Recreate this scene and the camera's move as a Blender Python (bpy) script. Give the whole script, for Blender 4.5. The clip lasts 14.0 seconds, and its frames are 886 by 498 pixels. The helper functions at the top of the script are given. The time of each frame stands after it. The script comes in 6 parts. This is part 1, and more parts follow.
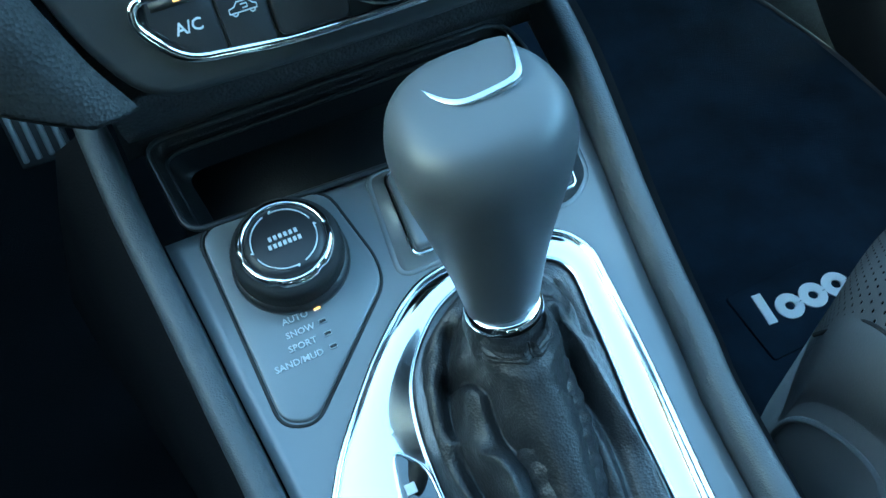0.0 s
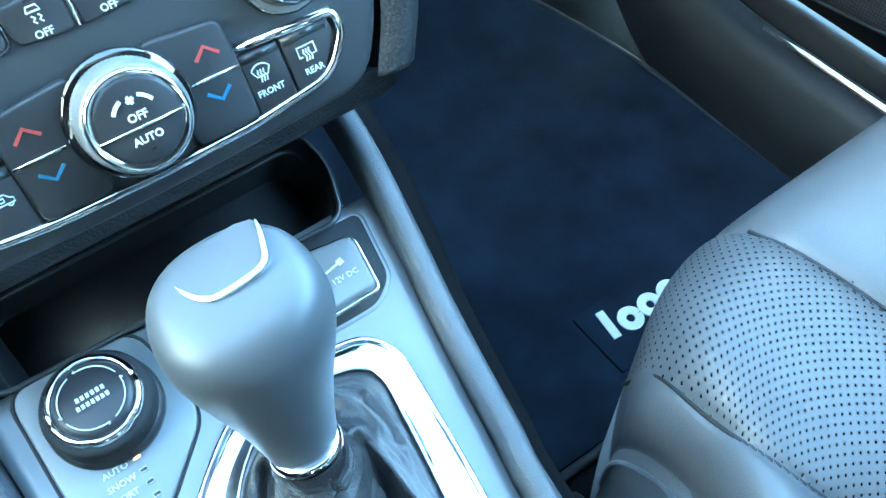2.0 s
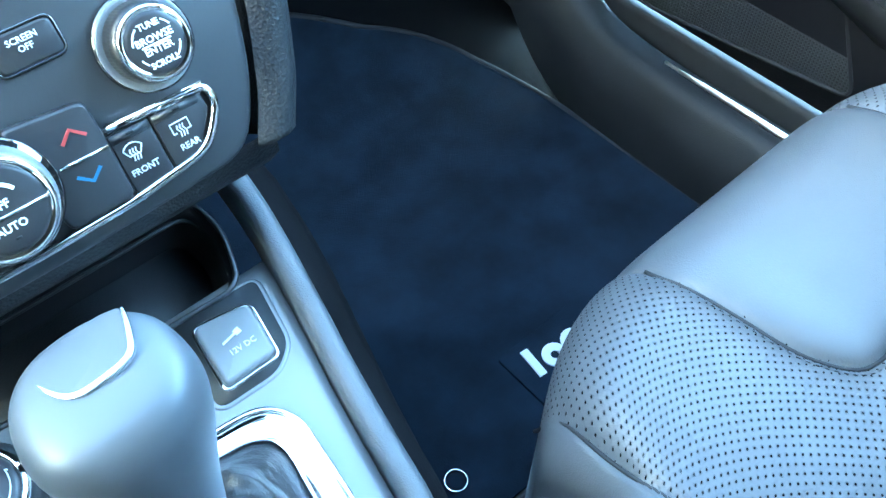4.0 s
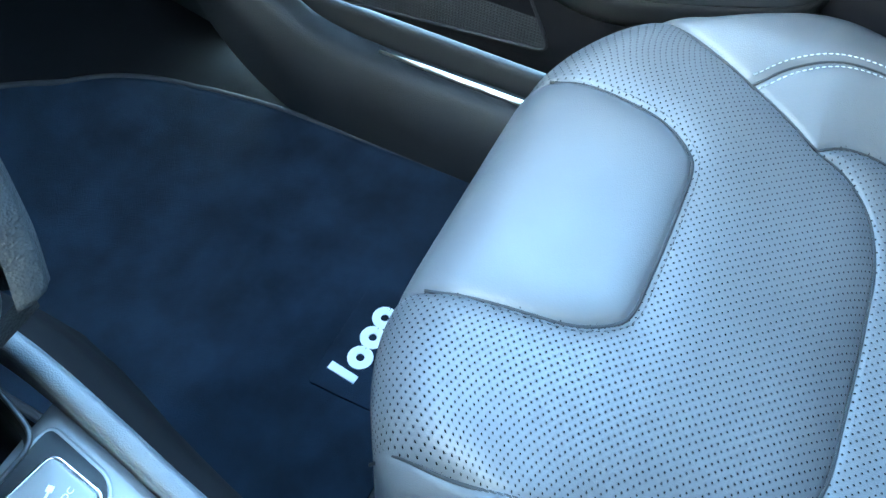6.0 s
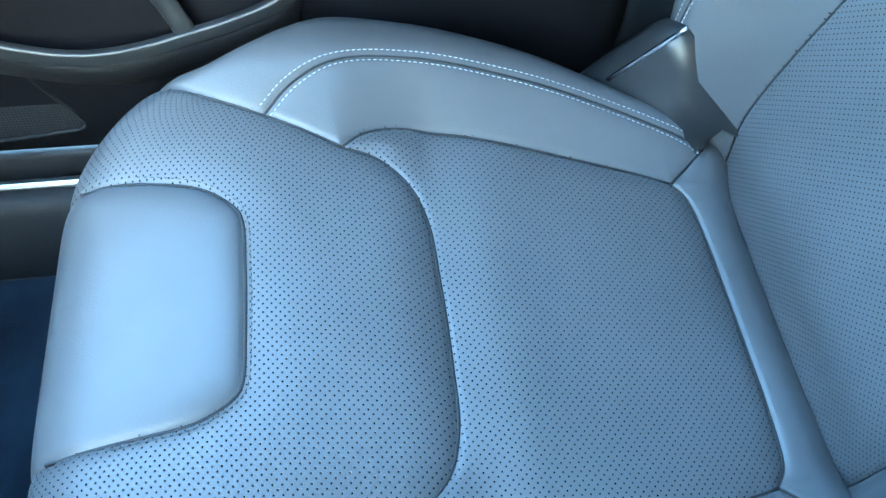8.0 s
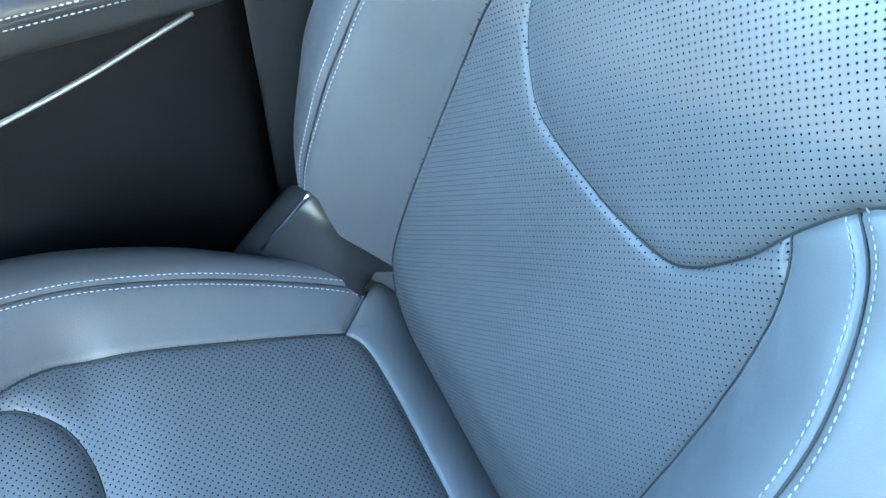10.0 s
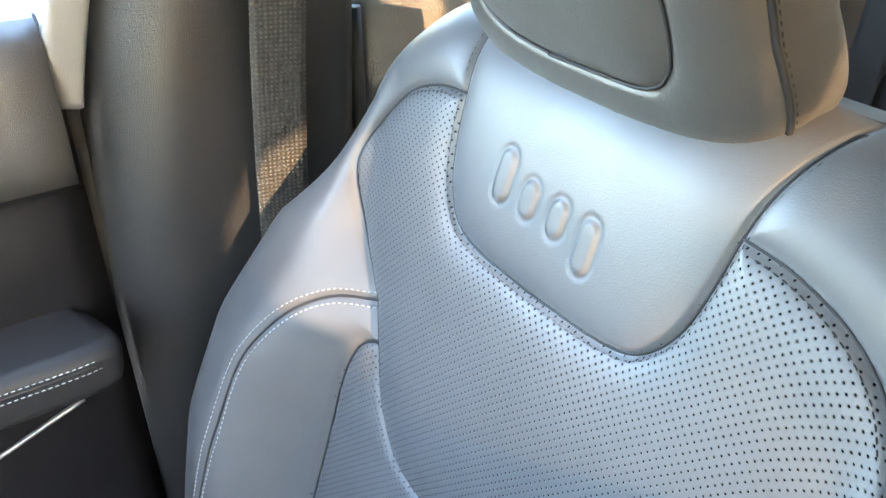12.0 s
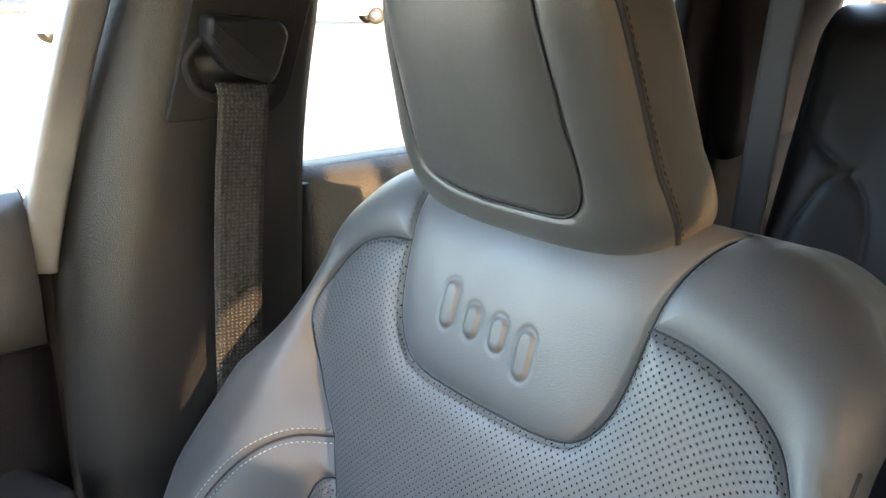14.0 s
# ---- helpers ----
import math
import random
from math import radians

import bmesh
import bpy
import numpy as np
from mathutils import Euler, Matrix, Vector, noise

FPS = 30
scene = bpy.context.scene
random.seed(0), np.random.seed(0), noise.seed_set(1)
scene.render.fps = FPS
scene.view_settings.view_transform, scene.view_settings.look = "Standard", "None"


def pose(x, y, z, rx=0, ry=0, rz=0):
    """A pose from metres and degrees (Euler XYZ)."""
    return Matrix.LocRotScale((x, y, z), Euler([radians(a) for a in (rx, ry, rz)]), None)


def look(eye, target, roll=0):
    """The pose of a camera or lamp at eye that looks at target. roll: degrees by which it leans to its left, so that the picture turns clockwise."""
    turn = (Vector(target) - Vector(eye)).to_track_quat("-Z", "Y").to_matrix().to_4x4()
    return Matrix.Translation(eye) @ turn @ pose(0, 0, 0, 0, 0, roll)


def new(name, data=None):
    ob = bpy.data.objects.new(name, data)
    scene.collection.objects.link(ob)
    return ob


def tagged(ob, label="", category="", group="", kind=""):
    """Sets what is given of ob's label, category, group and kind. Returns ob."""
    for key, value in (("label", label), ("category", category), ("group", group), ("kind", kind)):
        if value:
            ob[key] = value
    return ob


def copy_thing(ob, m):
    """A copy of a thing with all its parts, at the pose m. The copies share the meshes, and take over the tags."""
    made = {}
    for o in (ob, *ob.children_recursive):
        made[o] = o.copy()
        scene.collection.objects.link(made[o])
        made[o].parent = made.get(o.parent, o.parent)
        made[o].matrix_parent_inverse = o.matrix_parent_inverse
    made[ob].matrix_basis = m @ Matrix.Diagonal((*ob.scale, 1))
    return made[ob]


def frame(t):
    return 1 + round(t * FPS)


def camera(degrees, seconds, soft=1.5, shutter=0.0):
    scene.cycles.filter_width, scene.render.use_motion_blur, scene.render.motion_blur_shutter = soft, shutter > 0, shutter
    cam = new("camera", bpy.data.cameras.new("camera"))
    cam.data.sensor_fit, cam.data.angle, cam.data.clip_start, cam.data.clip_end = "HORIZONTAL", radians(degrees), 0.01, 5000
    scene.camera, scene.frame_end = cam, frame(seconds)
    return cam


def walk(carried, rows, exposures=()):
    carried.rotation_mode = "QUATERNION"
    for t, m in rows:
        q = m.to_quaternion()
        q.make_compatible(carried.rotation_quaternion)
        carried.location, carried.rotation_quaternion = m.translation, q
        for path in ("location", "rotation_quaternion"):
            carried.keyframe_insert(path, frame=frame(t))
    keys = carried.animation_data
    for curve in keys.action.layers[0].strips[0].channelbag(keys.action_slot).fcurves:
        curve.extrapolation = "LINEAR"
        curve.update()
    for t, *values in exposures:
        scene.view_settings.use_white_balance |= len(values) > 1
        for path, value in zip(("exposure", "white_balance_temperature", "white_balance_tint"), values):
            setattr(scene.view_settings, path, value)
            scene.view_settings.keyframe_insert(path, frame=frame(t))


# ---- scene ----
cam = camera(55.69, 14.0, soft=1.5)
EXPOSURE = [(0, 5.4, 5250, -19), (1, 6.2, 5300, -16), (2.5, 6.8, 5420, -11), (5, 6.95, 5450, -7), (7, 6.9, 5600, -7), (8.7, 6.67, 4950, -11), (11, 6.48, 6150, 6), (12.5, 6.02, 6850, 12), (14, 5.25, 7150, 13)]
PATH = [
    (0, (-0.089, -0.1054, 0.7339), (0.1267, 0.4324, -0.0812), -4.05),
    (0.5, (-0.0782, -0.1072, 0.7516), (0.1644, 0.4201, -0.0627), -3.30),
    (1, (-0.0583, -0.1054, 0.7776), (0.2138, 0.4007, -0.0408), -2.81),
    (1.5, (-0.0442, -0.1012, 0.7778), (0.2525, 0.3799, -0.0471), -2.31),
    (2, (-0.0337, -0.0985, 0.7794), (0.2929, 0.3732, -0.0397), -1.74),
    (2.5, (-0.0206, -0.1061, 0.7929), (0.3307, 0.3596, -0.0193), -1.04),
    (2.7, (-0.0194, -0.1096, 0.8001), (0.3433, 0.3581, -0.0059), -1.13),
    (4.8, (-0.0042, -0.0971, 0.78), (0.4237, 0.3432, -0.0093), -0.83),
    (5, (-0.0046, -0.0936, 0.7808), (0.435, 0.3393, -0.0061), -1.51),
    (5.5, (0.0155, -0.08, 0.8006), (0.4949, 0.2613, -0.008), 0.10),
    (6, (0.011, -0.0845, 0.8325), (0.547, 0.1355, 0.0175), 4.55),
    (6.5, (0.0096, -0.0775, 0.8627), (0.5658, 0.0406, 0.0401), 5.01),
    (7, (0.0077, -0.0855, 0.8762), (0.5746, -0.0453, 0.0534), 5.35),
    (7.5, (0.0308, -0.1183, 0.8897), (0.5935, -0.161, 0.0641), 5.36),
    (8, (0.063, -0.166, 0.9119), (0.6062, -0.2794, 0.08), 5.10),
    (8.5, (0.0868, -0.198, 0.9397), (0.6125, -0.3753, 0.1077), 5.70),
    (8.7, (0.0977, -0.2137, 0.9612), (0.6091, -0.415, 0.1257), 6.62),
    (10.8, (0.0856, -0.3808, 1.01), (0.6693, -0.7293, 0.2766), 0.98),
    (11, (0.0796, -0.383, 1.0183), (0.6907, -0.7354, 0.3095), -0.13),
    (11.5, (0.0511, -0.3993, 1.0486), (0.7342, -0.8089, 0.4439), -0.61),
    (12, (0.0441, -0.3928, 1.0602), (0.7647, -0.8523, 0.5409), -0.68),
    (12.5, (0.0499, -0.3809, 1.0517), (0.7762, -0.8915, 0.5913), -0.07),
    (13, (0.0358, -0.3877, 1.0589), (0.7867, -0.9047, 0.6478), -0.72),
    (13.5, (0.0101, -0.3786, 1.0647), (0.7562, -0.9464, 0.7169), -0.47),
    (14, (-0.0192, -0.3219, 1.0472), (0.7257, -0.9185, 0.7485), -0.41),
]
walk(cam, [(t, look(eye, target, roll)) for t, eye, target, roll in PATH],
     EXPOSURE)

# ---- daylight ----
SUN_DIR = Vector((1.0, -0.03, -0.24)).normalized()
world = bpy.data.worlds.new("sky")
scene.world = world
world.use_nodes = True
wn = world.node_tree.nodes
sky = wn.new("ShaderNodeTexSky")
sky.sky_type = "NISHITA"
sky.sun_disc = False
sky.dust_density = 3.0
sky.sun_elevation = math.asin(-SUN_DIR.z)
sky.sun_rotation = math.atan2(-SUN_DIR.x, -SUN_DIR.y)
world.node_tree.links.new(sky.outputs["Color"], wn["Background"].inputs["Color"])
wn["Background"].inputs["Strength"].default_value = 0.15
sun_data = bpy.data.lights.new("sun", "SUN")
sun_data.energy, sun_data.angle, sun_data.color = 2.2, radians(0.6), (1.0, 0.72, 0.42)
sun = new("sun", sun_data)
sun.matrix_world = look((0, 0, 5), Vector((0, 0, 5)) + SUN_DIR)

# ---- materials ----


def material(name):
    m = bpy.data.materials.new(name)
    m.use_nodes = True
    n = m.node_tree.nodes
    return m, n, m.node_tree.links, n["Principled BSDF"]


def add_bump(n, l, bsdf, height, strength, distance, normal=None):
    b = n.new("ShaderNodeBump")
    b.inputs["Strength"].default_value, b.inputs["Distance"].default_value = strength, distance
    l.new(height, b.inputs["Height"])
    if normal is not None:
        l.new(normal, b.inputs["Normal"])
    l.new(b.outputs["Normal"], bsdf.inputs["Normal"])
    return b.outputs["Normal"]


def tex(n, l, kind, scale, vec, detail=3.0):
    t = n.new("ShaderNodeTex" + kind)
    t.inputs["Scale"].default_value = scale
    if kind == "Noise":
        t.inputs["Detail"].default_value = detail
    l.new(vec, t.inputs["Vector"])
    return t


def ramp(n, l, fac, lo, hi, a=0.0, b=1.0):
    r = n.new("ShaderNodeMapRange")
    r.inputs["From Min"].default_value, r.inputs["From Max"].default_value = lo, hi
    r.inputs["To Min"].default_value, r.inputs["To Max"].default_value = a, b
    l.new(fac, r.inputs["Value"])
    return r.outputs["Result"]


def mixed(n, l, fac, a, b):
    m = n.new("ShaderNodeMix")
    m.data_type = "RGBA"
    for key, v in (("A", a), ("B", b)):
        s = [i for i in m.inputs if i.name == key and i.type == "RGBA"][0]
        if isinstance(v, tuple):
            s.default_value = (*v, 1)
        else:
            l.new(v, s)
    f = [i for i in m.inputs if i.name == "Factor" and i.type == "VALUE"][0]
    l.new(fac, f)
    return [o for o in m.outputs if o.type == "RGBA"][0]


def surface(name, colour, rough, metal=0.0, grain=0.0, grain_scale=900.0, vary=0.25, wear_scale=9.0, cells=False, coat=0.0, spec=0.5, sheen=0.0):
    """Plain painted, moulded or woven stuff: mottled colour, uneven gloss and a fine relief."""
    m, n, l, bsdf = material(name)
    co = n.new("ShaderNodeTexCoord").outputs["Object"]
    big = tex(n, l, "Noise", wear_scale, co, 5.0).outputs["Fac"]
    dark = tuple(c * (1 - vary) for c in colour)
    light = tuple(min(1.0, c * (1 + vary)) for c in colour)
    l.new(mixed(n, l, ramp(n, l, big, 0.3, 0.7), dark, light), bsdf.inputs["Base Color"])
    l.new(ramp(n, l, big, 0.25, 0.75, max(0.02, rough * 0.85), min(1.0, rough * 1.12)), bsdf.inputs["Roughness"])
    bsdf.inputs["Metallic"].default_value = metal
    bsdf.inputs["Coat Weight"].default_value = coat
    bsdf.inputs["Coat Roughness"].default_value = 0.04
    bsdf.inputs["Specular IOR Level"].default_value = spec
    bsdf.inputs["Sheen Weight"].default_value = sheen
    if grain:
        if cells:
            h = tex(n, l, "Voronoi", grain_scale, co).outputs["Distance"]
        else:
            h = tex(n, l, "Noise", grain_scale, co, 2.0).outputs["Fac"]
        add_bump(n, l, bsdf, h, grain, 0.0006)
    return m


def leather(name, colour, pitch=0.0, dot=0.0009, rough=0.42, pebbling=0.28, creasing=0.06, spec=0.5):
    """Smooth seat leather, pebbled, with faint creases; with a pitch, punched with staggered holes."""
    m, n, l, bsdf = material(name)
    co = n.new("ShaderNodeTexCoord").outputs["Object"]
    big = tex(n, l, "Noise", 7.0, co, 4.0).outputs["Fac"]
    base = mixed(n, l, ramp(n, l, big, 0.3, 0.7), tuple(c * 0.88 for c in colour), tuple(c * 1.1 for c in colour))
    l.new(ramp(n, l, tex(n, l, "Noise", 30.0, co, 3.0).outputs["Fac"], 0.3, 0.7, rough * 0.9, rough * 1.1), bsdf.inputs["Roughness"])
    pebble = tex(n, l, "Voronoi", 950.0, co).outputs["Distance"]
    crease = tex(n, l, "Noise", 55.0, co, 6.0).outputs["Fac"]
    nor = add_bump(n, l, bsdf, crease, creasing, 0.0015)
    nor = add_bump(n, l, bsdf, pebble, pebbling, 0.0003, nor)
    bsdf.inputs["Specular IOR Level"].default_value = spec
    if pitch:
        uv = n.new("ShaderNodeTexCoord").outputs["UV"]
        near = None
        for shift in (0.0, 0.5):
            sc = n.new("ShaderNodeVectorMath")
            sc.operation = "MULTIPLY_ADD"
            sc.inputs[1].default_value = (1 / pitch, 1 / pitch, 0)
            sc.inputs[2].default_value = (shift, shift, 0)
            l.new(uv, sc.inputs[0])
            fr = n.new("ShaderNodeVectorMath")
            fr.operation = "FRACTION"
            l.new(sc.outputs[0], fr.inputs[0])
            off = n.new("ShaderNodeVectorMath")
            off.operation = "SUBTRACT"
            off.inputs[1].default_value = (0.5, 0.5, 0)
            l.new(fr.outputs[0], off.inputs[0])
            ln = n.new("ShaderNodeVectorMath")
            ln.operation = "LENGTH"
            l.new(off.outputs[0], ln.inputs[0])
            if near is None:
                near = ln.outputs["Value"]
            else:
                mi = n.new("ShaderNodeMath")
                mi.operation = "MINIMUM"
                l.new(near, mi.inputs[0])
                l.new(ln.outputs["Value"], mi.inputs[1])
                near = mi.outputs[0]
        hole = ramp(n, l, near, dot / pitch * 0.85, dot / pitch * 1.15)
        base = mixed(n, l, hole, (0.002, 0.002, 0.003), base)
        l.new(ramp(n, l, hole, 0.0, 1.0, 0.0, spec), bsdf.inputs["Specular IOR Level"])
        add_bump(n, l, bsdf, ramp(n, l, near, dot / pitch * 0.8, dot / pitch * 1.6), 0.5, 0.0006, nor)
    l.new(base, bsdf.inputs["Base Color"])
    return m


CHARCOAL = (0.078, 0.080, 0.086)
M_LEATHER = leather("charcoal_leather", CHARCOAL)
M_PERF = leather("punched_leather", CHARCOAL, 0.0066, 0.00070)
M_PERF_BACK = leather("punched_leather_back", CHARCOAL, 0.0059, 0.00060)
M_REAR = leather("black_rear_leather", (0.013, 0.013, 0.015), rough=0.5, spec=0.4)
M_ARM = leather("armrest_leather", (0.020, 0.020, 0.022), rough=0.48, spec=0.4)
M_HEAD = leather("headrest_leather", (0.050, 0.0485, 0.046), rough=0.40, creasing=0.20, pebbling=0.4)
M_SEAM = surface("seam_cord", (0.012, 0.012, 0.014), 0.7)
M_THREAD = surface("grey_thread", (0.42, 0.44, 0.47), 0.6, grain=0.3, grain_scale=3000)
M_SKIRT = surface("grey_side_fabric", (0.110, 0.115, 0.124), 0.9, grain=0.7, grain_scale=2200, sheen=0.3)
M_GRAIN = surface("grained_black_plastic", (0.012, 0.0125, 0.014), 0.5, spec=0.28, grain=0.4, grain_scale=800, cells=True)
M_SOFT = surface("soft_touch_trim", (0.082, 0.087, 0.094), 0.45, grain=0.35, grain_scale=1150, cells=True)
M_PILLAR = surface("dark_pillar_trim", (0.062, 0.063, 0.064), 0.40, grain=0.4, grain_scale=1000, cells=True)
M_CHEEK = surface("black_grained_padding", (0.013, 0.0135, 0.015), 0.50, spec=0.35, grain=0.6, grain_scale=650, cells=True)
M_FLANK = surface("black_console_flank", (0.005, 0.005, 0.006), 0.7, spec=0.08, grain=0.3, grain_scale=900)
M_FRAME = surface("grey_frame_trim", (0.15, 0.151, 0.152), 0.40, grain=0.3, grain_scale=1000, cells=True)
M_RDOOR = surface("grained_rear_door_trim", (0.135, 0.128, 0.118), 0.5, grain=0.9, grain_scale=420, cells=True)
M_CAP = surface("dark_door_cap", (0.055, 0.055, 0.058), 0.46, grain=0.35, grain_scale=1000, cells=True)
M_BPILLAR = surface("black_grained_pillar_trim", (0.0135, 0.0145, 0.0165), 0.36, spec=0.5, grain=0.5, grain_scale=900, cells=True)
M_POCKET = surface("black_pocket_moulding", (0.020, 0.021, 0.023), 0.34, grain=0.12, grain_scale=900)
M_DOOR = surface("black_door_plastic", (0.0065, 0.0065, 0.008), 0.55, spec=0.10, grain=0.3, grain_scale=1000, cells=True)
M_SATIN = surface("satin_grey_console_paint", (0.185, 0.193, 0.203), 0.34, metal=0.25, grain=0.06, grain_scale=1500, vary=0.06)
M_KNOB = surface("satin_grey_lever_coat", (0.082, 0.087, 0.095), 0.46, metal=0.15, grain=0.05, grain_scale=1800, vary=0.05)
M_KNOBTOP = surface("satin_silver_cap", (0.50, 0.52, 0.55), 0.24, metal=0.9, grain=0.05, grain_scale=1800, vary=0.05)
M_PIANO = surface("gloss_black_plate", (0.006, 0.006, 0.007), 0.04, coat=1.0, spec=1.0, vary=0.1)
# bright metal colour stands in for white sky mirrored in gloss black
M_SKYPLATE = surface("sky_bright_plate", (0.80, 0.79, 0.78), 0.05, metal=1.0, vary=0.05)
M_CHROME = surface("bright_chrome", (0.86, 0.88, 0.90), 0.07, metal=1.0, vary=0.04)
M_SILVER = surface("brushed_silver", (0.55, 0.57, 0.60), 0.25, metal=1.0, vary=0.08)
M_BUTTON = surface("satin_black_button", (0.016, 0.016, 0.018), 0.38, grain=0.08, grain_scale=1500)
M_STACK = surface("satin_black_fascia", (0.028, 0.0295, 0.032), 0.36, grain=0.10, grain_scale=1400, vary=0.08)
M_RUBBER = surface("matt_black_rubber", (0.014, 0.014, 0.015), 0.75, grain=0.3, grain_scale=1200)
M_BIN = surface("black_bin_liner", (0.009, 0.0092, 0.0105), 0.5, spec=0.3, grain=0.3, grain_scale=900)
M_BOOT = leather("black_boot_leather", (0.026, 0.026, 0.028), rough=0.40, pebbling=0.7, creasing=0.25)
M_CARPET = surface("dark_carpet", (0.004, 0.0043, 0.0052), 1.0, grain=1.0, grain_scale=1100, vary=0.35, wear_scale=14, spec=0.1)
M_MAT = surface("navy_black_mat_pile", (0.0105, 0.0165, 0.027), 1.0, grain=1.0, grain_scale=700, vary=0.4, wear_scale=18, spec=0.1)
M_BIND = surface("mat_binding", (0.013, 0.014, 0.018), 0.8, grain=0.5, grain_scale=1500)
M_WHITE = surface("white_print", (0.80, 0.81, 0.82), 0.5, vary=0.03)
M_MARK = surface("pale_grey_print", (0.62, 0.64, 0.66), 0.5, vary=0.03)
M_RED = surface("red_print", (0.34, 0.045, 0.04), 0.5, vary=0.03)
M_BLUE = surface("blue_print", (0.04, 0.15, 0.27), 0.5, vary=0.03)
M_STEEL = surface("scuffed_glint_steel", (0.74, 0.65, 0.55), 0.34, metal=0.9, grain=0.06, grain_scale=300, vary=0.2, wear_scale=40)
M_HEADLINER = surface("black_headliner", (0.040, 0.040, 0.041), 0.95, grain=0.5, grain_scale=900)
M_REARBELT = surface("grey_rear_webbing", (0.045, 0.046, 0.048), 0.6, grain=0.5, grain_scale=1500, vary=0.1)
M_GROUND = surface("pale_concrete", (0.34, 0.335, 0.32), 0.9, grain=0.5, grain_scale=30, vary=0.12, wear_scale=0.6)


def webbing():
    m, n, l, bsdf = material("woven_belt_webbing")
    uv = n.new("ShaderNodeTexCoord").outputs["UV"]
    w = []
    for axis, scale in (("X", 75.0), ("Y", 85.0)):
        t = n.new("ShaderNodeTexWave")
        t.bands_direction = axis
        t.inputs["Scale"].default_value = scale
        l.new(uv, t.inputs["Vector"])
        w.append(t.outputs["Fac"])
    mul = n.new("ShaderNodeMath")
    mul.operation = "MULTIPLY"
    l.new(w[0], mul.inputs[0])
    l.new(w[1], mul.inputs[1])
    l.new(mixed(n, l, mul.outputs[0], (0.016, 0.016, 0.0165), (0.062, 0.062, 0.060)), bsdf.inputs["Base Color"])
    bsdf.inputs["Roughness"].default_value = 0.55
    add_bump(n, l, bsdf, mul.outputs[0], 0.7, 0.0012)
    return m


M_BELT = webbing()


def grille():
    m, n, l, bsdf = material("speaker_mesh")
    uv = n.new("ShaderNodeTexCoord").outputs["UV"]
    v = n.new("ShaderNodeTexVoronoi")
    v.inputs["Scale"].default_value = 260.0
    v.inputs["Randomness"].default_value = 0.0
    l.new(uv, v.inputs["Vector"])
    d = ramp(n, l, v.outputs["Distance"], 0.30, 0.42)
    l.new(mixed(n, l, d, (0.003, 0.003, 0.003), (0.030, 0.030, 0.032)), bsdf.inputs["Base Color"])
    bsdf.inputs["Roughness"].default_value = 0.42
    add_bump(n, l, bsdf, d, 0.8, 0.001)
    return m


M_GRILLE = grille()
M_AMBER, _n, _l, _b = material("amber_indicator")
_b.inputs["Base Color"].default_value = (0.9, 0.35, 0.05, 1)
_b.inputs["Emission Color"].default_value = (1.0, 0.42, 0.12, 1)
_b.inputs["Emission Strength"].default_value = 0.08
M_GLASS, _n, _l, _b = material("window_glass")
_b.inputs["Base Color"].default_value = (0.93, 0.97, 0.96, 1)
_b.inputs["Roughness"].default_value = 0.0
_b.inputs["Transmission Weight"].default_value = 1.0
_b.inputs["IOR"].default_value = 1.02

M_TINT = bpy.data.materials.new("privacy_glass")
M_TINT.use_nodes = True
_n, _l = M_TINT.node_tree.nodes, M_TINT.node_tree.links
_n.remove(_n["Principled BSDF"])
_t, _g, _m = _n.new("ShaderNodeBsdfTransparent"), _n.new("ShaderNodeBsdfGlossy"), _n.new("ShaderNodeMixShader")
_t.inputs["Color"].default_value, _g.inputs["Roughness"].default_value = (0.30, 0.305, 0.30, 1), 0.0
_m.inputs["Fac"].default_value = 0.05
_l.new(_t.outputs[0], _m.inputs[1])
_l.new(_g.outputs[0], _m.inputs[2])
_l.new(_m.outputs[0], _n["Material Output"].inputs["Surface"])

# made-up tint: dims the sun opening and the light from the rear
M_SHADE = M_TINT.copy()
M_SHADE.name = "light_dimming_glass"
M_SHADE.node_tree.nodes["Transparent BSDF"].inputs["Color"].default_value = (0.115, 0.105, 0.095, 1)
# windscreen is out of view; its grey tint is added to weaken front light
M_SCREEN = M_TINT.copy()
M_SCREEN.name = "dimmed_windscreen_glass"
M_SCREEN.node_tree.nodes["Transparent BSDF"].inputs["Color"].default_value = (0.42, 0.43, 0.43, 1)

M_DRIVER = M_TINT.copy()
M_DRIVER.name = "blue_grey_side_glass"
M_DRIVER.node_tree.nodes["Transparent BSDF"].inputs["Color"].default_value = (0.26, 0.315, 0.335, 1)

# near-black tint added to the unseen driver rear window to block its light
M_DARK = M_TINT.copy()
M_DARK.name = "light_blocking_glass"
M_DARK.node_tree.nodes["Transparent BSDF"].inputs["Color"].default_value = (0.03, 0.031, 0.032, 1)

# ---- mesh tools ----


def obj(name, mesh, parent=None, label=""):
    ob = new(name, mesh)
    if parent is not None:
        ob.parent = parent
    if label:
        tagged(ob, label)
    return ob


def part(name, bm, mat, parent, label="", smooth=True):
    me = bpy.data.meshes.new(name)
    bmesh.ops.recalc_face_normals(bm, faces=bm.faces)
    bm.to_mesh(me)
    bm.free()
    me.materials.append(mat)
    for p in me.polygons:
        p.use_smooth = smooth
    return obj(name, me, parent, label)


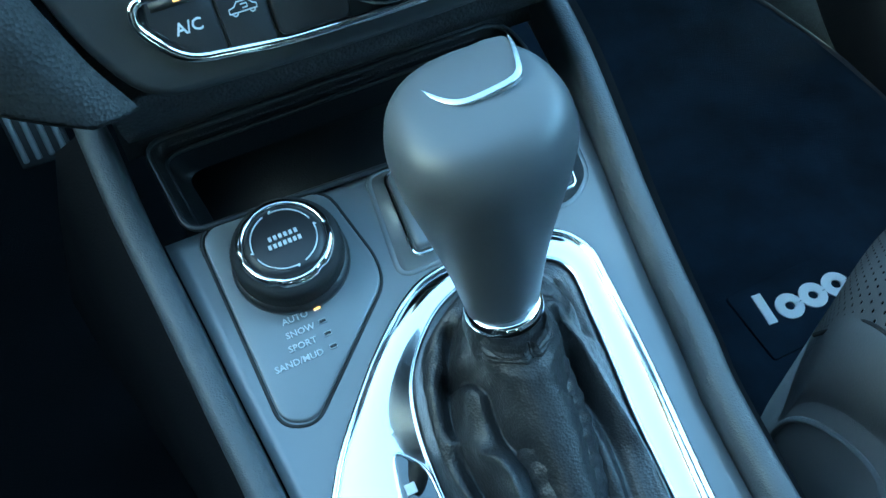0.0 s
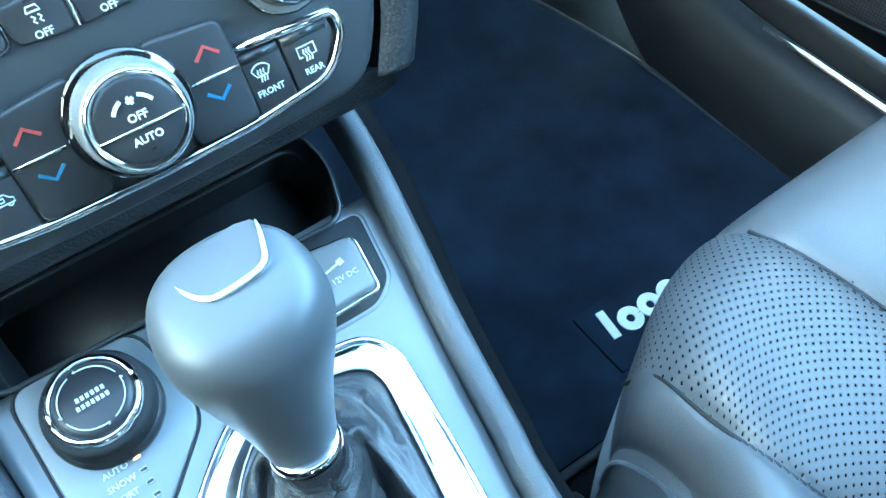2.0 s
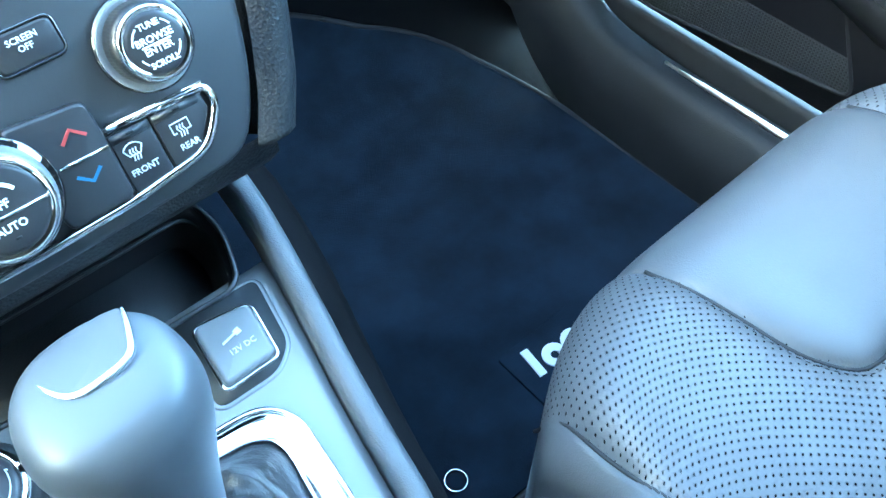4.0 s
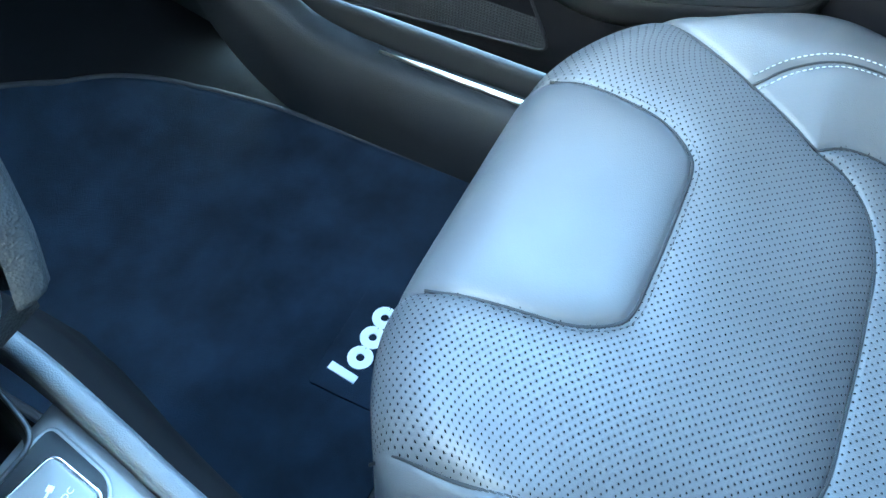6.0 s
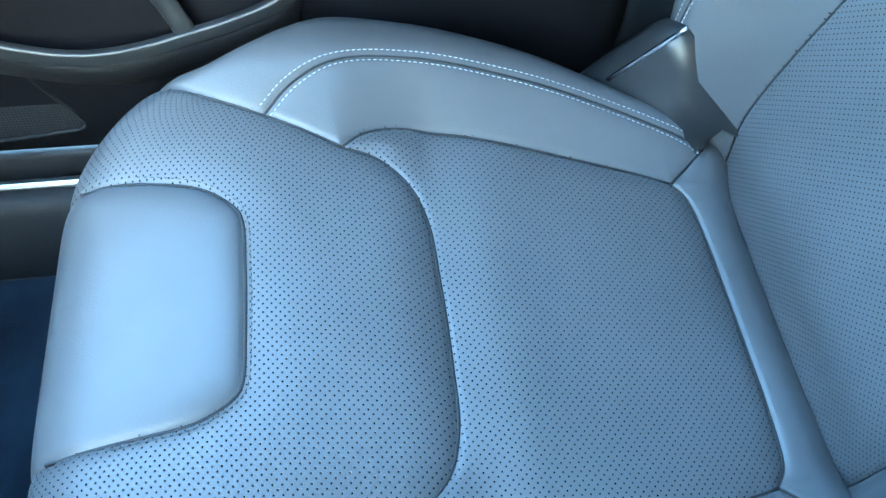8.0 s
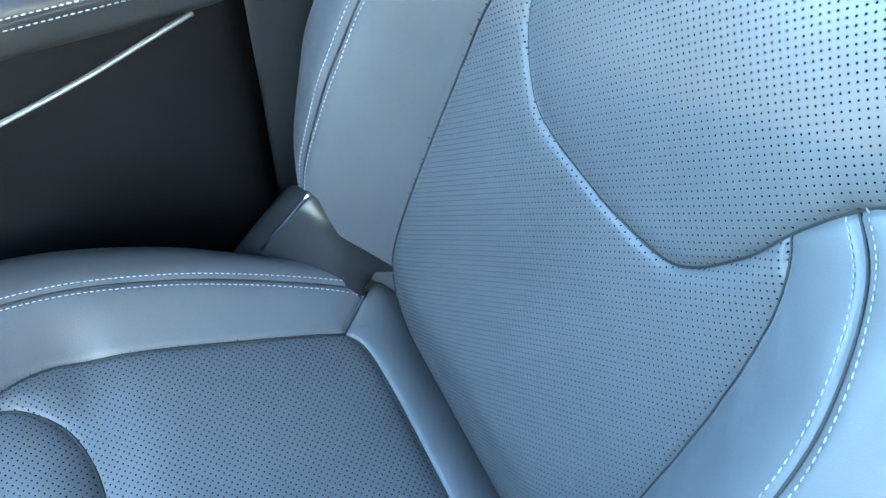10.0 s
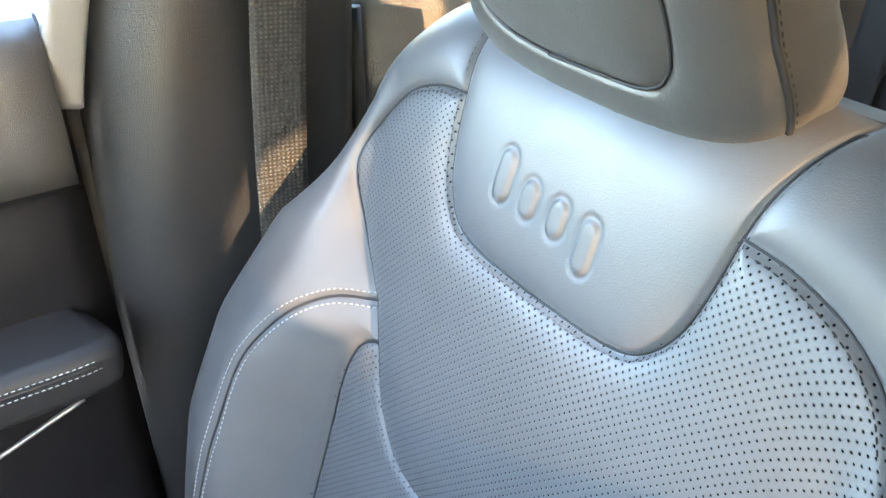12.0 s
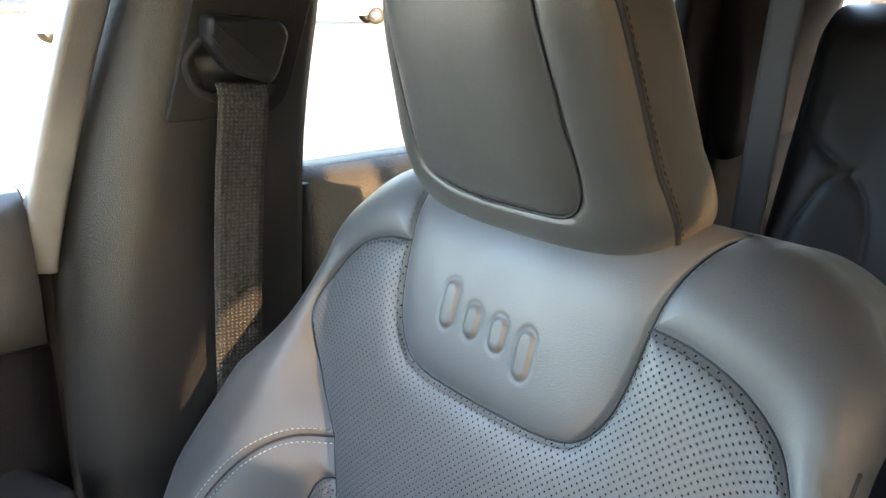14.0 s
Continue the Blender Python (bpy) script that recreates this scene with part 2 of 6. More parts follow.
def pyd(name, verts, faces, mat, parent=None, label="", uvs=None, smooth=True):
    me = bpy.data.meshes.new(name)
    me.from_pydata([tuple(map(float, v)) for v in verts], [], [tuple(map(int, f)) for f in faces])
    me.materials.append(mat)
    if uvs is not None:
        layer = me.uv_layers.new(name="uv")
        loops = np.zeros(len(me.loops), dtype=np.int32)
        me.loops.foreach_get("vertex_index", loops)
        layer.data.foreach_set("uv", np.asarray(uvs, dtype=np.float32)[loops].ravel())
    me.polygons.foreach_set("use_smooth", [smooth] * len(me.polygons))
    me.update()
    return obj(name, me, parent, label)


def thing(name, label, category, group="", kind=""):
    return tagged(new(name), label, category, group, kind)


def curve(points, n=60, closed=False):
    """A smooth line through a few control points."""
    p = np.array(points, float)
    k = len(p)
    if closed:
        q = np.vstack([p[-1], p, p[0], p[1]])
        spans = k
    else:
        q = np.vstack([2 * p[0] - p[1], p, 2 * p[-1] - p[-2]])
        spans = k - 1
    out = []
    for t in np.linspace(0, spans, n, endpoint=not closed):
        i = min(int(t), spans - 1)
        f = t - i
        a, b, c, d = q[i], q[i + 1], q[i + 2], q[i + 3]
        out.append(0.5 * (2 * b + (c - a) * f + (2 * a - 5 * b + 4 * c - d) * f * f + (3 * b - a - 3 * c + d) * f**3))
    return np.array(out)


def even(path, step):
    """The same line at even steps."""
    d = np.r_[0, np.cumsum(np.linalg.norm(np.diff(path, axis=0), axis=1))]
    n = max(2, int(round(d[-1] / step)) + 1)
    s = np.linspace(0, d[-1], n)
    return np.stack([np.interp(s, d, path[:, i]) for i in range(path.shape[1])], 1)


def sweep(path, profile, closed=False, up=(0, 0, 1), caps=True, scale=None):
    """A profile (across, up) carried along a line; up stays as near the given way as it can."""
    path = np.array(path, float)
    n, k = len(path), len(profile)
    if closed:
        tan = np.roll(path, -1, 0) - np.roll(path, 1, 0)
    else:
        tan = np.gradient(path, axis=0)
    tan /= np.linalg.norm(tan, axis=1)[:, None] + 1e-12
    ups = np.broadcast_to(np.array(up, float), path.shape)
    side = np.cross(tan, ups)
    side /= np.linalg.norm(side, axis=1)[:, None] + 1e-12
    top = np.cross(side, tan)
    s = np.ones(n) if scale is None else np.asarray(scale)
    verts = (path[:, None] + s[:, None, None] * (np.array(profile)[None, :, :1] * side[:, None] + np.array(profile)[None, :, 1:] * top[:, None])).reshape(-1, 3)
    faces = []
    for i in range(n if closed else n - 1):
        j = (i + 1) % n
        for a in range(k):
            b = (a + 1) % k
            faces.append((i * k + b, i * k + a, j * k + a, j * k + b))
    if caps and not closed:
        faces.append(tuple(range(k)))
        faces.append(tuple((n - 1) * k + a for a in range(k - 1, -1, -1)))
    return verts, faces


def ring(r, k=8, flat=1.0):
    a = np.linspace(0, 2 * math.pi, k, endpoint=False)
    return np.stack([r * np.cos(a), r * flat * np.sin(a)], 1)


def tube(name, path, r, mat, parent, label="", closed=False, k=8, up=(0, 0, 1), flat=1.0):
    v, f = sweep(path, ring(r, k, flat), closed, up)
    return pyd(name, v, f, mat, parent, label)


def rbox(sx, sy, sz, r, seg=3, m=None):
    bm = bmesh.new()
    bmesh.ops.create_cube(bm, size=1.0, matrix=Matrix.Diagonal((sx, sy, sz, 1)))
    bmesh.ops.bevel(bm, geom=bm.edges[:] + bm.verts[:], offset=r, segments=seg, profile=0.5, affect="EDGES")
    if m is not None:
        bmesh.ops.transform(bm, matrix=m, verts=bm.verts)
    return bm


def plate(outline, depth, r, m, seg=2, holes=()):
    """A flat piece with the given outline (x, y), its edge rounded on top; top lies at z 0 of the pose m."""
    bm = bmesh.new()
    pts = [bm.verts.new((x, y, 0)) for x, y in outline]
    top = bm.faces.new(pts)
    if top.normal.z < 0 or sum((outline[i - 1][0] * y - x * outline[i - 1][1]) for i, (x, y) in enumerate(outline)) < 0:
        top.normal_flip()
    bm.normal_update()
    low = bmesh.ops.extrude_face_region(bm, geom=[top])
    moved = [v for v in low["geom"] if isinstance(v, bmesh.types.BMVert)]
    bmesh.ops.translate(bm, verts=moved, vec=(0, 0, -depth))
    bmesh.ops.recalc_face_normals(bm, faces=bm.faces)
    if r:
        edges = [e for e in bm.edges if all(abs(v.co.z) < 1e-7 for v in e.verts)]
        bmesh.ops.bevel(bm, geom=edges, offset=r, segments=seg, profile=0.5, affect="EDGES")
    bmesh.ops.transform(bm, matrix=m, verts=bm.verts)
    return bm


def rounded(points, r, n=6):
    """A polygon with its corners rounded by r (one number, or one for each corner)."""
    out = []
    k = len(points)
    for i in range(k):
        p, a, b = (np.array(points[j % k], float) for j in (i, i - 1, i + 1))
        ri = r[i] if isinstance(r, (list, tuple)) else r
        u, v = (a - p) / np.linalg.norm(a - p), (b - p) / np.linalg.norm(b - p)
        ri = min(ri, 0.48 * np.linalg.norm(a - p), 0.48 * np.linalg.norm(b - p))
        for t in np.linspace(0, 1, n):
            out.append(tuple((1 - t) ** 2 * (p + u * ri) + 2 * t * (1 - t) * p + t * t * (p + v * ri)))
    return out


def lathe(profile, k=48, m=None, squash=(1, 1), teeth=None):
    """Turned round z from (radius, height) pairs, closed on the axis; teeth: (first, last, count, depth) of a knurled stretch."""
    verts, faces = [], []
    for i, (r, z) in enumerate(profile):
        for a in range(k):
            rr = r
            if teeth and teeth[0] <= i <= teeth[1]:
                rr -= teeth[3] * (a % 2)
            t = 2 * math.pi * a / k
            verts.append((rr * squash[0] * math.cos(t), rr * squash[1] * math.sin(t), z))
    for i in range(len(profile) - 1):
        for a in range(k):
            b = (a + 1) % k
            faces.append((i * k + a, i * k + b, (i + 1) * k + b, (i + 1) * k + a))
    faces.append(tuple(range(k))[::-1])
    faces.append(tuple((len(profile) - 1) * k + a for a in range(k)))
    if m is not None:
        verts = [tuple(m @ Vector(v)) for v in verts]
    return verts, faces


def turned(name, profile, mat, parent, m, label="", k=48, squash=(1, 1), teeth=None, smooth=True):
    v, f = lathe(profile, k, m, squash, teeth)
    return pyd(name, v, f, mat, parent, label, smooth=smooth)


def lettering(name, words, size, m, mat, parent, label="", depth=0.00015, bold=0.0):
    """Words in the built-in font, lying in the x-y plane of m, centred."""
    c = bpy.data.curves.new(name, "FONT")
    c.body, c.size, c.align_x, c.align_y, c.extrude, c.resolution_u, c.offset = words, size, "CENTER", "CENTER", depth, 2, bold
    tmp = bpy.data.objects.new(name, c)
    me = bpy.data.meshes.new_from_object(tmp)
    bpy.data.objects.remove(tmp)
    me.transform(m)
    me.materials.clear()
    me.materials.append(mat)
    return obj(name, me, parent, label)


def strokes(name, lines, width, m, mat, parent, label="", depth=0.0003):
    """Printed line work: each line of (x, y) becomes a flat ribbon in the x-y plane of m, all in one mesh."""
    verts, faces = [], []
    for line in lines:
        p = np.array([(x, y, 0) for x, y in line], float)
        v, f = sweep(p, [(-width / 2, -depth), (width / 2, -depth), (width / 2, depth), (-width / 2, depth)])
        faces += [tuple(i + len(verts) for i in q) for q in f]
        verts += [tuple(m @ Vector(x)) for x in v]
    return pyd(name, verts, faces, mat, parent, label, smooth=False)


def arc(cx, cy, r, a0, a1, n=14, ry=None):
    return [(cx + r * math.cos(radians(a)), cy + (ry or r) * math.sin(radians(a))) for a in np.linspace(a0, a1, n)]


def basis(origin, ex, ez):
    """A pose whose z is ez and whose x is as near ex as it can be."""
    ez = Vector(ez).normalized()
    ex = (Vector(ex) - ez * Vector(ex).dot(ez)).normalized()
    ey = ez.cross(ex)
    m = Matrix((ex, ey, ez)).transposed().to_4x4()
    m.translation = origin
    return m


def near_line(P, line, reach=0.06):
    """How far each point of P (n, 2) is from a line (k, 2); past the reach all count as far."""
    line = np.asarray(line, float)
    best = np.full(len(P), 9.0)
    lo, hi = line.min(0) - reach, line.max(0) + reach
    sel = np.where(((P >= lo) & (P <= hi)).all(1))[0]
    Q = P[sel]
    found = np.full(len(sel), 9.0)
    for a, b in zip(line[:-1], line[1:]):
        d = b - a
        near = np.where((Q[:, 0] > min(a[0], b[0]) - reach) & (Q[:, 0] < max(a[0], b[0]) + reach) & (Q[:, 1] > min(a[1], b[1]) - reach) & (Q[:, 1] < max(a[1], b[1]) + reach))[0]
        q = Q[near] - a
        t = np.clip((q @ d) / (d @ d + 1e-15), 0, 1)
        found[near] = np.minimum(found[near], np.hypot(q[:, 0] - t * d[0], q[:, 1] - t * d[1]))
    best[sel] = found
    return best


def inside(P, poly):
    x, y = P[:, 0], P[:, 1]
    c = np.zeros(len(P), bool)
    for (x1, y1), (x2, y2) in zip(poly, np.roll(poly, -1, 0)):
        hit = (y1 > y) != (y2 > y)
        c ^= hit & (x < (x2 - x1) * (y - y1) / (y2 - y1 + 1e-15) + x1)
    return c


def mirror(line):
    return np.array(line) * (-1, 1)


def stitches(name, path, normals, parent, mat, length=0.0034, gap=0.0017, r=0.00055, label=""):
    """A run of short raised stitches along a line that lies on a surface."""
    d = np.r_[0, np.cumsum(np.linalg.norm(np.diff(path, axis=0), axis=1))]
    verts, faces = [], []
    s = gap
    while s + length < d[-1]:
        ends = []
        for q, rr in ((s, 0.35), (s + 0.25 * length, 1.0), (s + 0.75 * length, 1.0), (s + length, 0.35)):
            ends.append((np.array([np.interp(q, d, path[:, i]) for i in range(3)]), np.array([np.interp(q, d, normals[:, i]) for i in range(3)]), rr))
        t = ends[3][0] - ends[0][0]
        t /= np.linalg.norm(t) + 1e-12
        base = len(verts)
        for p, nn, rr in ends:
            side = np.cross(t, nn)
            side /= np.linalg.norm(side) + 1e-12
            for cx, cz in ((-1, -0.2), (0, 1), (1, -0.2)):
                verts.append(p + rr * r * (cx * side + cz * nn) + nn * r * 0.3)
        for i in range(3):
            for a in range(3):
                b = (a + 1) % 3
                faces.append((base + 3 * i + a, base + 3 * i + b, base + 3 * i + 3 + b, base + 3 * i + 3 + a))
        s += length + gap
    return tagged(pyd(name, verts, faces, mat, parent, label, smooth=True), kind="stuff")


def panels(parent, U, V, P, ids, kinds, uv=None, out=(0, 0, 1)):
    """Splits one moulded sheet (grids of points) into the panels that ids (by point) name."""
    nu, nv = U.shape
    idx = np.arange(nu * nv).reshape(nu, nv)
    quads = np.stack([idx[:-1, :-1], idx[1:, :-1], idx[1:, 1:], idx[:-1, 1:]], -1).reshape(-1, 4)
    flat = P.reshape(-1, 3)
    uvs = np.stack([U.ravel(), V.ravel()], 1) if uv is None else uv
    made = {}
    # normals of the whole sheet, so that joints between panels stay smooth
    nor = np.cross(np.gradient(P, axis=0), np.gradient(P, axis=1))
    nor = (nor / (np.linalg.norm(nor, axis=2)[..., None] + 1e-12)).reshape(-1, 3)
    mid = quads[(nu // 2) * (nv - 1) + nv // 2]
    a, b, c, d = (flat[mid][i] for i in range(4))
    if np.dot(np.cross(c - a, d - b), out) < 0:
        quads = quads[:, ::-1]
    if np.dot(nor[mid[0]], out) < 0:
        nor = -nor
    qid = ids.ravel()[quads.max(1) - nv - 1]
    for key, (name, mat, label) in kinds.items():
        q = quads[qid == key]
        if not len(q):
            continue
        used, inv = np.unique(q, return_inverse=True)
        made[key] = pyd(name, flat[used], inv.reshape(-1, 4), mat, parent, label, uvs=uvs[used])
        made[key].data.normals_split_custom_set_from_vertices([tuple(map(float, v)) for v in nor[used]])
    return made

# ---- large structure ----


def slab(name, x0, x1, y0, y1, z0, z1, mat, label, kind="structure", r=0.004, category=""):
    bm = rbox(x1 - x0, y1 - y0, z1 - z0, r, 2, Matrix.Translation(((x0 + x1) / 2, (y0 + y1) / 2, (z0 + z1) / 2)))
    return tagged(part(name, bm, mat, None), label, category or name.split("_")[0], kind=kind)


def sheet(name, lines, mat, parent=None, label="", thick=0.0):
    """A skin through rows of points of equal count."""
    g = np.array(lines, float)
    a, b = g.shape[:2]
    faces = [(i * b + j, (i + 1) * b + j, (i + 1) * b + j + 1, i * b + j + 1) for i in range(a - 1) for j in range(b - 1)]
    ob = pyd(name, g.reshape(-1, 3), faces, mat, parent, label)
    if thick:
        mod = ob.modifiers.new("thick", "SOLIDIFY")
        mod.thickness, mod.offset = thick, 0.0
    return ob


ground_v = [(x, y, -0.38) for x in np.linspace(-400, 400, 9) for y in np.linspace(-400, 400, 9)]
ground_f = [(i * 9 + j, i * 9 + 9 + j, i * 9 + 10 + j, i * 9 + j + 1) for i in range(8) for j in range(8)]
tagged(pyd("ground", ground_v, ground_f, M_GROUND, smooth=False), "sunlit pale concrete yard outside the vehicle", "ground", kind="structure")

# floor pan, rising to the toe board
rows = []
for y, z in ((-1.75, 0.0), (-0.6, 0.0), (0.55, 0.0), (0.68, 0.03), (0.80, 0.12), (0.92, 0.28), (0.98, 0.52)):
    rows.append([(x, y, z) for x in np.linspace(-0.78, 0.78, 14)])
tagged(sheet("floor", rows, M_CARPET, thick=0.01), "dark loop-pile carpet of the cabin floor", "floor", kind="structure")
slab("firewall", -0.80, 0.80, 0.985, 1.02, -0.02, 0.80, M_CARPET, "black lining behind the dashboard", category="wall")

# roof, pillars and sills close the cabin


def roof_z(x, y):
    return float(np.interp(y, [-1.6, -0.9, -0.5, -0.26, -0.16], [1.22, 1.275, 1.285, 1.262, 1.235])) - 0.056 * (x / 0.62) ** 4


xs = np.r_[np.linspace(-0.62, -0.42, 5), np.linspace(-0.35, 0.35, 11), np.linspace(0.42, 0.62, 5)]
ys = np.r_[-1.6, -1.5, np.linspace(-1.40, -0.74, 6), np.linspace(-0.60, -0.24, 7), -0.20, -0.16]
rv = [(x, y, roof_z(x, y)) for y in ys for x in xs]
rf = []
for i in range(len(ys) - 1):
    for j in range(len(xs) - 1):
        k = i * len(xs) + j
        rf.append((k, k + 1, k + 1 + len(xs), k + len(xs)))
ceiling = tagged(pyd("ceiling", rv, rf, M_HEADLINER), "black woven headliner over the seats", "ceiling", kind="structure")
ceiling.modifiers.new("thick", "SOLIDIFY").thickness = 0.02


def bar(name, path, w, h, mat, label, kind="structure"):
    prof = rounded([(-w / 2, -h / 2), (w / 2, -h / 2), (w / 2, h / 2), (-w / 2, h / 2)], min(w, h) * 0.35, 4)
    v, f = sweep(curve(path, 16), prof, up=(0.3, 0.2, 1))
    return tagged(pyd(name, v, f, mat), label, "pillar", kind=kind)


for side in (-1, 1):
    bar("roof_rail", [(side * 0.63, -0.13, 1.21), (side * 0.645, -0.5, 1.235), (side * 0.64, -0.9, 1.225), (side * 0.6, -1.6, 1.17)], 0.07, 0.06, M_PILLAR, "grey moulded roof rail above the doors")
    bar("windscreen_pillar", [(side * 0.63, -0.13, 1.21), (side * 0.70, 0.40, 1.03), (side * 0.745, 0.92, 0.83)], 0.07, 0.06, M_PILLAR, "grey moulded windscreen pillar")
    bar("rear_pillar", [(side * 0.62, -1.45, 1.19), (side * 0.68, -1.52, 1.03), (side * 0.72, -1.58, 0.82)], 0.24, 0.07, M_DOOR, "dark moulded rear quarter pillar")
bar("rear_door_frame", [(0.655, -1.360, 1.19), (0.705, -1.385, 1.03), (0.745, -1.415, 0.83), (0.748, -1.425, 0.68)], 0.15, 0.03, M_DOOR, "black rear edge of the rear door frame")
slab("windscreen_header", -0.62, 0.62, -0.20, -0.12, 1.19, 1.25, M_HEADLINER, "black lining over the windscreen", category="wall")
slab("dashboard_top", -0.74, 0.74, 0.45, 0.99, 0.74, 0.81, M_GRAIN, "black grained dashboard top", category="dashboard", r=0.03)
slab("rear_bulkhead", -0.74, 0.74, -1.80, -1.74, 0.0, 0.72, M_CARPET, "black lining behind the rear seat", category="wall")
slab("tailgate_header", -0.60, 0.60, -1.62, -1.55, 1.14, 1.22, M_HEADLINER, "black lining over the rear window", category="wall")

# driver's side, behind the camera: plain door, pillar and quarter panels
slab("door_driver", -0.80, -0.755, -0.46, 0.92, 0.10, 0.85, M_DOOR, "black moulded driver door panel", category="door", r=0.006)
slab("door_driver_rear", -0.80, -0.75, -1.45, -0.72, 0.10, 0.95, M_DOOR, "black moulded rear door panel", category="door", r=0.015)
slab("quarter_wall", -0.80, -0.72, -1.80, -1.45, 0.0, 0.84, M_GRAIN, "dark rear quarter lining", category="wall", r=0.015)
slab("quarter_wall", 0.72, 0.80, -1.80, -1.45, 0.0, 0.84, M_CARPET, "dark rear quarter lining", category="wall", r=0.015)
slab("sill_driver", -0.80, -0.66, -1.5, 0.9, -0.02, 0.11, M_GRAIN, "black door sill trim", category="sill", r=0.02)
bar("pillar_driver", [(-0.73, -0.475, 0.0), (-0.73, -0.475, 0.5), (-0.72, -0.475, 0.85), (-0.66, -0.475, 1.20)], 0.05, 0.05, M_PILLAR, "dark moulded door pillar")

for side in (-1, 1):
    slab("kick_wall", side * 0.78 - 0.03, side * 0.78 + 0.03, 0.56, 1.02, -0.02, 0.84, M_GRAIN, "black grained footwell side lining", category="wall", r=0.01)
    slab("door_jamb", side * 0.79 - 0.02, side * 0.79 + 0.02, -0.80, -0.40, -0.02, 0.86 if side > 0 else 0.78, M_RUBBER, "black door opening lining", category="wall", r=0.006)
# window panes
for side in (-1, 1):
    for name, y0, y1, yt0, yt1 in (("window_front", -0.48, 0.80, -0.52, -0.11), ("window_rear", -1.45, -0.83, -1.40, -0.83)):
        g = [[(side * 0.775, y0, 0.84), (side * 0.775, y1, 0.84)], [(side * 0.735, (y0 + yt0) / 2, 1.03), (side * 0.735, (y1 * 0.5 + yt1 * 0.5), 1.03)], [(side * 0.665, yt0, 1.21), (side * 0.665, yt1, 1.21)]]
        front = name == "window_front"
        if not front and side > 0:
            g = [[r[0], (r[1][0], r[1][1] + 0.11, r[1][2])] for r in g]
        if not front and side < 0:
            g = [[(x, y if k else -1.15, z) for k, (x, y, z) in enumerate(r)] for r in g]
            w_rows = [[(x, -1.75, z), (x, -1.15, z)] for (x, _, z), _ in g]
            tagged(sheet("wall_quarter", w_rows, M_GRAIN, thick=0.01), "plain dark lining beside the rear seat", "wall", kind="structure")
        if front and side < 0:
            # plain unseen lining, its one opening cut to shape sun patches, glazed dark
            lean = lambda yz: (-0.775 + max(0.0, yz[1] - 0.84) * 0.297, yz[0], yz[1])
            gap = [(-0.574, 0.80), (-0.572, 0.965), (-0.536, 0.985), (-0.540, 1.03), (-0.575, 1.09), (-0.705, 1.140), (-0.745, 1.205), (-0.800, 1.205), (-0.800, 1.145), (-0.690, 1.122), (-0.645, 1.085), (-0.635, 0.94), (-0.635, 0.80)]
            for name, ring_yz in (("sun_mask_wall", [gap[0], (-0.57, 0.70), (0.82, 0.70), (0.82, 0.84), (0.70, 0.87), (-0.02, 0.87), (-0.10, 1.20), (-0.11, 1.215), (-0.70, 1.215)] + gap[6:0:-1]),
                                  ("sun_mask_wall", [(-0.83, 0.70), (-0.635, 0.70)] + gap[12:6:-1] + [(-0.83, 1.205)])):
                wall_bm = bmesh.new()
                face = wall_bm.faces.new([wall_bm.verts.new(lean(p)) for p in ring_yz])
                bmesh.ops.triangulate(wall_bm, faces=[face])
                ob = tagged(part(name, wall_bm, M_GRAIN, None, smooth=False), "unseen dark lining cut to shape the sun patches", "wall", kind="structure")
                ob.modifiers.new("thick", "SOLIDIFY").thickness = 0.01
            # added pane over the opening, only there to weaken the sun patches
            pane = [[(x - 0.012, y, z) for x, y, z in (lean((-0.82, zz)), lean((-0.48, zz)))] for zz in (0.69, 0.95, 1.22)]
            tagged(sheet("sun_mask_pane", pane, M_SHADE), "added dark pane that dims the sun patches", "window", kind="structure")
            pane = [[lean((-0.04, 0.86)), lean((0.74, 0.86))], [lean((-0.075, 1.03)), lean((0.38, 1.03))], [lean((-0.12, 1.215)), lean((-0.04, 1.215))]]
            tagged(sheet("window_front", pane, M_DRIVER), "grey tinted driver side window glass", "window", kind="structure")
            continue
        w = tagged(sheet(name, g, M_GLASS if front else M_TINT if side > 0 else M_DARK), "clear side window glass" if front else "tinted rear side window glass", "window", kind="structure")
        w.visible_shadow = not front or side < 0
for name, y0, z0, y1, z1, x0, x1 in (("windscreen", 0.96, 0.80, -0.13, 1.22, 0.72, 0.62), ("rear_window", -1.76, 0.80, -1.60, 1.16, 0.66, 0.58)):
    g = [[(-x0, y0, z0), (x0, y0, z0)], [(-x1, y1, z1), (x1, y1, z1)]]
    front = name == "windscreen"
    tagged(sheet(name, g, M_SCREEN if front else M_SHADE), "raked windscreen glass, tinted to dim the front light" if front else "tinted rear window glass", "window", kind="structure")

# ---- passenger door, sill and pillar ----
sill = thing("door_sill", "black grained door sill trim with a sun-glint steel strip", "sill", kind="structure")
sill_path = curve([(0.0, -0.60, 0), (0.0, 0.10, 0), (0.0, 0.34, 0.0), (0.008, 0.44, 0.02), (0.02, 0.53, 0.085), (0.03, 0.59, 0.19), (0.035, 0.62, 0.34), (0.035, 0.63, 0.60)], 60)
sill_prof = rounded([(0.655, 0.0), (0.662, 0.075), (0.690, 0.122), (0.722, 0.126), (0.735, 0.10), (0.80, 0.095), (0.80, 0.0)], [0.002, 0.03, 0.03, 0.006, 0.006, 0.004, 0.002], 5)
sv, sf = sweep(sill_path, [(x, z) for x, z in sill_prof], up=(0, -0.0001, 1))
sv = np.array(sv)
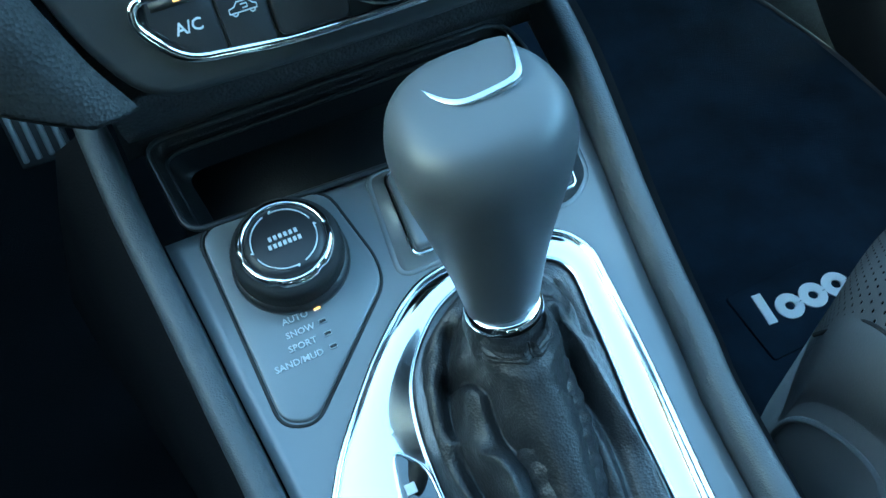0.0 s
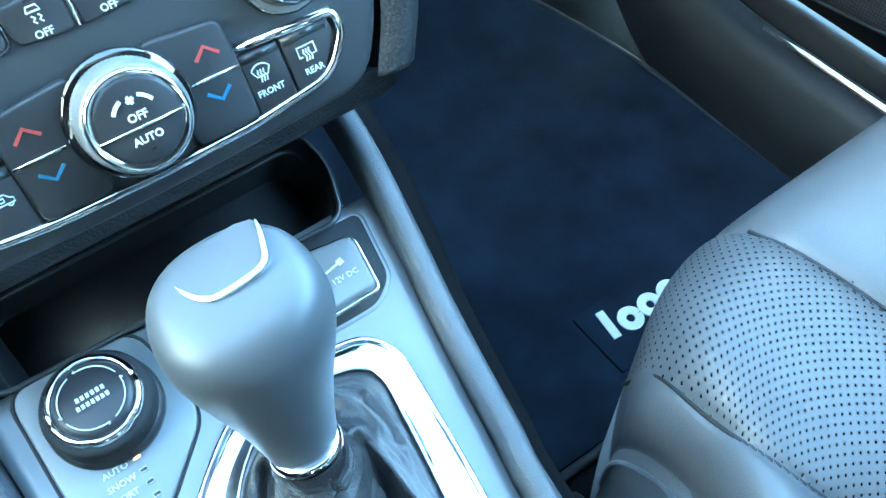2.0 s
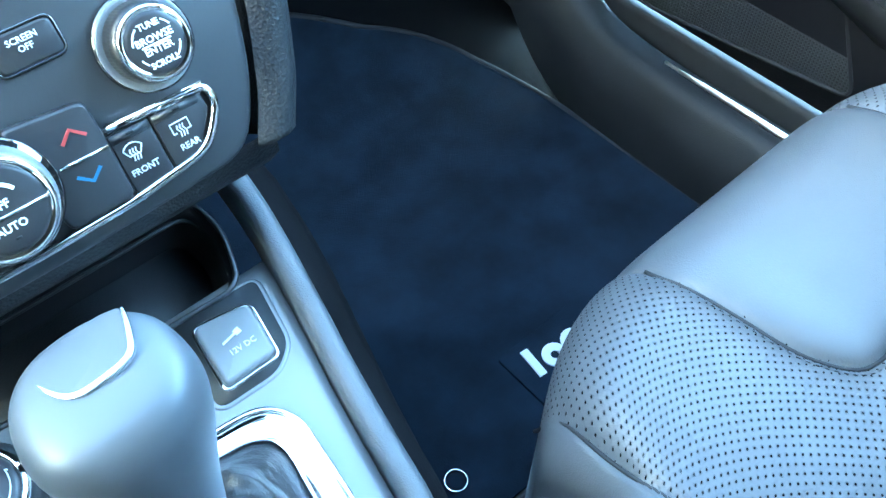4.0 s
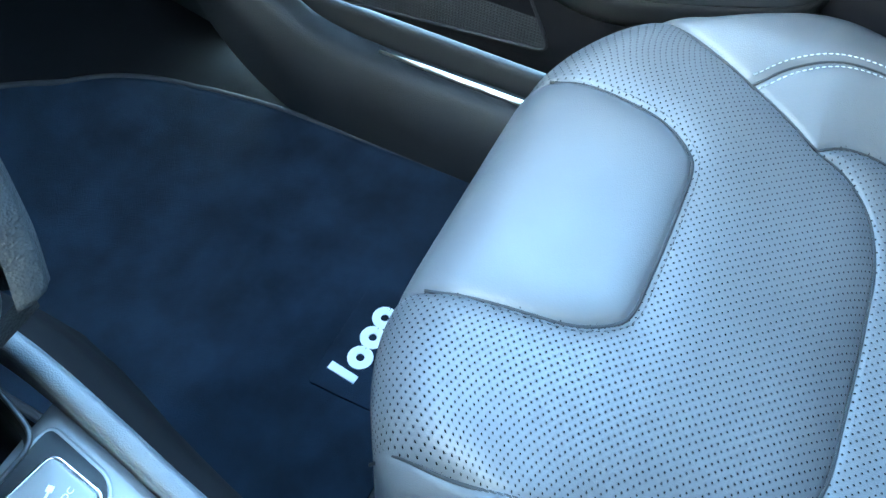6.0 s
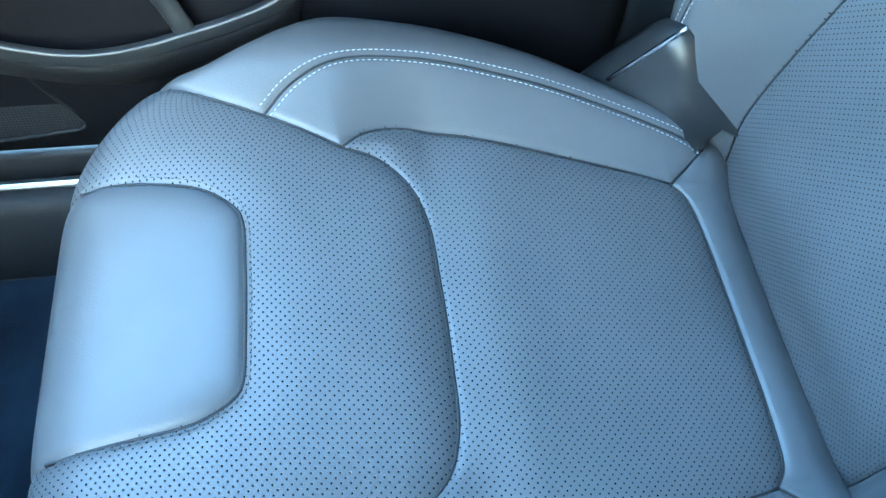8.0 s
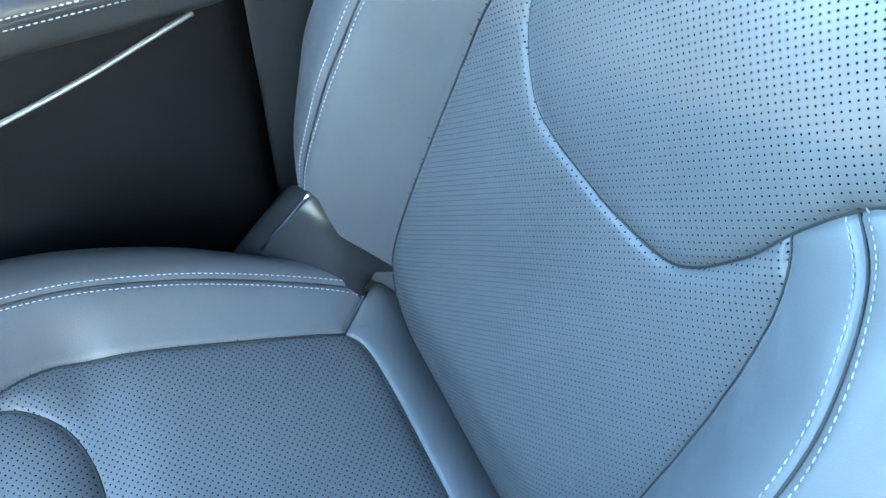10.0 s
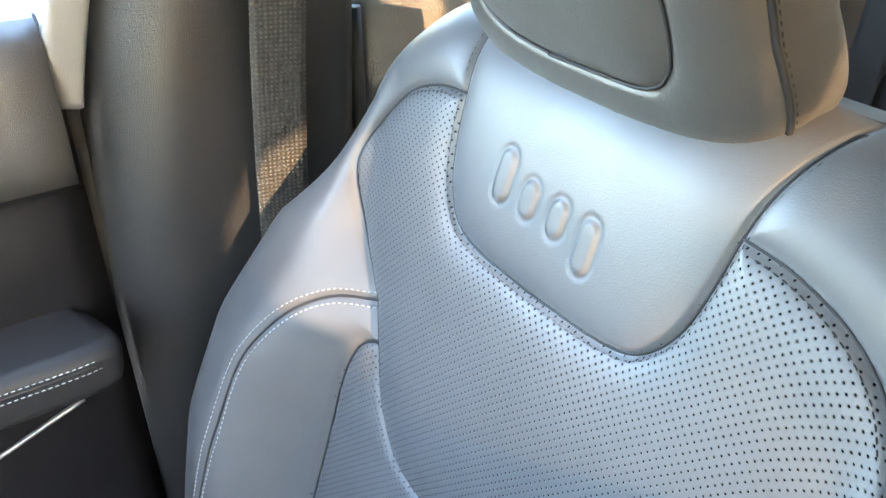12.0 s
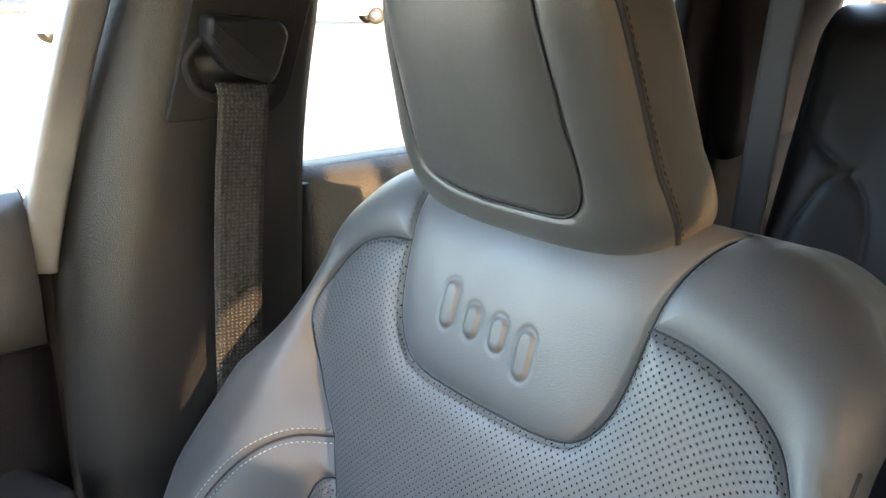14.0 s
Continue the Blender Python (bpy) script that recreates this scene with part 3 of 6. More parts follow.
# keep the section upright, easing it into the footwell wall as it climbs
k = len(sill_prof)
sv = np.concatenate([np.array([(px + x, py + 0.0, pz + z) for x, z in sill_prof]) for px, py, pz in sill_path])
pyd("sill_moulding", sv, sf, M_GRAIN, sill)
# tapered outline and warm tone draw the sun glint on the scuff plate
strip = [(0.7075, 0.31), (0.7120, 0.24), (0.7135, 0.10), (0.7140, -0.50), (0.7050, -0.50), (0.7052, 0.10), (0.7058, 0.24)]
part("scuff_strip", plate(rounded(strip, 0.003, 3), 0.004, 0.001, Matrix.Translation((0, 0, 0.1285))), M_STEEL, sill, "scuffed steel strip, shaped and warmed as a sun glint")

part("sill_seal", rbox(0.032, 1.10, 0.05, 0.008, 2, Matrix.Translation((0.756, 0.06, 0.118))), M_RUBBER, sill, "black rubber door seal")

door = thing("door_1", "black moulded front door panel with armrest and pocket", "door", kind="structure")
# skin of the door: (x, z) section that shifts a little along y
dsec = [(0.752, 0.150), (0.742, 0.157), (0.728, 0.20), (0.722, 0.30), (0.722, 0.44), (0.726, 0.56), (0.730, 0.66), (0.728, 0.735), (0.733, 0.742), (0.728, 0.750), (0.726, 0.84), (0.732, 0.868), (0.748, 0.880), (0.775, 0.882)]
g = []
for y in np.linspace(-0.478, 0.62, 40):
    e = 0.012 * math.exp(-((y + 0.478) / 0.012) ** 2)
    g.append([(x + e + 0.012 * max(0, y - 0.2) ** 2, y, z) for x, z in dsec])
sheet("panel", g, M_DOOR, door, thick=0.006)
cap = []
for y in np.linspace(-0.474, 0.62, 30):
    cap.append([(x - 0.004, y, z) for x, z in ((0.731, 0.752), (0.7245, 0.80), (0.7255, 0.84), (0.731, 0.869), (0.748, 0.8825), (0.775, 0.884))])
sheet("upper_cap", cap, M_CAP, door, "soft grained upper door cap", thick=0.004)
# armrest
arm_path = curve([(0.70, 0.45, 0.615), (0.695, 0.10, 0.615), (0.692, -0.20, 0.618), (0.692, -0.40, 0.620), (0.694, -0.440, 0.620), (0.700, -0.462, 0.619)], 50)
arm_scale = np.r_[np.ones(38), np.cos(np.linspace(0, 1, 12) ** 1.5 * 1.15)]
v, f = sweep(arm_path, rounded([(-0.05, -0.032), (0.038, -0.032), (0.0445, 0.012), (0.034, 0.020), (-0.05, 0.020)], [0.004, 0.016, 0.012, 0.014, 0.004], 6), up=(0, 0, 1), scale=arm_scale)
pyd("armrest", v, f, M_ARM, door, "padded dark leather armrest")
edge_at = lambda dz, out: np.array([(p[0] - (0.0432 + out) * k, p[1], p[2] + dz * k) for p, k in zip(arm_path, arm_scale)])
tube("armrest_seam", edge_at(0.0055, 0.0003), 0.0011, M_SEAM, door, k=6)
for dz in (0.0100, 0.0010):
    ln = edge_at(dz, 0.0006)
    stitches("stitching", ln, np.tile((-1.0, 0, 0.0), (len(ln), 1)), door, M_THREAD)
tube("trim_strip", curve([(0.716, -0.43, 0.548), (0.712, -0.30, 0.505), (0.712, -0.15, 0.468), (0.714, 0.05, 0.44)], 30), 0.003, M_SATIN, door, "thin satin grey trim line", flat=0.7)
# map pocket with its rim
rim = curve([(0.706, 0.42, 0.40), (0.697, 0.30, 0.385), (0.694, 0.18, 0.358), (0.692, 0.09, 0.333), (0.692, 0.03, 0.333), (0.694, -0.04, 0.350), (0.697, -0.10, 0.369), (0.702, -0.132, 0.386), (0.712, -0.146, 0.412)], 60)
v, f = sweep(rim, rounded([(-0.006, -0.008), (0.004, -0.008), (0.004, 0.008), (-0.006, 0.008)], 0.0035, 4))
pyd("pocket_rim", v, f, M_POCKET, door, "black moulded rim of the map pocket")
g = []
for p in rim:
    g.append([(p[0] - 0.002, p[1], p[2]), (p[0] + 0.001, p[1], p[2] - 0.02), (p[0] + 0.014, p[1], p[2] - 0.045), (0.724, p[1], p[2] - 0.065)])
sheet("pocket_wall", g, M_GRAIN, door, thick=0.003)
arch = curve([(0.696, -0.034, 0.345), (0.700, -0.026, 0.368), (0.705, -0.012, 0.396), (0.710, 0.012, 0.414), (0.714, 0.045, 0.414), (0.716, 0.075, 0.404)], 30)
v, f = sweep(arch, ring(0.011, 12, 0.5), up=(1, 0, 0))
pyd("pocket_divider", v, f, M_POCKET, door, "curved black divider in the pocket")
# loudspeaker grille
spk = rounded([(0.098, 0.203), (0.385, 0.168), (0.47, 0.22), (0.42, 0.335), (0.165, 0.335)], [0.018, 0.06, 0.06, 0.06, 0.04], 8)
mdoor = Matrix(((0, 0, -1, 0.7225), (1, 0, 0, 0), (0, 1, 0, 0), (0, 0, 0, 1)))
gb = plate(spk, 0.006, 0.002, mdoor)
uvl = gb.loops.layers.uv.new("uv")
for face in gb.faces:
    for lp in face.loops:
        lp[uvl].uv = (lp.vert.co.y, lp.vert.co.z)
part("speaker_grille", gb, M_GRILLE, door, "black perforated loudspeaker grille")
tube("grille_rim", [tuple(mdoor @ Vector((a, b, 0.0005))) for a, b in spk], 0.0022, M_GRAIN, door, closed=True, up=(1, 0, 0))

pillar = thing("door_pillar", "dark moulded door pillar with belt guide pocket", "pillar", kind="structure")
g = []
for z, yf, yb, x in ((0.0, -0.36, -0.70, 0.735), (0.20, -0.37, -0.70, 0.735), (0.36, -0.40, -0.69, 0.722), (0.50, -0.425, -0.685, 0.712), (0.66, -0.445, -0.68, 0.70), (0.80, -0.463, -0.682, 0.69), (0.92, -0.485, -0.688, 0.682), (1.04, -0.520, -0.703, 0.668), (1.22, -0.575, -0.73, 0.645)):
    row = []
    x += 0.008
    for s in np.linspace(0, 1, 26):
        if s < 0.5:
            a = s / 0.5
            row.append((x + 0.06 * (1 - a) ** 2.6, yf - 0.030 - 0.085 * a, z))
        elif s < 0.86:
            a = (s - 0.5) / 0.36
            row.append((x, yf - 0.115 + (yb - yf + 0.085) * a, z))
        else:
            a = (s - 0.86) / 0.14
            row.append((x + 0.09 * a**1.8, yb - 0.030 - 0.015 * a, z))
    g.append(row)
g = np.array(g)
fine = np.array([curve(g[:, j], 50) for j in range(g.shape[1])]).transpose(1, 0, 2)
sheet("pillar_trim", fine, M_BPILLAR, pillar, thick=0.004)
part("black_gap", rbox(0.034, 0.050, 0.80, 0.010, 3, Matrix.Translation((0.7655, -0.468, 0.42))), M_RUBBER, pillar, "black rubber door seal")
frame_v, frame_f = sweep(curve([(0.7425, -0.4785, 0.815), (0.738, -0.486, 0.85), (0.722, -0.512, 0.95), (0.700, -0.545, 1.06), (0.664, -0.60, 1.22)], 24), rounded([(-0.016, -0.012), (0.016, -0.012), (0.016, 0.012), (-0.016, 0.012)], 0.008, 5), up=(-1, 0, 0))
pyd("window_frame", frame_v, frame_f, M_FRAME, door, "grey moulded window frame upright")
# pocket plate around the belt guide
MP = basis((0.6760, -0.645, 1.005), (0, -1, -0.02), (-1, 0, -0.10))
part("guide_plate", plate(rounded([(-0.0595, -0.0690), (0.0394, -0.0690), (0.0570, -0.0520), (0.098, 0.10), (-0.016, 0.10)], [0.004, 0.012, 0.012, 0.004, 0.004], 5), 0.010, 0.0015, MP), M_GRAIN, pillar, "raised black guide plate")


# ---- seat belt ----


def ribbon(name, path, width, across, mat, parent, label=""):
    path = even(np.array(path, float), 0.006)
    ac = np.array(across, float) / np.linalg.norm(across)
    d = np.r_[0, np.cumsum(np.linalg.norm(np.diff(path, axis=0), axis=1))]
    verts, uvs, faces = [], [], []
    cols = np.linspace(-0.5, 0.5, 7)
    for p, s in zip(path, d):
        for c in cols:
            verts.append(p + ac * width * c)
            uvs.append((c * width, s))
    k = len(cols)
    for i in range(len(path) - 1):
        for j in range(k - 1):
            faces.append((i * k + j, i * k + j + 1, (i + 1) * k + j + 1, (i + 1) * k + j))
    ob = pyd(name, verts, faces, mat, parent, label, uvs=np.array(uvs))
    mod = ob.modifiers.new("thick", "SOLIDIFY")
    mod.thickness = 0.0014
    return ob


belt = thing("seat_belt", "black woven seat belt hanging from its pillar guide", "seat belt")
ribbon("webbing", curve([(0.6680, -0.6475, 0.968), (0.664, -0.647, 0.950), (0.669, -0.640, 0.88), (0.674, -0.631, 0.76), (0.690, -0.62, 0.50), (0.70, -0.585, 0.20), (0.70, -0.585, 0.06)], 80), 0.047, (0, -1, -0.10), M_BELT, belt)
# hooded guide: a tapered block whose lower left corner is cut away over the slot
hood = rounded([(-0.0270, 0.0225), (0.0410, 0.0165), (0.0475, 0.006), (0.0375, -0.0270), (0.0300, -0.0370), (-0.0100, -0.0250), (-0.0285, 0.0010)], [0.007, 0.006, 0.006, 0.006, 0.006, 0.008, 0.006], 6)
part("guide_cover", plate(hood, 0.026, 0.006, MP @ Matrix.Translation((0, 0, 0.022)), 5), M_GRAIN, belt, "black moulded belt guide cover")
tube("cover_crease", [tuple(MP @ Vector((x, y, 0.0222))) for x, y in curve([(-0.0268, 0.0070), (-0.0105, -0.0110), (0.0060, -0.0270)], 16)], 0.0007, M_RUBBER, belt, "dark moulded crease", k=6, up=(1, 0, 0))
tube("guide_loop", [tuple(MP @ Vector((x, y, 0.004))) for x, y in curve([(-0.0270, 0.002), (-0.0380, -0.010), (-0.0420, -0.0200), (-0.0370, -0.0360), (-0.0260, -0.0460), (-0.010, -0.0500), (0.018, -0.0500), (0.0330, -0.0480), (0.0385, -0.0400)], 40)], 0.0040, M_RUBBER, belt, "black steel guide loop", up=(1, 0, 0))
part("slot", plate(rounded([(-0.034, -0.012), (0.030, -0.012), (0.033, -0.044), (-0.026, -0.044)], 0.006, 4), 0.002, 0.0, MP @ Matrix.Translation((0, 0, 0.0012))), M_BIN, belt, "dark belt slot")

# ---- rear door and rear seat ----
rdoor = thing("door_2", "dark grained rear door panel in sunlight", "door", kind="structure")
g = []
for y in np.linspace(-1.47, -0.742, 26):
    e = 0.02 * math.exp(-((y + 0.742) / 0.012) ** 2)
    g.append([(x + e, y, z) for x, z in ((0.765, 0.10), (0.752, 0.2), (0.748, 0.45), (0.755, 0.60), (0.748, 0.72), (0.745, 0.83), (0.752, 0.850), (0.775, 0.858), (0.80, 0.86))])
sheet("panel", g, M_RDOOR, rdoor, thick=0.006)
tube("door_seal", [(0.728, -0.735, z) for z in np.linspace(0.1, 0.855, 12)], 0.008, M_RUBBER, rdoor, "black rubber door seal", up=(1, 0, 0))


def rear_seat():
    seat = thing("rear_seat", "black leather rear bench backrest with seams", "seat")
    U, V = np.meshgrid(np.linspace(-1, 1, 220), np.linspace(0, 1, 160), indexing="ij")
    w, h = 0.27, 0.60
    ang = np.clip((np.abs(U) - 0.8) / 0.2, 0, 1) * math.pi / 2
    top = np.clip((V - 0.85) / 0.15, 0, 1) * math.pi / 2
    X = np.sign(U) * (np.minimum(np.abs(U), 0.8) * w + 0.05 * np.sin(ang))
    Z = np.minimum(V, 0.85) / 0.85 * h + 0.06 * np.sin(top)
    D = -0.06 * (1 - np.cos(ang)) - 0.07 * (1 - np.cos(top)) + 0.025 * np.exp(-((np.abs(X) - 0.2) / 0.06) ** 2)
    seams = []
    for sgn in (-1, 1):
        seams.append(curve([(sgn * 0.236, 0.62), (sgn * 0.235, 0.545), (sgn * 0.2335, 0.497), (sgn * 0.205, 0.478), (sgn * 0.160, 0.445), (sgn * 0.120, 0.40), (sgn * 0.105, 0.30), (sgn * 0.10, 0.0)], 70))
        seams.append(curve([(sgn * 0.226, 0.20), (sgn * 0.218, 0.32), (sgn * 0.200, 0.372), (sgn * 0.180, 0.418), (sgn * 0.166, 0.434), (sgn * 0.146, 0.440)], 40))
    d = np.min([near_line(np.stack([X.ravel(), Z.ravel()], 1), line) for line in seams], axis=0).reshape(U.shape)
    D = D - 0.007 * np.exp(-d / 0.007)
    y0 = -1.32
    P = np.stack([0.36 + X, y0 - 0.33 * Z + D, 0.36 + Z], -1)
    panels(seat, U, V, P, np.zeros(U.shape, int), {0: ("backrest", M_REAR, "")}, out=(0, 1, 0.3))
    part("seat_base", rbox(0.62, 0.46, 0.2, 0.05, 4, Matrix.Translation((0.36, -1.13, 0.26))), M_REAR, seat)
    copy_thing(seat, Matrix.Translation((-0.66, 0, 0)))


rear_seat()
rbelt = thing("seat_belt", "grey woven rear seat belt beside the rear pillar", "seat belt")
ribbon("webbing", [(0.588, -1.395, 1.09), (0.622, -1.40, 0.696), (0.645, -1.40, 0.42)], 0.047, (1, 0.1, 0.1), M_REARBELT, rbelt)
part("guide_cover", rbox(0.07, 0.03, 0.05, 0.009, 3, pose(0.587, -1.41, 1.11, 0, 0, 5)), M_GRAIN, rbelt, "black moulded rear belt guide")

# ---- passenger seat ----
SX = 0.364
seat = thing("passenger_seat", "charcoal leather passenger seat with punched panels and grey stitching", "seat")


def tidy(d, wide, deep, crease):
    """Valley at a seam: a soft dip and a sharp crease."""
    return -deep * np.exp(-np.sqrt(d * d + 0.0012**2) / wide) - crease * np.exp(-((d / 0.0022) ** 2))


def soften(G, n):
    """Blurs a grid along both its ways, its rim held."""
    k = np.hanning(2 * n + 3)[1:-1]
    k /= k.sum()
    for axis in (0, 1):
        H = np.swapaxes(G, 0, axis)
        pad = np.concatenate([2 * H[:1] - H[n:0:-1], H, 2 * H[-1:] - H[-2 : -n - 2 : -1]])
        H = sum(k[i] * pad[i : i + len(H)] for i in range(2 * n + 1))
        G = np.swapaxes(H, 0, axis)
    return G


def cushion():
    body = obj("cushion", None, seat)
    nu, nv = 420, 420
    r_side, r_front = 0.040, 0.046
    a = np.linspace(-1, 1, nu)
    # along: from behind the backrest joint forward, over the front edge and down
    flat = 0.60
    arc_len = r_front * math.pi / 2
    t = np.linspace(0, flat + arc_len + 0.17, nv)
    A, Tt = np.meshgrid(a, t, indexing="ij")
    ybase = -0.565 + np.minimum(Tt, flat)
    th = np.clip((Tt - flat) / r_front, 0, math.pi / 2)
    fall_front = r_front * (1 - np.cos(th)) + np.maximum(0, Tt - flat - arc_len)
    # half width by place along the seat
    yy = [-0.60, -0.53, -0.43, -0.36, -0.28, -0.20, -0.12, -0.05, 0.0, 0.05]
    ww = [0.190, 0.210, 0.243, 0.262, 0.276, 0.279, 0.268, 0.245, 0.224, 0.205]
    fy = np.linspace(-0.6, 0.05, 200)
    wf = np.interp(fy, yy, ww)
    wf = np.convolve(np.pad(wf, 15, mode="edge"), np.ones(31) / 31, "valid")
    W = np.interp(ybase, fy, wf)
    # the bolster towards the door spreads wider
    wide = np.interp(fy, yy, [0.190, 0.212, 0.250, 0.285, 0.312, 0.322, 0.317, 0.293, 0.262, 0.225])
    wide = np.convolve(np.pad(wide, 15, mode="edge"), np.ones(31) / 31, "valid")
    W_in = W
    W = np.where(A > 0, np.interp(ybase, fy, wide), W)
    side_len = r_side * math.pi / 2 + 0.20
    S = np.abs(A) * (W - r_side + side_len)
    ph = np.clip((S - (W - r_side)) / r_side, 0, math.pi / 2)
    X = np.sign(A) * (np.minimum(S, W - r_side) + r_side * np.sin(ph))
    fall_side = r_side * (1 - np.cos(ph)) + np.maximum(0, S - (W - r_side) - r_side * math.pi / 2)
    front_y = 0.051 - 4.2 * np.maximum(0, np.abs(X) - 0.10) ** 2
    Y = ybase + r_front * np.sin(th) + (front_y - (-0.565 + flat + r_front)) * np.clip((ybase + 0.25) / 0.285, 0, 1) ** 2
    # crown of the cushion
    fz = np.interp(fy, [-0.565, -0.552, -0.540, -0.528, -0.515, -0.487, -0.376, -0.30, -0.236, -0.17, -0.12, -0.08, -0.03, 0.0, 0.05], [0.225, 0.255, 0.280, 0.298, 0.307, 0.313, 0.337, 0.353, 0.367, 0.385, 0.399, 0.408, 0.413, 0.412, 0.404])
    fz = np.convolve(np.pad(fz, 5, mode="edge"), np.ones(11) / 11, "valid")
    Z0 = np.interp(Y, fy, fz)
    Z0 = Z0 - 0.010 * np.exp(-(((Y + 0.245) / 0.02) ** 2)) * (np.abs(X) < 0.2) * 0.6
    AX = np.abs(X)
    edge = np.interp(Y, [-0.55, -0.464, -0.376, -0.30, -0.232, -0.203, -0.17, -0.146, -0.111, -0.07, -0.034, 0.03], [0.135, 0.145, 0.163, 0.177, 0.184, 0.178, 0.155, 0.165, 0.179, 0.192, 0.206, 0.215])
    hb = np.interp(Y, [-0.56, -0.47, -0.36, -0.25, -0.16, -0.08, 0.0, 0.04], [0.020, 0.024, 0.032, 0.034, 0.026, 0.012, 0.004, 0.002])
    q = np.clip((AX - edge) / np.maximum(0.02, W_in * 0.86 - edge), 0, 1)
    Z0 = Z0 + hb * (q * q * (3 - 2 * q)) - 2.6 * np.maximum(0, X - 0.232) ** 2
    # a slight hollow across the insert
    Z0 = Z0 - 0.006 * np.clip(1 - (X / 0.17) ** 2, 0, 1) * np.clip((-0.2 - Y) / 0.08, 0, 1)
    base_z = soften(Z0 - fall_side - fall_front, 13)
    X, Y = soften(X, 13), soften(Y, 13)
    AX = np.abs(X)
    patch = curve([(0.108, 0.07), (0.106, 0.015), (0.103, -0.025), (0.097, -0.060), (0.082, -0.083), (0.066, -0.091), (0.03, -0.0925), (0, -0.093), (-0.03, -0.0925), (-0.062, -0.091), (-0.077, -0.083), (-0.091, -0.060), (-0.098, -0.025), (-0.103, 0.015), (-0.106, 0.07)], 120) + np.array((0.006, 0.0))
    cross = curve([(0.155, -0.168), (0.147, -0.197), (0.122, -0.222), (0.085, -0.2335), (0.04, -0.2355), (0, -0.236), (-0.04, -0.2355), (-0.085, -0.2335), (-0.122, -0.222), (-0.147, -0.197), (-0.155, -0.168)], 80)
    wing = curve([(0.155, -0.168), (0.166, -0.145), (0.179, -0.111), (0.192, -0.07), (0.207, -0.034), (0.226, 0.0), (0.25, 0.03)], 40)
    wing_l = curve([(-0.155, -0.168), (-0.166, -0.145), (-0.180, -0.115), (-0.193, -0.085), (-0.199, -0.055), (-0.1995, -0.030), (-0.197, -0.008), (-0.192, 0.015), (-0.185, 0.04)], 40)
    inner = curve([(0.155, -0.168), (0.172, -0.188), (0.182, -0.215), (0.184, -0.24), (0.177, -0.30), (0.163, -0.376), (0.150, -0.44), (0.143, -0.468)], 60)
    rear = curve([(0.143, -0.468), (0.122, -0.481), (0.07, -0.486), (0, -0.487), (-0.07, -0.486), (-0.122, -0.481), (-0.143, -0.468)], 50)
    tail = curve([(0.143, -0.468), (0.17, -0.50), (0.20, -0.535), (0.22, -0.56)], 16)
    ridge = curve([(0.181, -0.108), (0.205, -0.132), (0.226, -0.165), (0.236, -0.205), (0.236, -0.26), (0.226, -0.33), (0.206, -0.41), (0.180, -0.49), (0.172, -0.505)], 80)
    seams = [patch, cross, wing, wing_l, inner, mirror(inner), rear, tail, mirror(tail)]
    P2 = np.stack([X.ravel(), Y.ravel()], 1)
    on_top = ((fall_side < 0.09) & (fall_front < 0.20)).ravel()
    dist = np.full(len(P2), 9.0)
    for sline in seams:
        dist = np.where(on_top, np.minimum(dist, near_line(P2, sline)), dist)
    dr = np.where(on_top, np.minimum(near_line(P2, ridge), near_line(P2, mirror(ridge))), 9.0)
    dist, dr = dist.reshape(X.shape), dr.reshape(X.shape)
    deep = 0.0065
    Z = base_z + tidy(dist, 0.011, deep, 0.0022) + tidy(dr, 0.0045, 0.0022, 0.0016)
    P = np.stack([SX + X, Y, Z], -1)
    # panels
    pin = inside(P2, np.vstack([patch])).reshape(X.shape) & (fall_side < 0.02)
    ids = np.full(X.shape, 1)
    band = np.where(X > 0, np.interp(Y.ravel(), wing[:, 1], wing[:, 0]).reshape(X.shape), -np.interp(Y.ravel(), wing_l[:, 1], wing_l[:, 0]).reshape(X.shape))
    cross_y = np.interp(X.ravel(), cross[::-1, 0], cross[::-1, 1]).reshape(X.shape)
    inn_x = np.interp(Y.ravel(), inner[::-1, 1], inner[::-1, 0]).reshape(X.shape)
    rear_y = np.interp(X.ravel(), rear[::-1, 0], rear[::-1, 1]).reshape(X.shape)
    front = (Y > -0.168) & (AX < band) | (Y <= -0.168) & (Y > cross_y) & (AX < 0.156)
    insert = (Y <= -0.168) & ~front & (AX < inn_x) & (Y > rear_y)
    back = (Y < -0.468) & (AX < np.interp(Y.ravel(), tail[::-1, 1], tail[::-1, 0]).reshape(X.shape)) & ~insert
    ids[front] = 2
    ids[insert] = 3
    ids[back] = 4
    ids[pin] = 0
    rx = np.interp(Y.ravel(), ridge[::-1, 1], ridge[::-1, 0]).reshape(X.shape)
    out = (ids == 1) & ((AX > rx) | (Y > -0.108))
    ids[(ids == 1) & (X > 0)] = 5
    ids[out & (X < 0)] = 6
    ids[out & (X > 0)] = 7
    low = (fall_side > np.interp(Y, [-0.20, -0.05], [0.085, 0.066])) | (fall_front > 0.11)
    ids[low] = 8
    kinds = {
        0: ("front_patch", M_LEATHER, "smooth plain leather patch at the front edge"),
        1: ("bolster_inner", M_LEATHER, ""), 5: ("bolster_inner", M_LEATHER, ""),
        6: ("bolster_outer", M_LEATHER, ""), 7: ("bolster_outer", M_LEATHER, ""),
        2: ("front_panel", M_PERF, "punched leather front panel"),
        3: ("insert", M_PERF, "punched leather seat insert"),
        4: ("rear_strip", M_LEATHER, ""), 8: ("side_skirt", M_SKIRT, "grey woven side skirt"),
    }
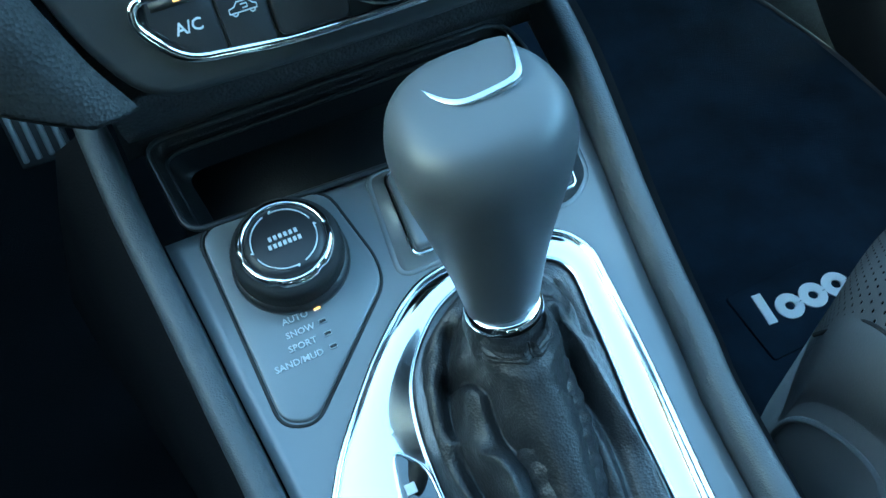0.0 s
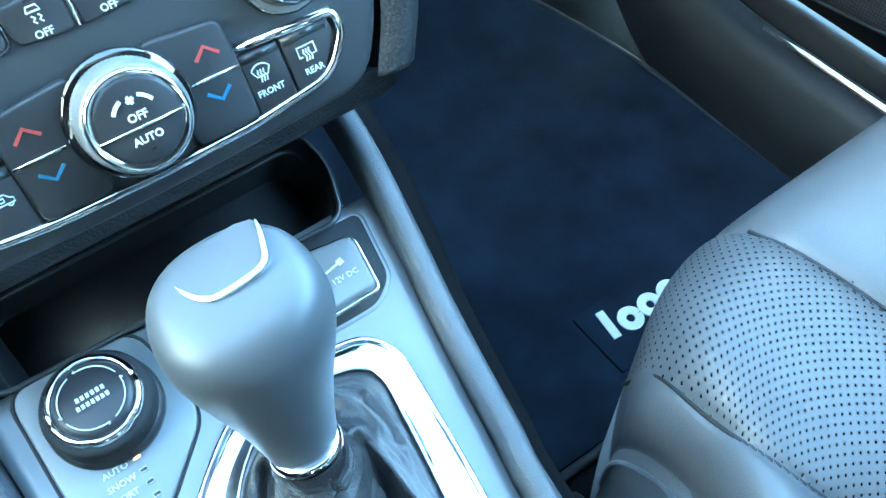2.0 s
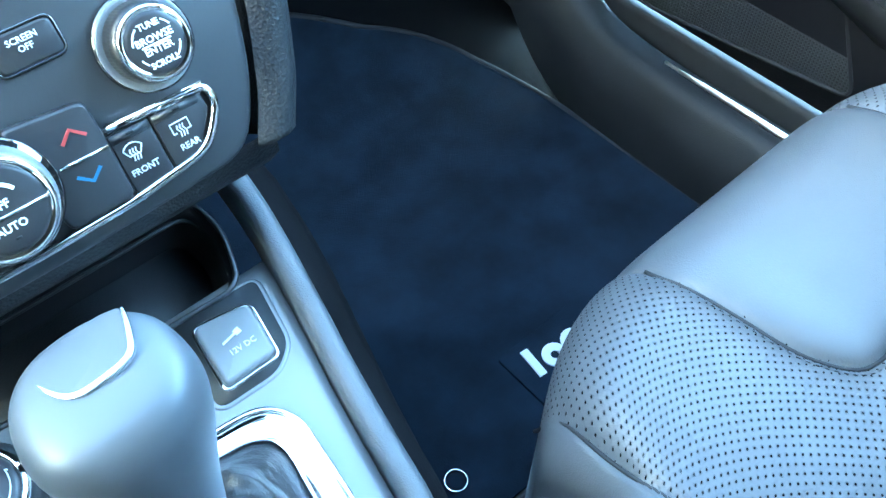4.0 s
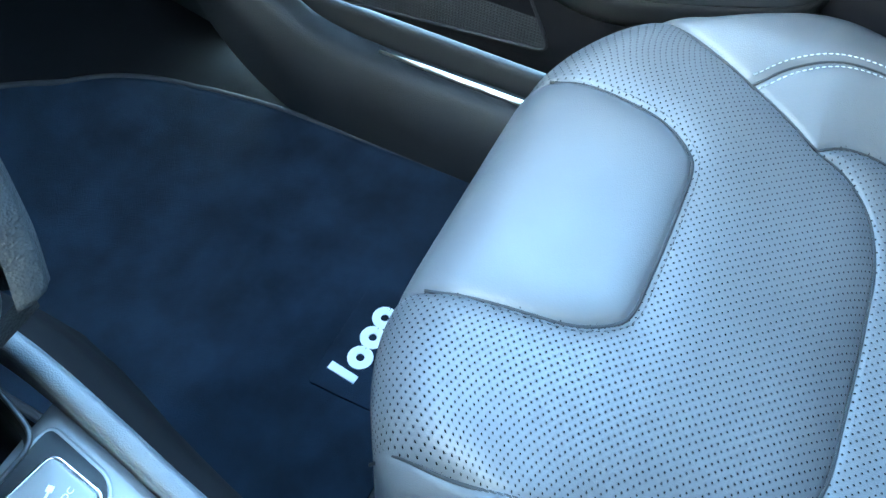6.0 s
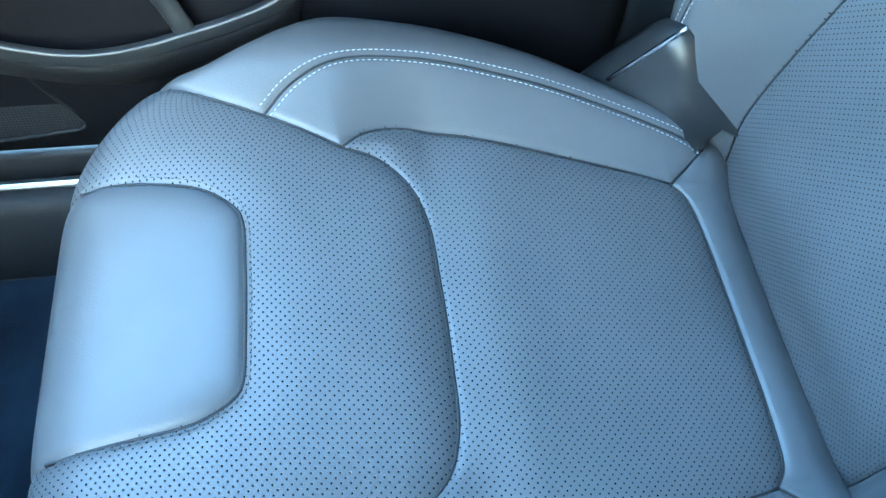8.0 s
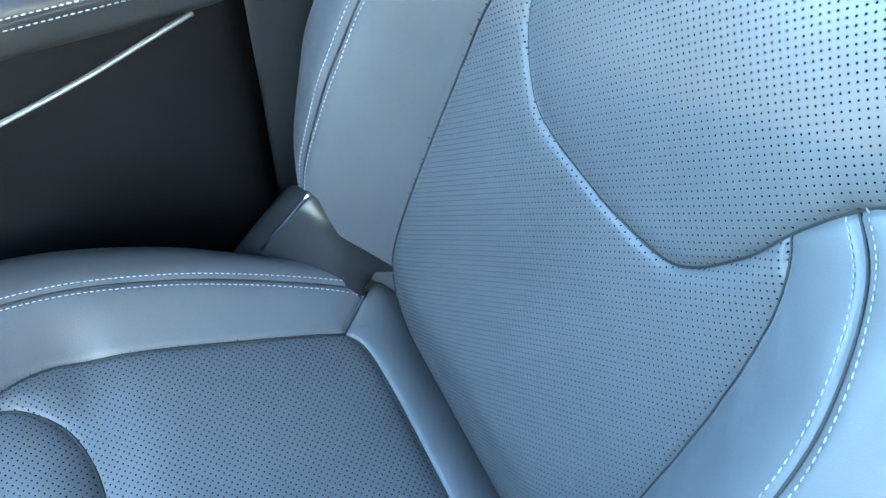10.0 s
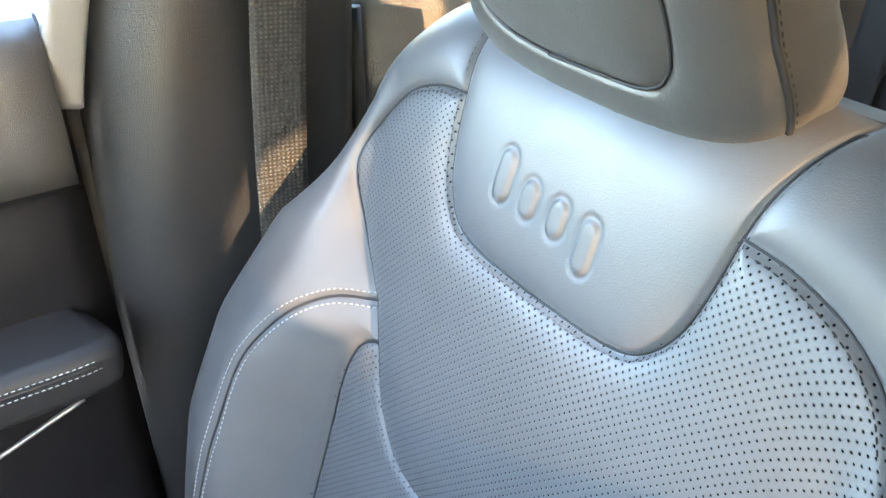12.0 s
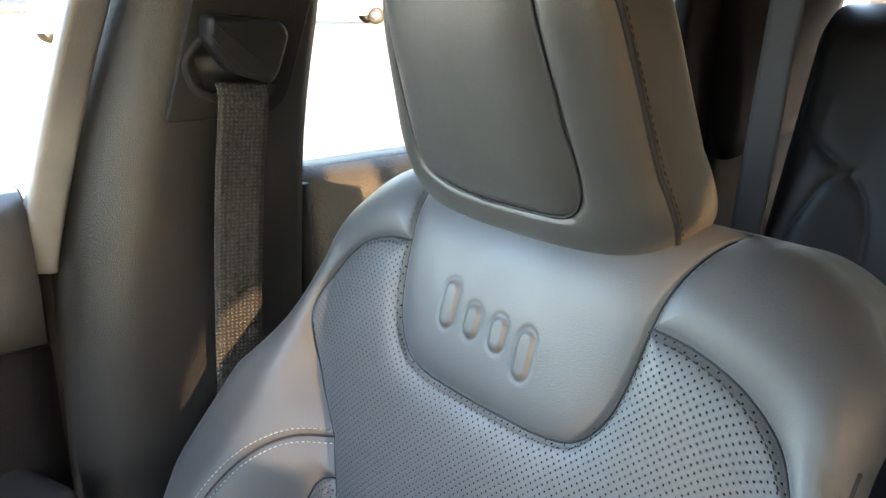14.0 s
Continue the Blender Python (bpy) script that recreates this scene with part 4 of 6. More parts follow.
    panels(body, X, Y, P, ids, kinds, uv=np.stack([(np.sign(A) * S).ravel(), Tt.ravel()], 1))

    # cords and stitches follow the finished surface
    flatP = P.reshape(-1, 3)
    top_only = np.where(((fall_side < 0.03) & (fall_front < 0.10)).ravel())[0]
    top2 = P2[top_only]

    def lift(line, up):
        pts, nor = [], []
        for q in even(line, 0.004):
            d2 = ((top2 - q) ** 2).sum(1)
            near = np.argpartition(d2, 6)[:6]
            wgt = 1 / (d2[near] + 1e-8)
            z = (flatP[top_only[near], 2] * wgt).sum() / wgt.sum()
            pts.append((SX + q[0], q[1], z + up))
            nor.append((0, 0, 1))
        pts = np.array(pts)
        if len(pts) > 8:
            z = np.pad(pts[:, 2], 3, mode="edge")
            pts[:, 2] = sum(z[i : i + len(pts)] for i in range(7)) / 7
        return pts, np.array(nor, float)

    for sline in (patch[6:-6], cross, wing[:32], wing_l[:36], inner, mirror(inner), rear, tail, mirror(tail)):
        p, _ = lift(sline, 0.0002)
        tube("seam", p, 0.0013, M_SEAM, body, k=6)
    for sgn in (1, -1):
        base = ridge if sgn == 1 else mirror(ridge)
        p, _ = lift(base, 0.0003)
        tube("seam", p, 0.0011, M_SEAM, body, k=5)
        tan = np.gradient(base, axis=0)
        tan /= np.linalg.norm(tan, axis=1)[:, None]
        side = np.stack([-tan[:, 1], tan[:, 0]], 1)
        for off in (0.0052, -0.0052):
            p, nn = lift(base + side * off, 0.0004)
            slope = np.array([0.30 * sgn * (-1 if off > 0 else 1) * 0, 0, 0])
            stitches("stitching", p, nn + slope, body, M_THREAD, label="pale grey twin stitching")
    # fine dark stitches beside the front seams
    for sline, off in ((patch[14:-14], 0.0045),):
        tan = np.gradient(sline, axis=0)
        tan /= np.linalg.norm(tan, axis=1)[:, None]
        side = np.stack([-tan[:, 1], tan[:, 0]], 1)
        p, nn = lift(sline + side * off, 0.0002)
        stitches("stitching", p, nn, body, M_SEAM, length=0.0028, gap=0.0022, r=0.0004)
    # piping between leather and skirt
    for sgn in (-1, 1):
        col = []
        for j in range(0, nv, 3):
            i = np.argmin(np.abs(fall_side[:, j] - 0.085) + (np.sign(A[:, j]) != sgn) * 9)
            if fall_front[i, j] < 0.10:
                col.append(P[i, j] + np.array((sgn * 0.001, 0, 0)))
        tube("piping", np.array(col), 0.0018, M_SKIRT, body, k=6)
    return body


cushion()

# backrest
SLOPE = 0.30
B_UP = np.array((0, -SLOPE, 1)) / math.hypot(1, SLOPE)
B_OUT = np.array((0, 1, SLOPE)) / math.hypot(1, SLOPE)
B_ORG = np.array((SX, -0.526, 0.345))


def on_back(u, v, d):
    return B_ORG + u[..., None] * np.array((1.0, 0, 0)) + v[..., None] * B_UP + d[..., None] * B_OUT


def backrest():
    body = obj("backrest", None, seat)
    nu, nv = 400, 420
    r_side, r_top = 0.045, 0.055
    a = np.linspace(-1, 1, nu)
    flat = 0.625
    arc_len = r_top * math.pi / 2
    t = np.linspace(0, flat + arc_len + 0.05, nv)
    A, Tt = np.meshgrid(a, t, indexing="ij")
    vb = -0.075 + np.minimum(Tt, flat)
    th = np.clip((Tt - flat) / r_top, 0, math.pi / 2)
    fall_top = r_top * (1 - np.cos(th)) + np.maximum(0, Tt - flat - arc_len)
    vv = [-0.08, 0.0, 0.1, 0.2, 0.3, 0.38, 0.45, 0.50, 0.54, 0.58, 0.62]
    ww = [0.225, 0.255, 0.276, 0.282, 0.276, 0.262, 0.252, 0.246, 0.238, 0.23, 0.21]
    fy = np.linspace(-0.1, 0.66, 240)
    wf = np.interp(fy, vv, ww)
    wf = np.convolve(np.pad(wf, 6, mode="edge"), np.ones(13) / 13, "valid")
    W = np.interp(vb, fy, wf)
    # the bolster towards the door spreads wider
    wide = np.interp(fy, vv, [0.232, 0.276, 0.318, 0.336, 0.331, 0.308, 0.280, 0.260, 0.245, 0.233, 0.21])
    wide = np.convolve(np.pad(wide, 6, mode="edge"), np.ones(13) / 13, "valid")
    W_in = W
    W = np.where(A > 0, np.interp(vb, fy, wide), W)
    thin = np.clip((vb - 0.28) / 0.24, 0, 1)
    thin = thin * thin * (3 - 2 * thin)
    r_side = r_side * (1 - 0.5 * thin)
    S = np.abs(A) * (W - r_side + r_side * math.pi / 2 + 0.09 * (1 - 0.93 * thin))
    ph = np.clip((S - (W - r_side)) / r_side, 0, math.pi / 2)
    X = np.sign(A) * (np.minimum(S, W - r_side) + r_side * np.sin(ph))
    fall_side = r_side * (1 - np.cos(ph)) + np.maximum(0, S - (W - r_side) - r_side * math.pi / 2)
    AX = np.abs(X)
    V = vb + r_top * np.sin(th) - 7.0 * np.maximum(0, AX - 0.145) ** 2 * np.clip((vb - 0.36) / 0.19, 0, 1) ** 1.5
    # the panel lines sit a little further in on the driver side, as the cover is pulled
    pull = np.clip((0.46 - V) / 0.08, 0, 1)
    pull = pull * pull * (3 - 2 * pull) * np.clip(-X / 0.1, 0, 1)
    Xp, Vp = X - 0.019 * pull, V - 0.010 * pull
    AX = np.abs(Xp)
    # side bolsters stand proud of the middle
    spread = np.where(X > 0, 0.013 * np.clip((0.30 - V) / 0.10, 0, 1), 0.0)
    edge = spread + np.interp(V, [-0.08, 0.05, 0.15, 0.25, 0.30, 0.33, 0.37, 0.405, 0.443, 0.50, 0.6], [0.160, 0.165, 0.165, 0.160, 0.15, 0.133, 0.154, 0.187, 0.205, 0.20, 0.2])
    hb = np.interp(V, [-0.08, 0.0, 0.08, 0.18, 0.28, 0.36, 0.44, 0.52, 0.62], [0.045, 0.062, 0.076, 0.080, 0.066, 0.038, 0.014, 0.004, 0.0])
    q = np.clip((AX - edge) / np.maximum(0.02, W_in * 0.88 - edge), 0, 1)
    D = hb * (q * q * (3 - 2 * q)) ** 0.85
    D = D - 0.010 * np.clip(1 - (X / 0.2) ** 2, 0, 1) * np.exp(-(((V - 0.10) / 0.16) ** 2))
    D = D + 0.008 * np.exp(-(((V - 0.36) / 0.10) ** 2)) * np.clip(1 - (X / 0.2) ** 2, 0, 1)
    D = D - 0.9 * np.maximum(0, V - 0.50) ** 2 - 1.2 * np.maximum(0, AX - 0.12) ** 2 * np.clip((vb - 0.40) / 0.15, 0, 1)
    D = D - 0.022 * np.exp(-(((V + 0.06) / 0.05) ** 2)) - 1.5 * np.maximum(0, X - 0.236) ** 2
    shield = curve([(0.150, 0.66), (0.128, 0.60), (0.1155, 0.555), (0.109, 0.51), (0.101, 0.482), (0.083, 0.460), (0.055, 0.453), (0.02, 0.4515), (-0.02, 0.4515), (-0.055, 0.453), (-0.083, 0.460), (-0.101, 0.482), (-0.109, 0.51), (-0.1155, 0.555), (-0.128, 0.60), (-0.150, 0.66)], 140)
    loop_r = curve([(0.113, 0.541), (0.142, 0.538), (0.175, 0.526), (0.20, 0.505), (0.216, 0.475), (0.220, 0.455), (0.212, 0.437), (0.187, 0.405), (0.156, 0.371), (0.136, 0.335), (0.122, 0.30), (0.093, 0.267), (0.06, 0.257), (0.0, 0.255)], 140)
    edge_r = curve([(0.135, 0.333), (0.150, 0.312), (0.159, 0.27), (0.165, 0.20), (0.167, 0.12), (0.166, 0.04), (0.160, -0.07)], 60)
    edge_p = curve([(0.137, 0.336), (0.150, 0.331), (0.161, 0.312), (0.169, 0.285), (0.176, 0.235), (0.1805, 0.175), (0.182, 0.10), (0.180, 0.02), (0.173, -0.07)], 60)
    ridge = curve([(0.151, 0.366), (0.187, 0.352), (0.218, 0.315), (0.236, 0.26), (0.240, 0.18), (0.244, 0.10), (0.240, 0.02), (0.225, -0.05)], 90)
    P2 = np.stack([Xp.ravel(), Vp.ravel()], 1)
    ok = ((fall_side < 0.06) & (fall_top < 0.05)).ravel()
    dist = np.full(len(P2), 9.0)
    for sline in (shield, loop_r, mirror(loop_r), edge_p, mirror(edge_r)):
        dist = np.where(ok, np.minimum(dist, near_line(P2, sline)), dist)
    dr = np.where(ok, np.minimum(near_line(P2, ridge), near_line(P2, mirror(ridge))), 9.0)
    dist, dr = dist.reshape(X.shape), dr.reshape(X.shape)
    D = soften(D - fall_side - fall_top, 9) + tidy(dist, 0.010, 0.006, 0.0026) + tidy(dr, 0.0045, 0.0022, 0.0016)
    # raised plain emblem on the shield: four rounded blocks
    emblem = []
    def blob(lines, w=0.0042):
        for ln in lines:
            emblem.append((np.array(ln), w))
    for k in range(4):
        u = 0.047 - 0.0262 * k
        v0, v1 = ((0.519, 0.500), (0.509, 0.500), (0.508, 0.499), (0.507, 0.489))[k]
        blob([[(u, v0), (u, v1)]], 0.0072)
    near = np.where((np.abs(P2[:, 0]) < 0.075) & (np.abs(P2[:, 1] - 0.505) < 0.045))[0]
    best = np.full(len(near), 9.0)
    for ln, w in emblem:
        best = np.minimum(best, near_line(P2[near], ln) - w)
    Df = D.ravel()
    Df[near] += 0.0016 * np.clip(-best / 0.0022, 0, 1) - 0.0008 * np.exp(-(((best - 0.0012) / 0.0016) ** 2))
    D = Df.reshape(D.shape)
    P = on_back(X, V, D)
    ids = np.full(X.shape, 1)
    sh_x = np.interp(Vp.ravel(), shield[:70][::-1, 1], shield[:70][::-1, 0]).reshape(X.shape)
    in_shield = (V > 0.4515) & (AX < sh_x)
    loop_poly = np.vstack([loop_r, mirror(loop_r)[::-1]])
    in_loop = inside(P2, loop_poly).reshape(X.shape) & ~in_shield
    ex = np.where(X > 0, np.interp(Vp.ravel(), edge_p[::-1, 1], edge_p[::-1, 0]).reshape(X.shape), np.interp(Vp.ravel(), edge_r[::-1, 1], edge_r[::-1, 0]).reshape(X.shape))
    in_low = (Vp < 0.334) & (AX < ex) & ~in_loop & ~in_shield
    rx = np.interp(Vp.ravel(), ridge[::-1, 1], ridge[::-1, 0]).reshape(X.shape)
    in_bol = (Vp < 0.364) & (AX < rx) & ~in_loop & ~in_low & ~in_shield
    ids[X > 0] = 5
    ids[in_bol & (X < 0)] = 6
    ids[in_bol & (X > 0)] = 7
    ids[in_low], ids[in_loop], ids[in_shield] = 3, 2, 0
    ids[(fall_side > 0.11) & (X < 0)] = 8
    ids[(fall_side > 0.11) & (X >= 0)] = 9
    kinds = {
        0: ("upper_shield", M_LEATHER, "smooth leather upper panel with a raised plain emblem"),
        1: ("wing_outer", M_LEATHER, ""), 5: ("wing_outer", M_LEATHER, ""),
        6: ("bolster_inner", M_LEATHER, ""), 7: ("bolster_inner", M_LEATHER, ""),
        2: ("middle_panel", M_PERF_BACK, "punched leather middle panel"),
        3: ("lower_insert", M_PERF_BACK, "punched leather lower panel"), 8: ("back_cover", M_SKIRT, "black woven back cover"), 9: ("back_cover", M_SKIRT, "black woven back cover"),
    }
    panels(body, X, V, P, ids, kinds, uv=np.stack([(np.sign(A) * S).ravel(), Tt.ravel()], 1), out=B_OUT)
    rear = on_back(X * 0.96, V - 0.006, np.minimum(D - 0.012, -0.10 + 0.066 * np.clip((V - 0.26) / 0.28, 0, 1)))[::6, ::6]
    sheet("back_board", rear, M_GRAIN, body, "black moulded seat back board")

    sel = np.where(((fall_side < 0.035) & (fall_top < 0.03)).ravel())[0]
    sel2, sel3 = P2[sel], P.reshape(-1, 3)[sel]

    def lift(line, up):
        q = even(line, 0.004)
        dd = []
        for p in q:
            d2 = ((sel2 - p) ** 2).sum(1)
            nn = np.argpartition(d2, 6)[:6]
            w = 1 / (d2[nn] + 1e-8)
            dd.append((sel3[nn] * w[:, None]).sum(0) / w.sum() + up * B_OUT)
        dd = np.array(dd)
        if len(dd) > 8:
            z = np.pad(dd, ((2, 2), (0, 0)), mode="edge")
            mean = sum(z[i : i + len(dd)] for i in range(5)) / 5
            dd[2:-2] = mean[2:-2]
        return dd, np.tile(B_OUT, (len(q), 1))

    outs = tuple(B_OUT)
    tube("seam", lift(shield[8:-8], 0.0002)[0], 0.0009, M_SEAM, body, k=5, up=outs)
    for f in (lambda z: z, mirror):
        tube("seam", lift(f(loop_r), 0.0002)[0], 0.0010, M_SEAM, body, k=5, up=outs)
        tube("seam", lift(mirror(edge_r) if f is mirror else edge_p, 0.0002)[0], 0.0009, M_SEAM, body, k=5, up=outs)
        tube("seam", lift(f(ridge), 0.0003)[0], 0.0011, M_SEAM, body, k=5, up=outs)
        for base, offs, mat in ((f(ridge), (0.0055, -0.0055), M_THREAD), (f(loop_r)[4:40], (0.004,) if f is mirror else (-0.004,), M_SEAM)):
            tan = np.gradient(base, axis=0)
            tan /= np.linalg.norm(tan, axis=1)[:, None]
            side = np.stack([-tan[:, 1], tan[:, 0]], 1)
            for off in offs:
                p, nn = lift(base + side * off, 0.0004)
                stitches("stitching", p, nn, body, mat, label="pale grey twin stitching" if mat is M_THREAD else "")
    tan = np.gradient(shield, axis=0)
    tan /= np.linalg.norm(tan, axis=1)[:, None]
    side = np.stack([-tan[:, 1], tan[:, 0]], 1)
    p, nn = lift((shield + side * 0.0035)[12:-12], 0.0002)
    stitches("stitching", p, nn, body, M_SEAM, length=0.0028, gap=0.0022, r=0.0003)
    # piped edge of the shoulders
    for sgn in (-1, 1):
        col = []
        for j in range(0, nv, 3):
            if 0.12 < vb[0, j] and th[0, j] < 0.25:
                i = np.argmin(np.abs(fall_side[:, j] - 0.6 * r_side[0, j]) + (np.sign(A[:, j]) != sgn) * 9)
                col.append(P[i, j] + B_OUT * 0.0006)
        tube("piping", np.array(col), 0.0013, M_SEAM, body, k=6, up=(0.2, 1, 0))


backrest()


def headrest():
    body = obj("headrest", None, seat)
    w, h, dep = 0.109, 0.205, 0.052
    H_ORG = on_back(np.array(0.007), np.array(0.584), np.array(-0.050))
    tilt = -0.27
    up = np.array((0, -tilt, 1)) / math.hypot(1, tilt)
    outw = np.array((0, 1, tilt)) / math.hypot(1, tilt)
    nu, nv = 180, 150
    th = np.linspace(-math.pi, math.pi, nu)
    ph = np.linspace(-math.pi / 2, math.pi / 2, nv)
    TH, PH = np.meshgrid(th, ph, indexing="ij")
    pw = lambda x, e: np.sign(x) * np.abs(x) ** e
    cx, sx, cz, sz = pw(np.cos(PH), 0.33), pw(np.sin(PH), 0.50), pw(np.cos(TH), 0.50), pw(np.sin(TH), 0.40)
    U, D, V = w * cx * sz, dep * cx * cz, h / 2 * sx
    taper = 1.02 - 0.12 * V / (h / 2) + 0.06 * np.clip(-V / (h / 2), 0, 1) ** 2
    upper = np.clip((V / (h / 2) + 0.9) / 0.5, 0, 1)
    U = U * taper * np.where(U > 0, 1.17 + 0.05 * upper, 1.0 - 0.08 * upper)
    D = np.where(D < 0, 0.5 * D, D)
    D = D - 0.35 * U**2 * 2.0
    P2 = np.stack([U.ravel(), V.ravel()], 1)
    inner = curve([(0.104, 0.11), (0.104, 0.02), (0.102, -0.040), (0.092, -0.060), (0.060, -0.069), (0.0, -0.071), (-0.044, -0.070), (-0.058, -0.064), (-0.065, -0.045), (-0.056, 0.02), (-0.044, 0.11)], 90)
    frontish = (D > 0.0).ravel()
    d = np.where(frontish, near_line(P2, inner), 9.0).reshape(U.shape)
    D = D + tidy(d, 0.010, 0.006, 0.0018)
    mid = 0.012
    dm = np.where((V < -0.07), np.abs(U - mid), 9.0)
    D = D + np.where(D > 0, 1, 0) * tidy(dm, 0.002, 0.0008, 0.0006)
    P = H_ORG + U[..., None] * np.array((1.0, 0, 0)) + (V + h / 2)[..., None] * up + D[..., None] * outw
    ids = np.where((D > 0) & inside(P2, inner).reshape(U.shape), 1, 0)
    panels(body, U, V, P, ids, {0: ("shell", M_HEAD, ""), 1: ("centre_panel", M_HEAD, "smooth dark leather centre panel")}, out=outw)
    fr = np.where(frontish)[0]
    line = []
    for q in even(inner, 0.004):
        d2 = ((P2[fr] - q) ** 2).sum(1)
        nn = np.argpartition(d2, 5)[:5]
        line.append(P.reshape(-1, 3)[fr[nn]].mean(0) + outw * 0.0004)
    line = np.array(line)
    line[2:-2] = sum(line[i : len(line) - 4 + i] for i in range(5)) / 5
    tube("seam", line, 0.0011, M_SEAM, body, k=6, up=(0.05, 1, 0.02))
    to = lambda u, v, dd: H_ORG + u * np.array((1.0, 0, 0)) + (v + h / 2) * up + dd * outw
    # side seams with dark stitches, set on the front corners of the pad
    for sgn in (1, -1):
        j = int(np.argmin(np.abs(th - (1.22 if sgn > 0 else -1.28))))
        sel = slice(22, nv - 14)
        ln = P[j, sel]
        nn = np.tile((sgn * 0.75, 0.65, 0.0), (len(ln), 1))
        tube("piping", ln + nn * 0.0004, 0.0021, M_SEAM, body, k=6, up=(0, 1, 0))
        j2 = j + sgn * 2
        stitches("stitching", P[j2, sel], nn, body, M_SEAM, length=0.0028, gap=0.0022, r=0.0005)
    for sgn in (1, -1):
        m = basis(tuple(to(sgn * 0.094, -0.128, 0.006)), (1, 0, 0), tuple(up))
        turned("post", [(0.006, 0), (0.006, 0.06)], M_CHROME, body, m, "chrome headrest post", k=16)
        turned("post_collar", [(0.017, 0.008), (0.017, 0.021), (0.014, 0.025), (0.009, 0.025)], M_CHROME, body, m, "bright post collar", k=20)


headrest()

# recliner cover beside the cushion
cover = []
for foot, head in (((0.655, -0.408, 0.300), (0.634, -0.462, 0.386)), ((0.640, -0.416, 0.322), (0.618, -0.468, 0.408)), ((0.616, -0.427, 0.338), (0.595, -0.475, 0.420)), ((0.608, -0.432, 0.337), (0.588, -0.480, 0.416)), ((0.575, -0.462, 0.330), (0.572, -0.492, 0.376)), ((0.535, -0.500, 0.325), (0.538, -0.515, 0.345))):
    f, h = np.array(foot), np.array(head)
    cover.append([tuple(f + (0, 0.006, -0.14)), tuple(f + (0, 0.002, -0.008))] + [tuple(f * (1 - q) + h * q) for q in (0, 0.33, 0.66, 1)] + [tuple(h + (0, -0.05, -0.03))])
sheet("recliner_cover", cover, M_POCKET, seat, "dark moulded recliner side cover", thick=0.004)
tube("cover_edge", curve([(0.6135, -0.427, 0.341), (0.603, -0.452, 0.381), (0.592, -0.476, 0.421)], 12), 0.0026, M_SILVER, seat, "bright edge of the side cover", up=(1, 0, 0))
part("seat_frame", rbox(0.42, 0.46, 0.12, 0.02, 3, Matrix.Translation((SX, -0.29, 0.14))), M_RUBBER, seat, "black seat frame")
for sgn in (-1, 1):
    part("seat_rail", rbox(0.04, 0.62, 0.05, 0.008, 2, Matrix.Translation((SX + sgn * 0.19, -0.27, 0.05))), M_RUBBER, seat, "black steel seat rail")

# ---- centre console ----
CZ, CS = 0.405, 0.12


def deck(y):
    """Height of the console deck at y."""
    return CZ + CS * (y - 0.09)


MC = basis((0, 0.09, CZ), (1, 0, 0), (0, -CS, 1))  # lies in the deck: x right, y ahead
CK = math.hypot(1, CS)


def dk(x, y, h=0.0):
    return tuple(MC @ Vector((x, (y - 0.09) * CK, h)))


def dk2(pts):
    return [(x, (y - 0.09) * CK) for x, y in pts]


console = thing("center_console", "satin grey centre console with soft side rails", "console")
LEFT = [(-0.127, 0.235), (-0.124, 0.184), (-0.118, 0.125), (-0.1135, 0.076), (-0.109, 0.032), (-0.104, -0.04), (-0.10, -0.30)]
RIGHT = [(0.106, 0.235), (0.102, 0.185), (0.092, 0.128), (0.081, 0.075), (0.0715, 0.02), (0.063, -0.04), (0.045, -0.30)]
# deck with the bin opening left free: built as strips between the rails
Lc, Rc = curve(LEFT, 60), curve(RIGHT, 60)
BIN_Y0 = 0.168
g = []
for y in np.r_[np.linspace(-0.30, 0.05, 20), np.linspace(0.06, BIN_Y0, 14)]:
    xl = np.interp(y, Lc[::-1, 1], Lc[::-1, 0])
    xr = np.interp(y, Rc[::-1, 1], Rc[::-1, 0])
    row = []
    for s in np.linspace(0, 1, 30):
        x = xl + (xr - xl) * s
        row.append(dk(x, y, -0.004 * (max(0, y - 0.150) / 0.018) ** 2))
    g.append(row)
sheet("deck", g, M_SATIN, console, "satin grey painted console deck", thick=0.003)
# storage bin ahead of the lever
bx0, bx1, by0, by1 = -0.110, 0.092, BIN_Y0, 0.226
outer = rounded([(bx0, by0 - 0.001), (bx1 - 0.012, by0 - 0.008), (bx1, by1 - 0.03), (bx1 - 0.004, by1), (bx0 - 0.006, by1), (bx0 - 0.002, by0 + 0.02)], 0.012, 6)
rows = []
for h, ins in ((0.002, 0.0), (0.0, 0.004), (-0.006, 0.006), (-0.022, 0.010), (-0.026, 0.016)):
    c = np.array(outer).mean(0)
    rows.append([dk(*(np.array(p) + (c - np.array(p)) / np.linalg.norm(c - np.array(p)) * ins), h) for p in outer + outer[:1]])
sheet("storage_bin", rows, M_BIN, console, "open black storage bin")
part("bin_floor", plate(dk2([(x, y) for x, y in outer]), 0.002, 0.0, MC @ Matrix.Translation((0, 0, -0.025))), M_BIN, console)
tube("bin_rim", [dk(x, y, 0.003) for x, y in outer], 0.0016, M_STACK, console, closed=True)
inner_lip = [(x * 0.95, y * 0.93 + 0.012) for x, y in outer]
tube("bin_lip", [dk(x, y, -0.006) for x, y in inner_lip], 0.0012, M_STACK, console, closed=True)
# back wall under the dashboard
g = []
